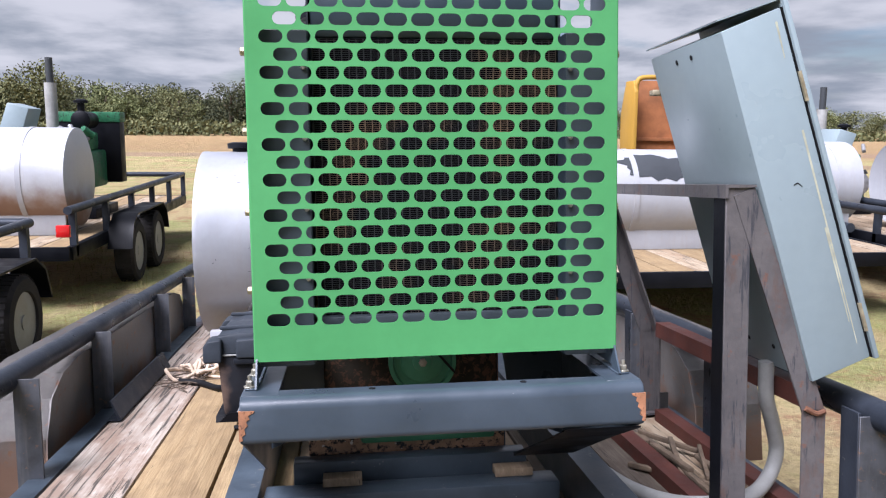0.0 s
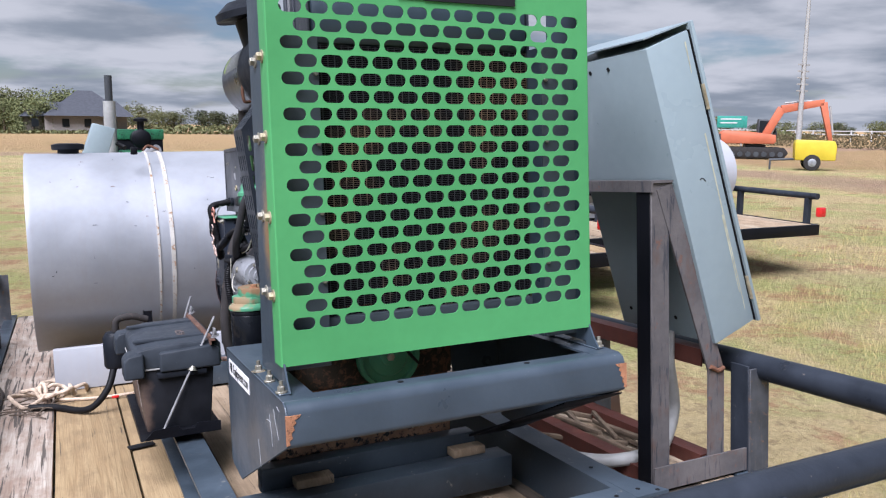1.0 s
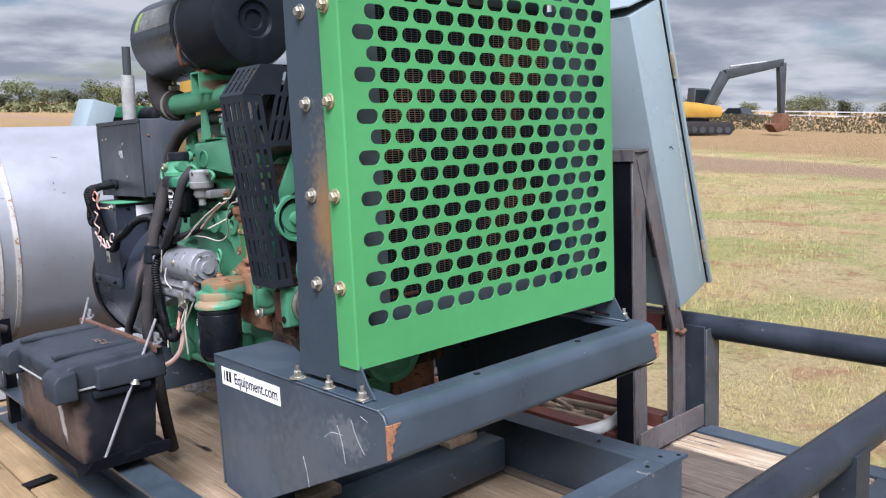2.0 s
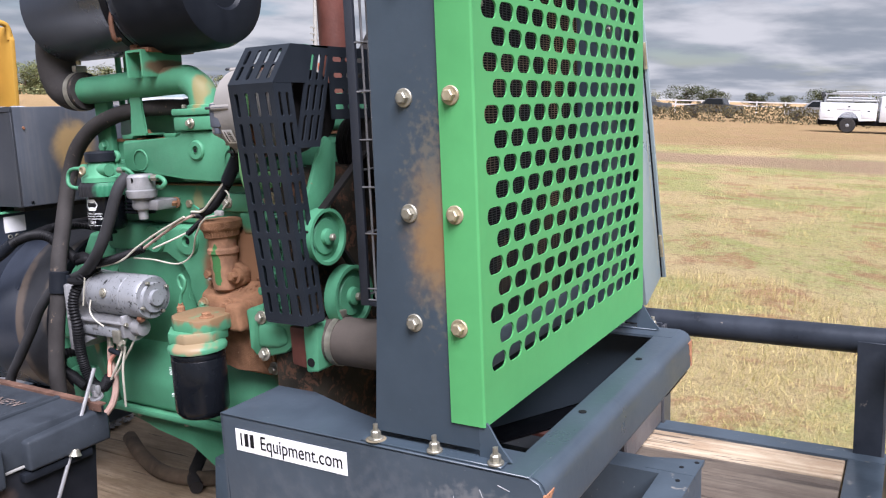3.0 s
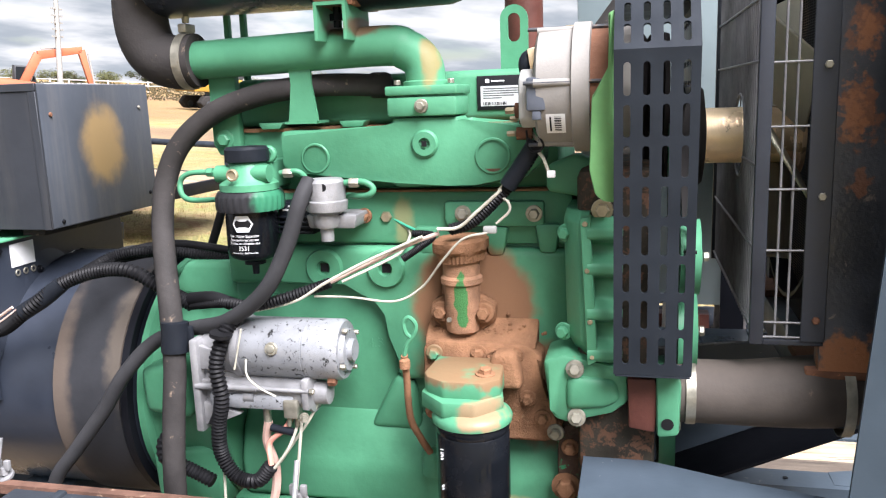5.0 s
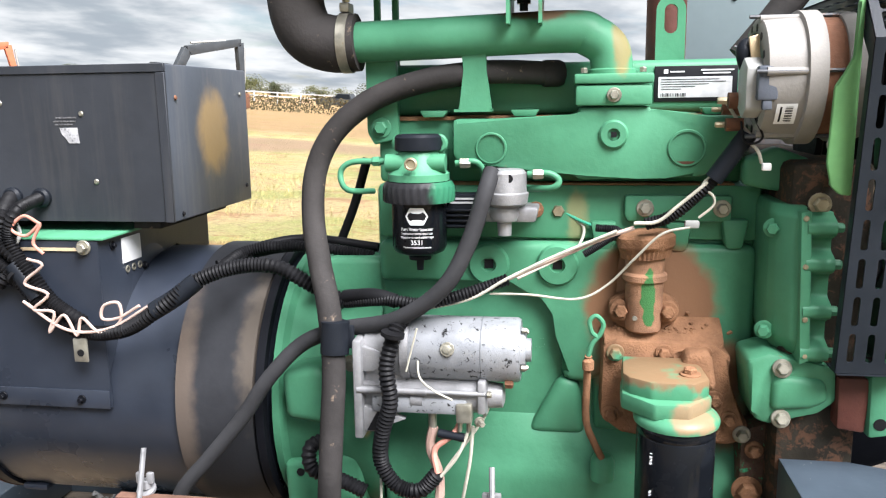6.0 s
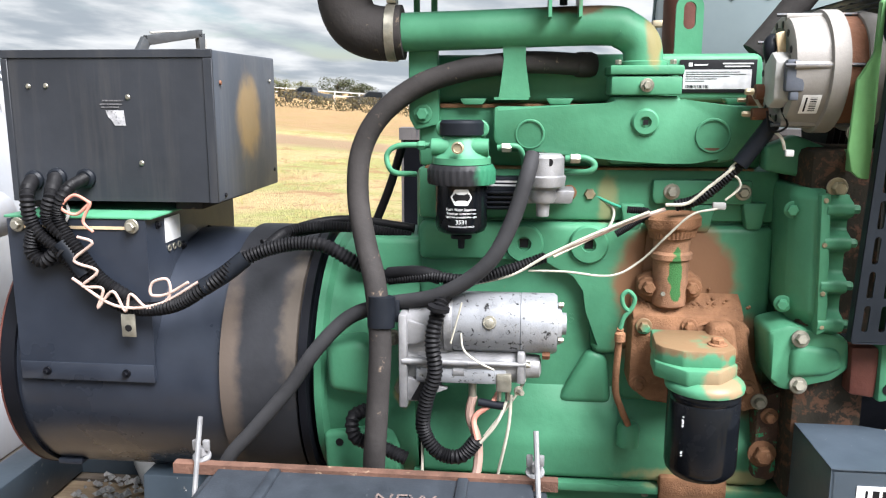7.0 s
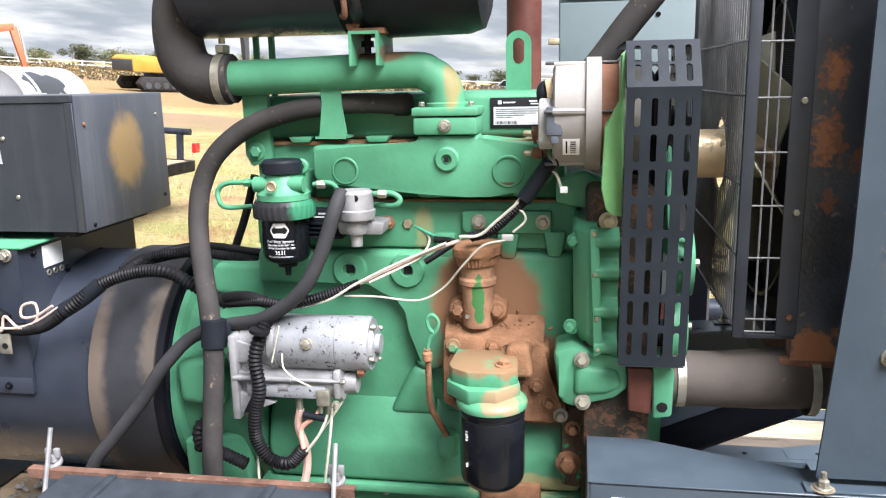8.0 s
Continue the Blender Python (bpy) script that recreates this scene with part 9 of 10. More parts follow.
def excavator(c, yaw, paint, boom, name_label, scale=1.0):
    t = thing("excavator", (c[0], c[1], 0), name_label, "excavator", leant=False)
    rot = Matrix.Translation((c[0], c[1], 0)) @ Matrix.Rotation(radians(yaw), 4, "Z") @ Matrix.Scale(scale, 4)

    def put(name, bm, mat, label="", parent=None):
        bmesh.ops.transform(bm, matrix=rot, verts=bm.verts)
        return part(name, bm, mat, parent or t, label)
    for y in (-1.15, 1.15):
        bm = B()
        prism(bm, [(-2.2, 0.45), (-1.9, 0.08), (1.9, 0.08), (2.2, 0.45), (1.9, 0.85), (-1.9, 0.85)], "y", y - 0.28, y + 0.28, 0.08)
        tr = put("track", bm, M["tyre"])
        for k in range(7):
            bm = B()
            rod(bm, (-1.65 + k * 0.55, y - 0.31, 0.36), (-1.65 + k * 0.55, y + 0.31, 0.36), 0.19, seg=14)
            put("roller", bm, M["machine_grey"], parent=tr)
    bm = B()
    box(bm, -0.7, 0.7, -0.9, 0.9, 0.45, 1.05, 0.05)
    put("undercarriage", bm, M["machine_grey"])
    bm = B()
    prism(bm, [(-2.45, 1.1), (1.2, 1.1), (1.35, 1.3), (1.3, 1.75), (-0.6, 2.0), (-2.2, 2.05), (-2.5, 1.85)], "y", -1.25, 1.25, 0.07)
    put("engine_house", bm, paint)
    bm = B()
    box(bm, -2.52, -2.1, -1.2, 1.2, 1.15, 1.8, 0.08)
    put("counterweight", bm, M["machine_grey"])
    bm = B()
    prism(bm, [(0.2, 1.2), (1.55, 1.2), (1.6, 1.9), (1.25, 2.85), (0.25, 2.9)], "y", 0.35, 1.25, 0.05)
    cab = put("cab", bm, M["machine_grey"])
    bm = B()
    prism(bm, [(0.32, 1.9), (1.5, 1.9), (1.2, 2.75), (0.34, 2.78)], "y", 0.33, 1.27)
    put("cab_window", bm, M["dark_glass"], parent=cab)
    pts = boom
    for i, (a, b, w0, w1) in enumerate(zip(pts, pts[1:], (0.52, 0.60, 0.48), (0.58, 0.46, 0.24))):
        d = (Vector((b[0] - a[0], 0, b[1] - a[1]))).normalized()
        nn = Vector((-d.z, 0, d.x))
        A, Bq = Vector((a[0], 0, a[1])), Vector((b[0], 0, b[1]))
        bm = B()
        prism(bm, [(v.x, v.z) for v in (A - nn * w0 / 2, Bq - nn * w1 / 2, Bq + d * 0.1 + nn * w1 / 2, A + nn * w0 / 2)], "y", -0.22, 0.22, 0.03)
        put(("boom", "boom", "stick")[i], bm, M["machine_grey"] if paint is M["yellow"] else paint)
        bm = B()
        off = nn * 0.42 if i else nn * -0.35
        rod(bm, A.lerp(Bq, 0.1) + off, A.lerp(Bq, 0.75) + off * 0.6, 0.07, seg=10)
        put("hydraulic_ram", bm, M["conduit"])
    e = pts[-1]
    bm = B()
    prism(bm, [(e[0] - 0.2, e[1] + 0.3), (e[0] + 0.25, e[1] + 0.2), (e[0] + 0.3, e[1] - 0.7), (e[0] - 0.5, e[1] - 0.9), (e[0] - 0.9, e[1] - 0.4), (e[0] - 0.35, e[1] - 0.35)], "y", -0.5, 0.5, 0.04)
    put("bucket", bm, M["rusty"])


excavator((34.9, 33.7), -40, M["orange"], [(0.6, 1.5), (1.7, 3.6), (4.5, 4.1), (5.25, 0.95)], "orange tracked excavator parked on the dirt field", 0.76)
excavator((44.5, 27.0), -32, M["yellow"], [(0.9, 1.6), (2.0, 3.7), (5.8, 4.5), (6.1, 1.1)], "yellow and grey tracked excavator on the dirt field")


def build_loader_bucket():
    """A bucket stood on its back beyond the parked trailers: bent plate sides, a rolled top edge and a rusty inside."""
    t = thing("loader_bucket", (4.62, 11.4, 0), "upright yellow loader bucket with a rusty orange inside", "bucket", leant=False)
    for xa, xb in ((4.20, 4.26), (5.06, 5.12)):
        bm = B()
        prism(bm, [(11.25, 0.0), (11.75, 0.0), (11.80, 1.9), (11.62, 2.36), (11.32, 2.36), (11.25, 2.2)], "x", xa, xb, 0.012)
        part("side_plate", bm, M["yellow"], t)
    bm = B()
    prism(bm, [(4.262, 0.0), (5.058, 0.0), (5.058, 2.30), (4.98, 2.38), (4.34, 2.38), (4.262, 2.30)], "y", 11.62, 11.66, 0.008)
    part("back_plate", bm, M["rusty_far"], t, "rust-orange inside")
    bm = B()
    tube(bm, [(4.24, 11.30, 2.20), (4.25, 11.30, 2.33), (4.33, 11.30, 2.40), (4.66, 11.30, 2.41), (4.99, 11.30, 2.40), (5.07, 11.30, 2.33), (5.08, 11.30, 2.20)], 0.035, 12, 5)
    part("rolled_edge", bm, M["yellow"], t)
    for z in (0.7, 1.5):
        bm = B()
        box(bm, 4.262, 5.058, 11.57, 11.618, z, z + 0.05, 0.006)
        part("rib", bm, M["rusty_far"], t)


M["rusty_far"] = painted("rust_orange_steel", (0.28, 0.11, 0.045), 0.85, mottle=0.4, scale=2, bump=0.3)
build_loader_bucket()


def build_truck(c=(49.5, 2.6), yaw=-83):
    t = thing("service_truck", (c[0], c[1], 0), "white service pickup truck with tool lockers and loaded rack", "truck", leant=False)
    rot = Matrix.Translation((c[0], c[1], 0)) @ Matrix.Rotation(radians(yaw), 4, "Z")

    def put(name, bm, mat, parent=None, label=""):
        bmesh.ops.transform(bm, matrix=rot, verts=bm.verts)
        return part(name, bm, mat, parent or t, label)

    def arch(x, z, r, n=9):
        return [(x + r * math.cos(math.pi * k / (n - 1)), z + r * math.sin(math.pi * k / (n - 1))) for k in range(n)]

    # cab and bonnet with the front wheel arch cut out
    bm = B()
    prism(bm, [(-0.62, 0.62)] + [(1.62, 0.62)] + arch(2.16, 0.62, 0.50)[::-1] + [(3.02, 0.62), (3.08, 0.95), (3.02, 1.28), (2.85, 1.38), (1.72, 1.46), (1.02, 1.98), (0.85, 2.03), (-0.45, 2.03), (-0.62, 1.96)], "y", -0.97, 0.97, 0.03)
    cab = put("cab", bm, M["white_car"])
    for a in ([(0.42, 1.42), (1.50, 1.42), (0.96, 1.90), (0.42, 1.92)], [(-0.40, 1.42), (0.18, 1.42), (0.18, 1.92), (-0.36, 1.92)]):
        bm = B()
        prism(bm, a, "y", -0.985, 0.985)
        put("side_window", bm, M["dark_glass"], cab)
    bm = B()
    prism(bm, [(1.70, 1.44), (1.66, 1.44), (1.02, 1.93), (1.06, 1.93)], "y", -0.85, 0.85)
    put("windscreen", bm, M["dark_glass"], cab)
    for x in (0.29, 1.42):
        bm = B()
        box(bm, x, x + 0.018, -0.976, -0.968, 0.72, 1.95)
        put("door_gap", bm, M["machine_grey"], cab)
    bm = B()
    box(bm, 0.12, 0.26, -0.985, -0.968, 1.28, 1.33, 0.006)
    put("door_handle", bm, M["machine_grey"], cab)
    bm = B()
    box(bm, 1.36, 1.50, -1.16, -0.98, 1.38, 1.58, 0.03)
    put("mirror", bm, M["machine_grey"], cab)
    bm = B()
    prism(bm, arch(2.16, 0.60, 0.60) + arch(2.16, 0.60, 0.49)[::-1], "y", -1.01, 1.01, 0.0)
    put("arch_flare", bm, M["machine_grey"], cab, "dark plastic arch flare")
    bm = B()
    box(bm, 3.02, 3.20, -0.95, 0.95, 0.45, 0.72, 0.03)
    put("bumper", bm, M["steelrim"])
    for y in (-0.88, 0.68):
        bm = B()
        box(bm, 2.98, 3.07, y, y + 0.22, 1.0, 1.24, 0.02)
        put("headlamp", bm, M["conduit"], cab)
    # service body: lockers each side, open bed between, rear arch
    bm = B()
    prism(bm, [(-3.55, 0.68), (-2.70, 0.68)] + arch(-2.15, 0.66, 0.52)[::-1] + [(-1.60, 0.68), (-0.78, 0.68), (-0.78, 1.62), (-3.55, 1.62)], "y", -1.06, -0.62, 0.02)
    bed = put("service_body", bm, M["white_car"])
    bm = B()
    prism(bm, [(-3.55, 0.68), (-0.78, 0.68), (-0.78, 1.62), (-3.55, 1.62)], "y", 0.62, 1.06, 0.02)
    put("locker_row", bm, M["white_car"], bed)
    bm = B()
    box(bm, -3.55, -0.78, -0.62, 0.62, 0.72, 0.80)
    put("bed_floor", bm, M["machine_grey"], bed)
    for xa, xb, za, zb in ((-3.48, -2.80, 0.80, 1.55), (-2.76, -1.56, 1.24, 1.55), (-1.52, -0.84, 0.80, 1.55)):
        bm = B()
        box(bm, xa, xb, -1.078, -1.056, za, zb, 0.01)
        d = put("locker_door", bm, M["white_car"], bed)
        bm = B()
        box(bm, (xa + xb) / 2 - 0.06, (xa + xb) / 2 + 0.06, -1.09, -1.076, (za + zb) / 2, (za + zb) / 2 + 0.06, 0.006)
        put("latch", bm, M["machine_grey"], d)
    for k, (x0, x1, z, r, m) in enumerate(((-3.3, -0.7, 1.72, 0.09, "conduit"), (-3.2, -0.9, 1.86, 0.07, "steelrim"), (-3.0, 0.3, 2.12, 0.05, "conduit"), (-2.8, 0.2, 2.20, 0.05, "steelrim"), (-2.6, -1.2, 1.95, 0.12, "house"))):
        bm = B()
        rod(bm, (x0, -0.5 + 0.22 * k, z), (x1, -0.5 + 0.22 * k, z + 0.02), r, seg=10)
        put("load", bm, M[m])
    bm = B()
    for x in (-3.35, -2.0, -0.85):
        for y in (-0.95, 0.95):
            box(bm, x, x + 0.06, y - 0.03, y + 0.03, 1.62, 2.06)
    for y in (-0.95, 0.95):
        box(bm, -3.4, 0.3, y - 0.03, y + 0.03, 2.06, 2.12)
    put("ladder_rack", bm, M["steelrim"])
    bm = B()
    lathe(bm, (-3.45, -0.8, 1.62), (0, 0, 1), [(0, 0.05), (0.3, 0.05), (0.32, 0.12), (0.55, 0.12), (0.6, 0.05)], 12)
    put("crane_head", bm, M["machine_grey"])
    bm = B()
    box(bm, -3.62, 2.9, -0.8, 0.8, 0.42, 0.70, 0.03)
    put("chassis", bm, M["black"])
    for x in (-2.15, 2.16):
        for y, s in ((-0.90, -1), (0.90, 1)):
            bm = B()
            lathe(bm, (x, y - 0.13, 0.41), (0, 1, 0), [(0, 0.26), (0, 0.37), (0.04, 0.41), (0.22, 0.41), (0.26, 0.37), (0.26, 0.26)], 28)
            w = put("wheel", bm, M["tyre"])
            bm = B()
            lathe(bm, (x, y + s * 0.08, 0.41), (0, s, 0), [(0, 0.25), (0.05, 0.25), (0.02, 0.20), (0.03, 0.12), (0.06, 0.08), (0.06, 0.005)], 20)
            put("rim", bm, M["steelrim"], w)


build_truck()


def build_house():
    t = thing("house", (3.5, 128, 0), "tan house with a large grey hipped roof beyond the field", "house", leant=False)
    bm = B()
    box(bm, -2, 8.6, 124, 136, 0, 2.4)
    box(bm, -4.7, -2, 126, 134, 0, 2.3)
    part("wall", bm, M["house"], t)

    def hip(x0, x1, y0, y1, z0, z1, inset):
        bm = B()
        v = [bm.verts.new(p) for p in ((x0, y0, z0), (x1, y0, z0), (x1, y1, z0), (x0, y1, z0), (x0 + inset, (y0 + y1) / 2, z1), (x1 - inset, (y0 + y1) / 2, z1))]
        for f in ((0, 1, 5, 4), (1, 2, 5), (2, 3, 4, 5), (3, 0, 4), (0, 3, 2, 1)):
            bm.faces.new([v[i] for i in f])
        part("roof", bm, M["roof"], t)
    hip(-2.2, 9.0, 123.0, 137.0, 2.4, 6.1, 4.6)
    hip(-5.2, 3.5, 125.0, 135, 2.3, 4.4, 2.8)
    hip(5.0, 9.4, 121.5, 131, 2.35, 4.6, 2.1)
    for x in (-3.6, 0.2, 3.0, 6.3):
        bm = B()
        box(bm, x, x + 0.9, 123.9, 124.02, 0.9, 2.0)
        part("window", bm, M["dark_glass"], t)


build_house()


def leaf_cluster(rnd, n, sx, sy, sz, size):
    """Loose leaf clumps through an uneven crown; returns verts and faces around the origin."""
    verts, faces = [], []
    blobs = [(max(-0.75, min(0.75, rnd.gauss(0, 0.42))) * sx, max(-0.75, min(0.75, rnd.gauss(0, 0.42))) * sy, rnd.uniform(-0.5, 0.5) * sz, rnd.uniform(0.25, 0.5)) for _ in range(22)]
    for _ in range(n):
        bx, by, bz, br = rnd.choice(blobs)
        v = Vector((rnd.gauss(0, 1), rnd.gauss(0, 1), rnd.gauss(0, 1))).normalized() * br * rnd.random() ** 0.4
        p = Vector((bx + v.x * sx, by + v.y * sy, bz + v.z * sz * 0.8))
        a = Vector((rnd.gauss(0, 1), rnd.gauss(0, 1), rnd.gauss(0, 1))).normalized() * size * rnd.uniform(0.5, 1.2)
        b = a.cross(Vector((rnd.gauss(0, 1), rnd.gauss(0, 1), rnd.gauss(0, 1)))).normalized() * size * rnd.uniform(0.4, 0.9)
        k = len(verts)
        verts += [tuple(p + a), tuple(p + b), tuple(p - a * 0.8), tuple(p - b)]
        faces.append((k, k + 1, k + 2, k + 3))
    return verts, faces


TREE_MESH = {}


def tree(x, y, h, kind="leaf", seed=0, wide=0.42):
    key = (kind, seed % 4)
    if key not in TREE_MESH:
        rnd = random.Random(seed % 4 + len(kind))
        verts, faces = leaf_cluster(rnd, 4200, 0.5, 0.5, 0.75, 0.024)
        me = bpy.data.meshes.new("crown")
        me.from_pydata(verts, [], faces)
        me.materials.append(M[kind])
        bm = B()
        tube(bm, [(0, 0, 0), (0.01, 0, 0.2), (-0.01, 0.01, 0.45), (0.02, 0, 0.75)], [0.03, 0.026, 0.02, 0.012], 8, 4)
        for a in range(5):
            c, s = math.cos(a * 1.3), math.sin(a * 1.3)
            tube(bm, [(0, 0, 0.3 + a * 0.06), (0.12 * c, 0.12 * s, 0.45 + a * 0.06), (0.24 * c, 0.24 * s, 0.55 + a * 0.06)], [0.012, 0.009, 0.005], 5, 3)
        TREE_MESH[key] = (me, to_mesh("trunk", bm, M["bark"]))
    crown, trunk = TREE_MESH[key]
    t = thing("tree", (x, y, 0), {"leaf": "dark green broadleaf tree at the field edge", "leaf_light": "light green bushy tree at the field edge", "leaf_dark": "dense dark cedar tree at the field edge"}[kind], "tree", "field edge trees", leant=False)
    a = new("trunk", trunk)
    a.parent, a.scale = t, (h, h, h * 0.9)
    b = new("crown", crown)
    b.parent, b.location, b.scale = t, (0, 0, h * 0.43), (h * wide * 2, h * wide * 2, h * 0.92)
    b.rotation_euler = (0, 0, seed * 1.7)


rt = random.Random(11)
# wood beyond the field ahead
for k in range(90):
    a = radians(-34 + k * 0.38 + rt.uniform(-0.25, 0.25))
    d = rt.uniform(125, 165)
    h = rt.uniform(7.0, 11.5) * (1.15 - 0.0055 * k)
    tree(d * math.sin(a), d * math.cos(a), h, rt.choice(("leaf", "leaf", "leaf_light", "leaf_dark")), k, rt.uniform(0.4, 0.6))
for k in range(30):
    a = radians(2 + k * 1.35 + rt.uniform(-0.5, 0.5))
    d = rt.uniform(170, 210)
    tree(d * math.sin(a), d * math.cos(a), rt.uniform(3.8, 6.5), rt.choice(("leaf", "leaf_dark", "leaf_light")), k + 7, rt.uniform(0.7, 1.1))
for k in range(26):
    a = radians(44 + k * 2.1 + rt.uniform(-0.8, 0.8))
    d = rt.uniform(190, 260)
    tree(d * math.sin(a), d * math.cos(a), rt.uniform(3.0, 5.5), rt.choice(("leaf", "leaf_dark")), k + 3, rt.uniform(0.7, 1.2))
for x, y, h in ((88, 1.5, 5.6), (89, 0.0, 6.0), (90, -1.6, 6.2), (91, -3.2, 5.6), (92, -5.0, 5.0), (96, 2.5, 3.6)):
    tree(x, y, h, "leaf_dark", int(h * 10), 0.5)


def build_brush():
    """Low brown brush along the far edge of the field."""
    rnd = random.Random(3)
    verts, faces = [], []
    def card(p, size):
        a = Vector((rnd.gauss(0, 1), rnd.gauss(0, 1), rnd.gauss(0, 1.6))).normalized() * rnd.uniform(0.4, 1.0) * size
        b = a.cross(Vector((rnd.gauss(0, 1), rnd.gauss(0, 1), rnd.gauss(0, 1)))).normalized() * rnd.uniform(0.25, 0.7) * size
        n = len(verts)
        verts.extend([tuple(p + a), tuple(p + b), tuple(p - a), tuple(p - b)])
        faces.append((n, n + 1, n + 2, n + 3))

    for k in range(26000):
        y = -30 + rnd.random() * 105
        x = 61 + rnd.gauss(0, 1.3) + 0.02 * y
        top = 1.15 + 0.5 * noise.noise((y * 0.25, 4.0, 0))
        card(Vector((x, y, rnd.random() ** 0.8 * top)), 0.12)
    me = bpy.data.meshes.new("brush")
    me.from_pydata(verts, [], faces)
    me.materials.append(M["hedge"])
    tagged(new("brush", me), "low brown brush along the field edge", "brush", kind="stuff")


build_brush()


def build_undergrowth():
    """Low bushes along the foot of the far wood, with a gap before the house."""
    rnd = random.Random(17)
    verts, faces = [], []
    for k in range(15000):
        a = radians(rnd.uniform(-38, 50))
        d = rnd.uniform(118, 126)
        x, y = d * math.sin(a), d * math.cos(a)
        top = (2.2 if a < -0.06 else 1.1) + 1.0 * noise.noise((a * 40, 1.0, 0)) + 0.7 * noise.noise((a * 130, 7.0, 0))
        if -8 < x < 12:
            top = 0.35
        p = Vector((x, y, rnd.random() ** 0.8 * max(0.3, top)))
        u = Vector((rnd.gauss(0, 1), rnd.gauss(0, 1), rnd.gauss(0, 1.2))).normalized() * rnd.uniform(0.15, 0.36)
        v = u.cross(Vector((rnd.gauss(0, 1), rnd.gauss(0, 1), rnd.gauss(0, 1)))).normalized() * rnd.uniform(0.1, 0.26)
        n = len(verts)
        verts.extend([tuple(p + u), tuple(p + v), tuple(p - u), tuple(p - v)])
        faces.append((n, n + 1, n + 2, n + 3))
    me = bpy.data.meshes.new("undergrowth")
    me.from_pydata(verts, [], faces)
    me.materials.append(M["leaf"])
    tagged(new("undergrowth", me), "low green bushes along the foot of the wood", "bushes", kind="stuff")


build_undergrowth()


def build_fence():
    t = thing("rail_fence", (95, 20, 0), "long white rail fence by the far road", "fence", leant=False)
    for z in (0.85, 1.30):
        bm = B()
        box(bm, 94.95, 95.05, -40, 110, z, z + 0.13)
        part("rail", bm, M["fence_white"], t)
    for k in range(50):
        bm = B()
        box(bm, 94.9, 95.1, -40 + k * 3, -39.88 + k * 3, 0, 1.5)
        part("post", bm, M["fence_white"], t)


build_fence()


def build_pole(x, y, h):
    t = thing("utility_pole", (x, y, 0), "tall grey utility pole with lattice fittings", "pole", leant=False)
    bm = B()
    rod(bm, (x, y, 0), (x, y, h), 0.16, 0.09, seg=12)
    part("pole", bm, M["conduit"], t)
    bm = B()
    for k in range(5):
        box(bm, x - 0.4, x + 0.4, y - 0.05, y + 0.05, h * 0.42 + k * 0.35, h * 0.42 + k * 0.35 + 0.08)
    part("fitting", bm, M["conduit"], t)


build_pole(36.4, 32.0, 8.8)


def build_yellow_pump():
    cx, cy = 27.6, 23.6
    t = thing("towed_compressor", (cx, cy, 0), "small yellow towed compressor on two wheels", "machine", leant=False)
    bm = B()
    prism(bm, [(-0.75, 0.42), (0.78, 0.42), (0.80, 1.0), (0.70, 1.22), (-0.70, 1.25), (-0.78, 1.1)], "y", -0.5, 0.5, 0.05)
    bmesh.ops.transform(bm, matrix=pose(cx, cy, 0, 0, 0, -44), verts=bm.verts)
    part("housing", bm, M["yellow_bright"], t)
    for y in (-0.58, 0.42):
        bm = B()
        lathe(bm, (-0.1, y, 0.33), (0, 1, 0), [(0, 0.17), (0.02, 0.31), (0.05, 0.33), (0.13, 0.33), (0.16, 0.17)], 20)
        bmesh.ops.transform(bm, matrix=pose(cx, cy, 0, 0, 0, -44), verts=bm.verts)
        tyre = part("wheel", bm, M["tyre"], t)
        bm = B()
        lathe(bm, (-0.1, y - 0.004, 0.33), (0, 1, 0), [(0, 0.03), (0, 0.16), (0.015, 0.18)], 18)
        bmesh.ops.transform(bm, matrix=pose(cx, cy, 0, 0, 0, -44), verts=bm.verts)
        part("rim", bm, M["steelrim"], tyre)
    bm = B()
    tube(bm, [(-0.7, 0, 0.45), (-1.3, 0, 0.42), (-1.7, 0, 0.40)], 0.05, 8)
    box(bm, -1.70, -1.62, -0.04, 0.04, 0.0, 0.42)
    bmesh.ops.transform(bm, matrix=pose(cx, cy, 0, 0, 0, -44), verts=bm.verts)
    part("drawbar", bm, M["machine_grey"], t)


build_yellow_pump()


def far_car(x, y, mat, label, length=4.8):
    t = thing("pickup", (x, y, 0), label, "car", "cars on the far road", leant=False)
    bm = B()
    prism(bm, [(y - length / 2, 0.45), (y + length / 2, 0.45), (y + length / 2, 1.05), (y + 0.9, 1.15), (y + 0.4, 1.7), (y - 0.9, 1.72), (y - 1.1, 1.15), (y - length / 2, 1.1)], "x", x, x + 1.8, 0.06)
    part("body", bm, mat, t)
    bm = B()
    prism(bm, [(y + 0.75, 1.18), (y + 0.35, 1.62), (y - 0.85, 1.64), (y - 0.95, 1.18)], "x", x - 0.02, x + 1.82)
    part("window", bm, M["dark_glass"], t)
    for d in (-1.5, 1.5):
        bm = B()
        rod(bm, (x - 0.03, y + d, 0.38), (x + 0.25, y + d, 0.38), 0.38, seg=18)
        part("wheel", bm, M["tyre"], t)


far_car(72, 17.0, M["machine_grey"], "dark pickup truck on the far road")
far_car(70.5, 38.0, M["machine_grey"], "dark grey car on the far road")
far_car(71, 8.5, M["steelrim"], "silver car on the far road")
far_car(74, -10.6, M["machine_grey"], "dark grey car beside a white trailer")
far_car(80, 25.7, M["machine_grey"], "dark pickup truck on the far road", 5.4)


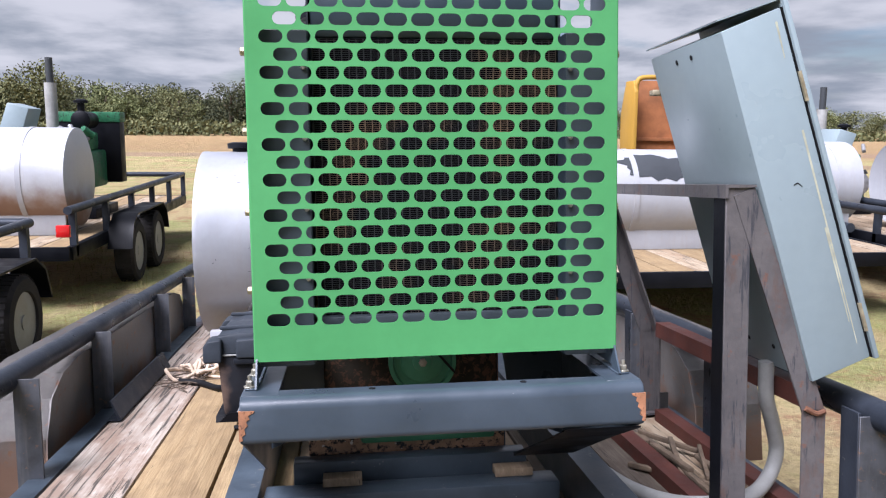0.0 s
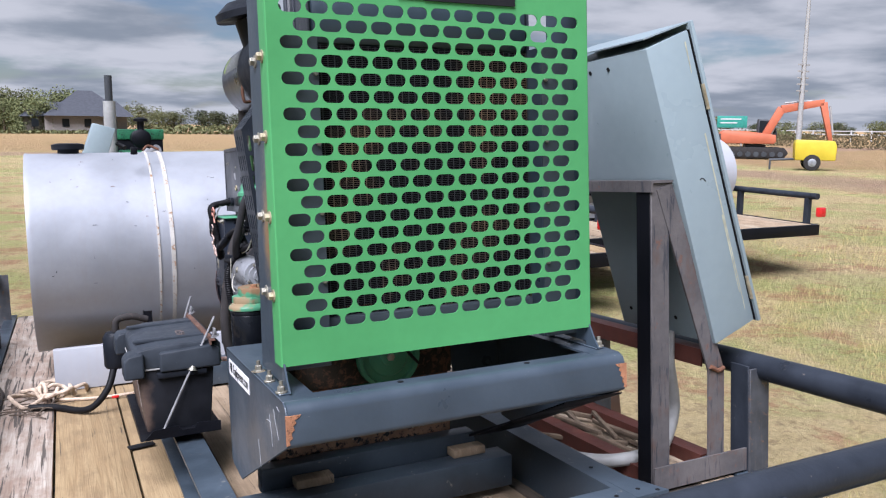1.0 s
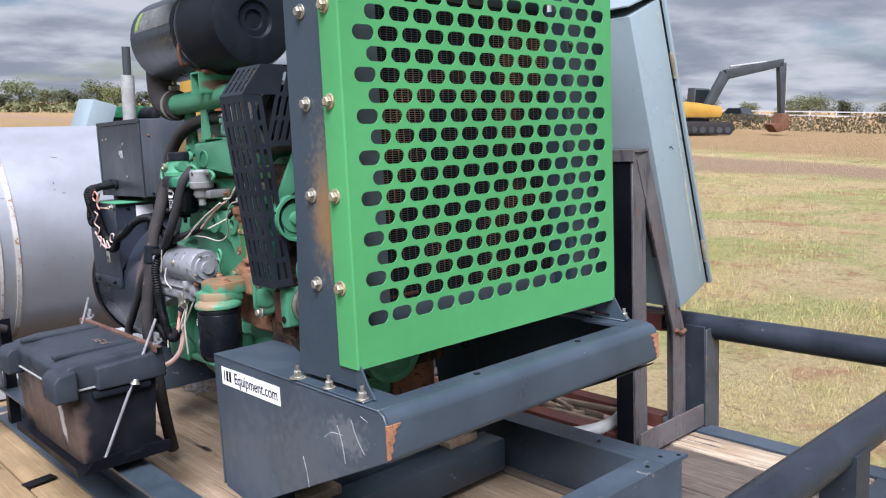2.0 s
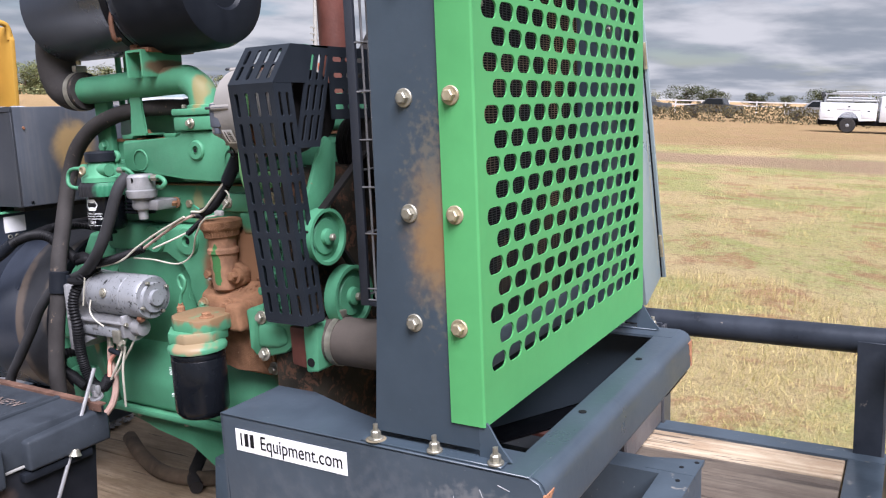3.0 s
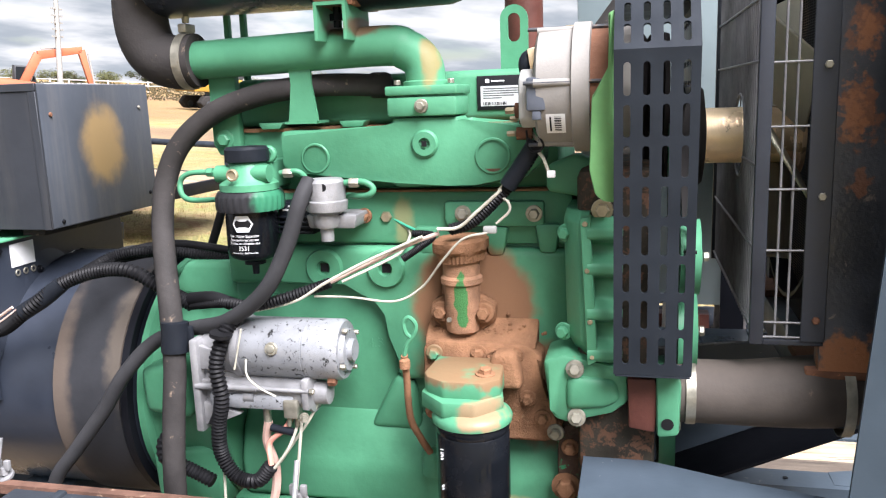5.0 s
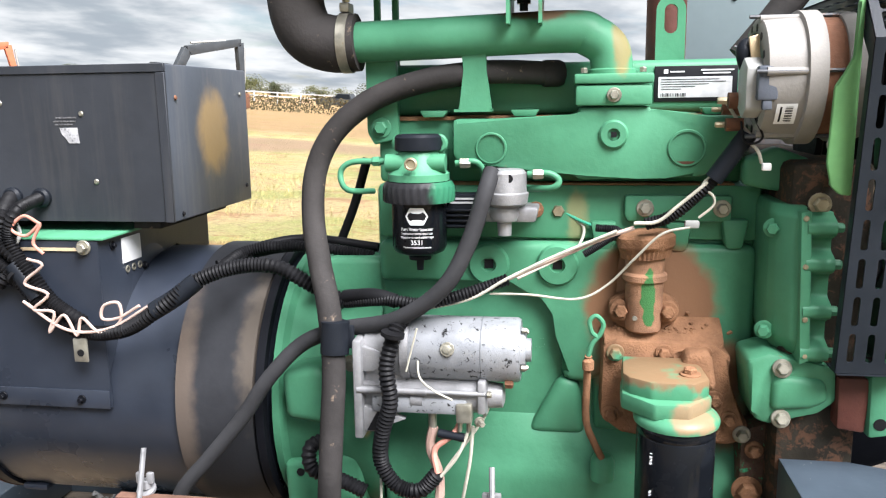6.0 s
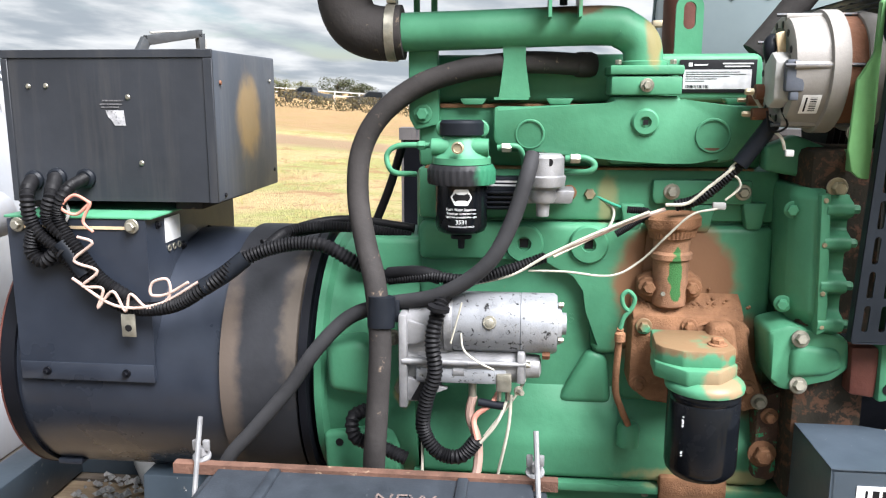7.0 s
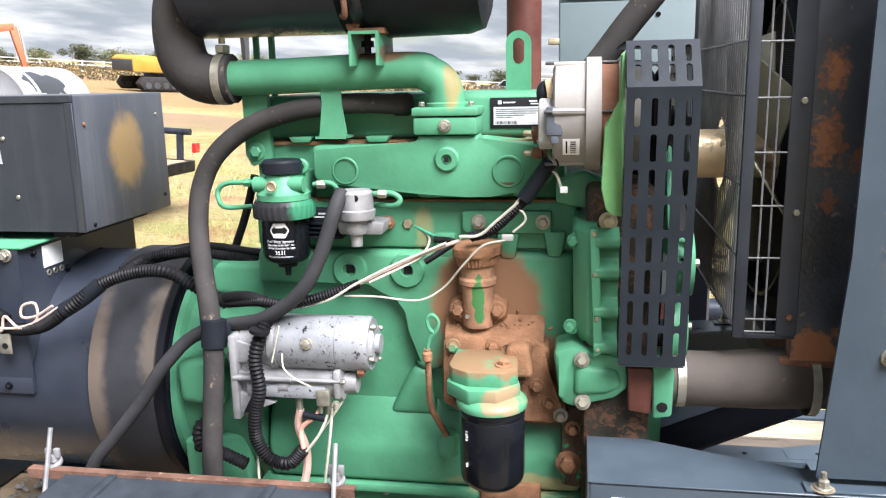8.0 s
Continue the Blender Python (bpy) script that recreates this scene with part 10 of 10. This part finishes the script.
def far_van(x, y):
    t = thing("van", (x, y, 0), "white delivery van with a small red patch", "van", "cars on the far road", leant=False)
    bm = B()
    prism(bm, [(y - 2.6, 0.7), (y + 2.6, 0.7), (y + 2.6, 1.6), (y + 1.3, 1.75), (y + 0.7, 2.3), (y - 2.6, 2.35)], "x", x, x + 2.0, 0.06)
    body = part("body", bm, M["white_car"], t)
    bm = B()
    prism(bm, [(y + 1.2, 1.70), (y + 0.72, 2.20), (y - 0.1, 2.20), (y - 0.1, 1.70)], "x", x - 0.02, x + 2.02)
    part("window", bm, M["dark_glass"], body)
    bm = B()
    box(bm, x - 0.03, x - 0.002, y - 1.7, y - 0.7, 1.5, 2.0)
    part("patch", bm, M["red_lens"], body)
    for d in (-1.7, 1.7):
        bm = B()
        rod(bm, (x - 0.03, y + d, 0.6), (x + 0.25, y + d, 0.6), 0.5, seg=18)
        part("wheel", bm, M["tyre"], t)


far_van(72, -3.6)


def far_trailer(x, y0, y1):
    t = thing("cargo_trailer", (x, (y0 + y1) / 2, 0), "pale boarded cargo trailer with dark rails by the far road", "trailer", leant=False)
    for k in range(3):
        z = 1.35 + k * 0.66
        bm = B()
        box(bm, x, x + 2.2, y0, y1, z, z + 0.58, 0.02)
        part("board", bm, M["fence_white"], t)
    for z in (1.25, 1.93, 2.59, 3.25):
        bm = B()
        box(bm, x - 0.06, x + 2.26, y0, y1, z, z + 0.10)
        part("rail", bm, M["house"], t)
    for y in (y0 + 0.6, y1 - 0.8):
        bm = B()
        box(bm, x - 0.08, x - 0.03, y, y + 0.12, 0.2, 3.3)
        part("post", bm, M["house"], t)
    for y in (y0 + 1.2, y0 + 2.0):
        bm = B()
        rod(bm, (x, y, 0.45), (x + 0.3, y, 0.45), 0.45, seg=18)
        part("wheel", bm, M["tyre"], t)


far_trailer(74, -8.8, -5.2)


def build_road_sign():
    t = thing("road_sign", (49.0, 49.5, 0), "teal roadside sign panel on two posts", "sign", leant=False)
    along = Vector((0.707, -0.707, 0))
    for s in (-0.8, 0.8):
        bm = B()
        p = Vector((49.0, 49.5, 0)) + along * s
        rod(bm, p, p + Vector((0, 0, 2.6)), 0.06, seg=8)
        part("post", bm, M["conduit"], t)
    bm = B()
    box(bm, -1.15, 1.15, -0.04, 0.04, 1.7, 2.65, 0.02, m=Matrix.Translation((48.93, 49.43, 0)) @ Matrix.Rotation(radians(-45), 4, "Z"))
    panel = part("panel", bm, M["teal"], t)
    bm = B()
    for a, b, z in ((-0.9, 0.7, 2.35), (-0.9, 0.4, 2.05)):
        box(bm, a, b, -0.055, -0.041, z, z + 0.09, m=Matrix.Translation((48.93, 49.43, 0)) @ Matrix.Rotation(radians(-45), 4, "Z"))
    part("bar", bm, M["fence_white"], panel)


build_road_sign()
excavator((34.4, 42.8), 20, M["yellow"], [(0.9, 1.7), (1.6, 3.2), (3.6, 3.0), (4.2, 1.2)], "yellow tracked excavator with a folded boom", 0.85)
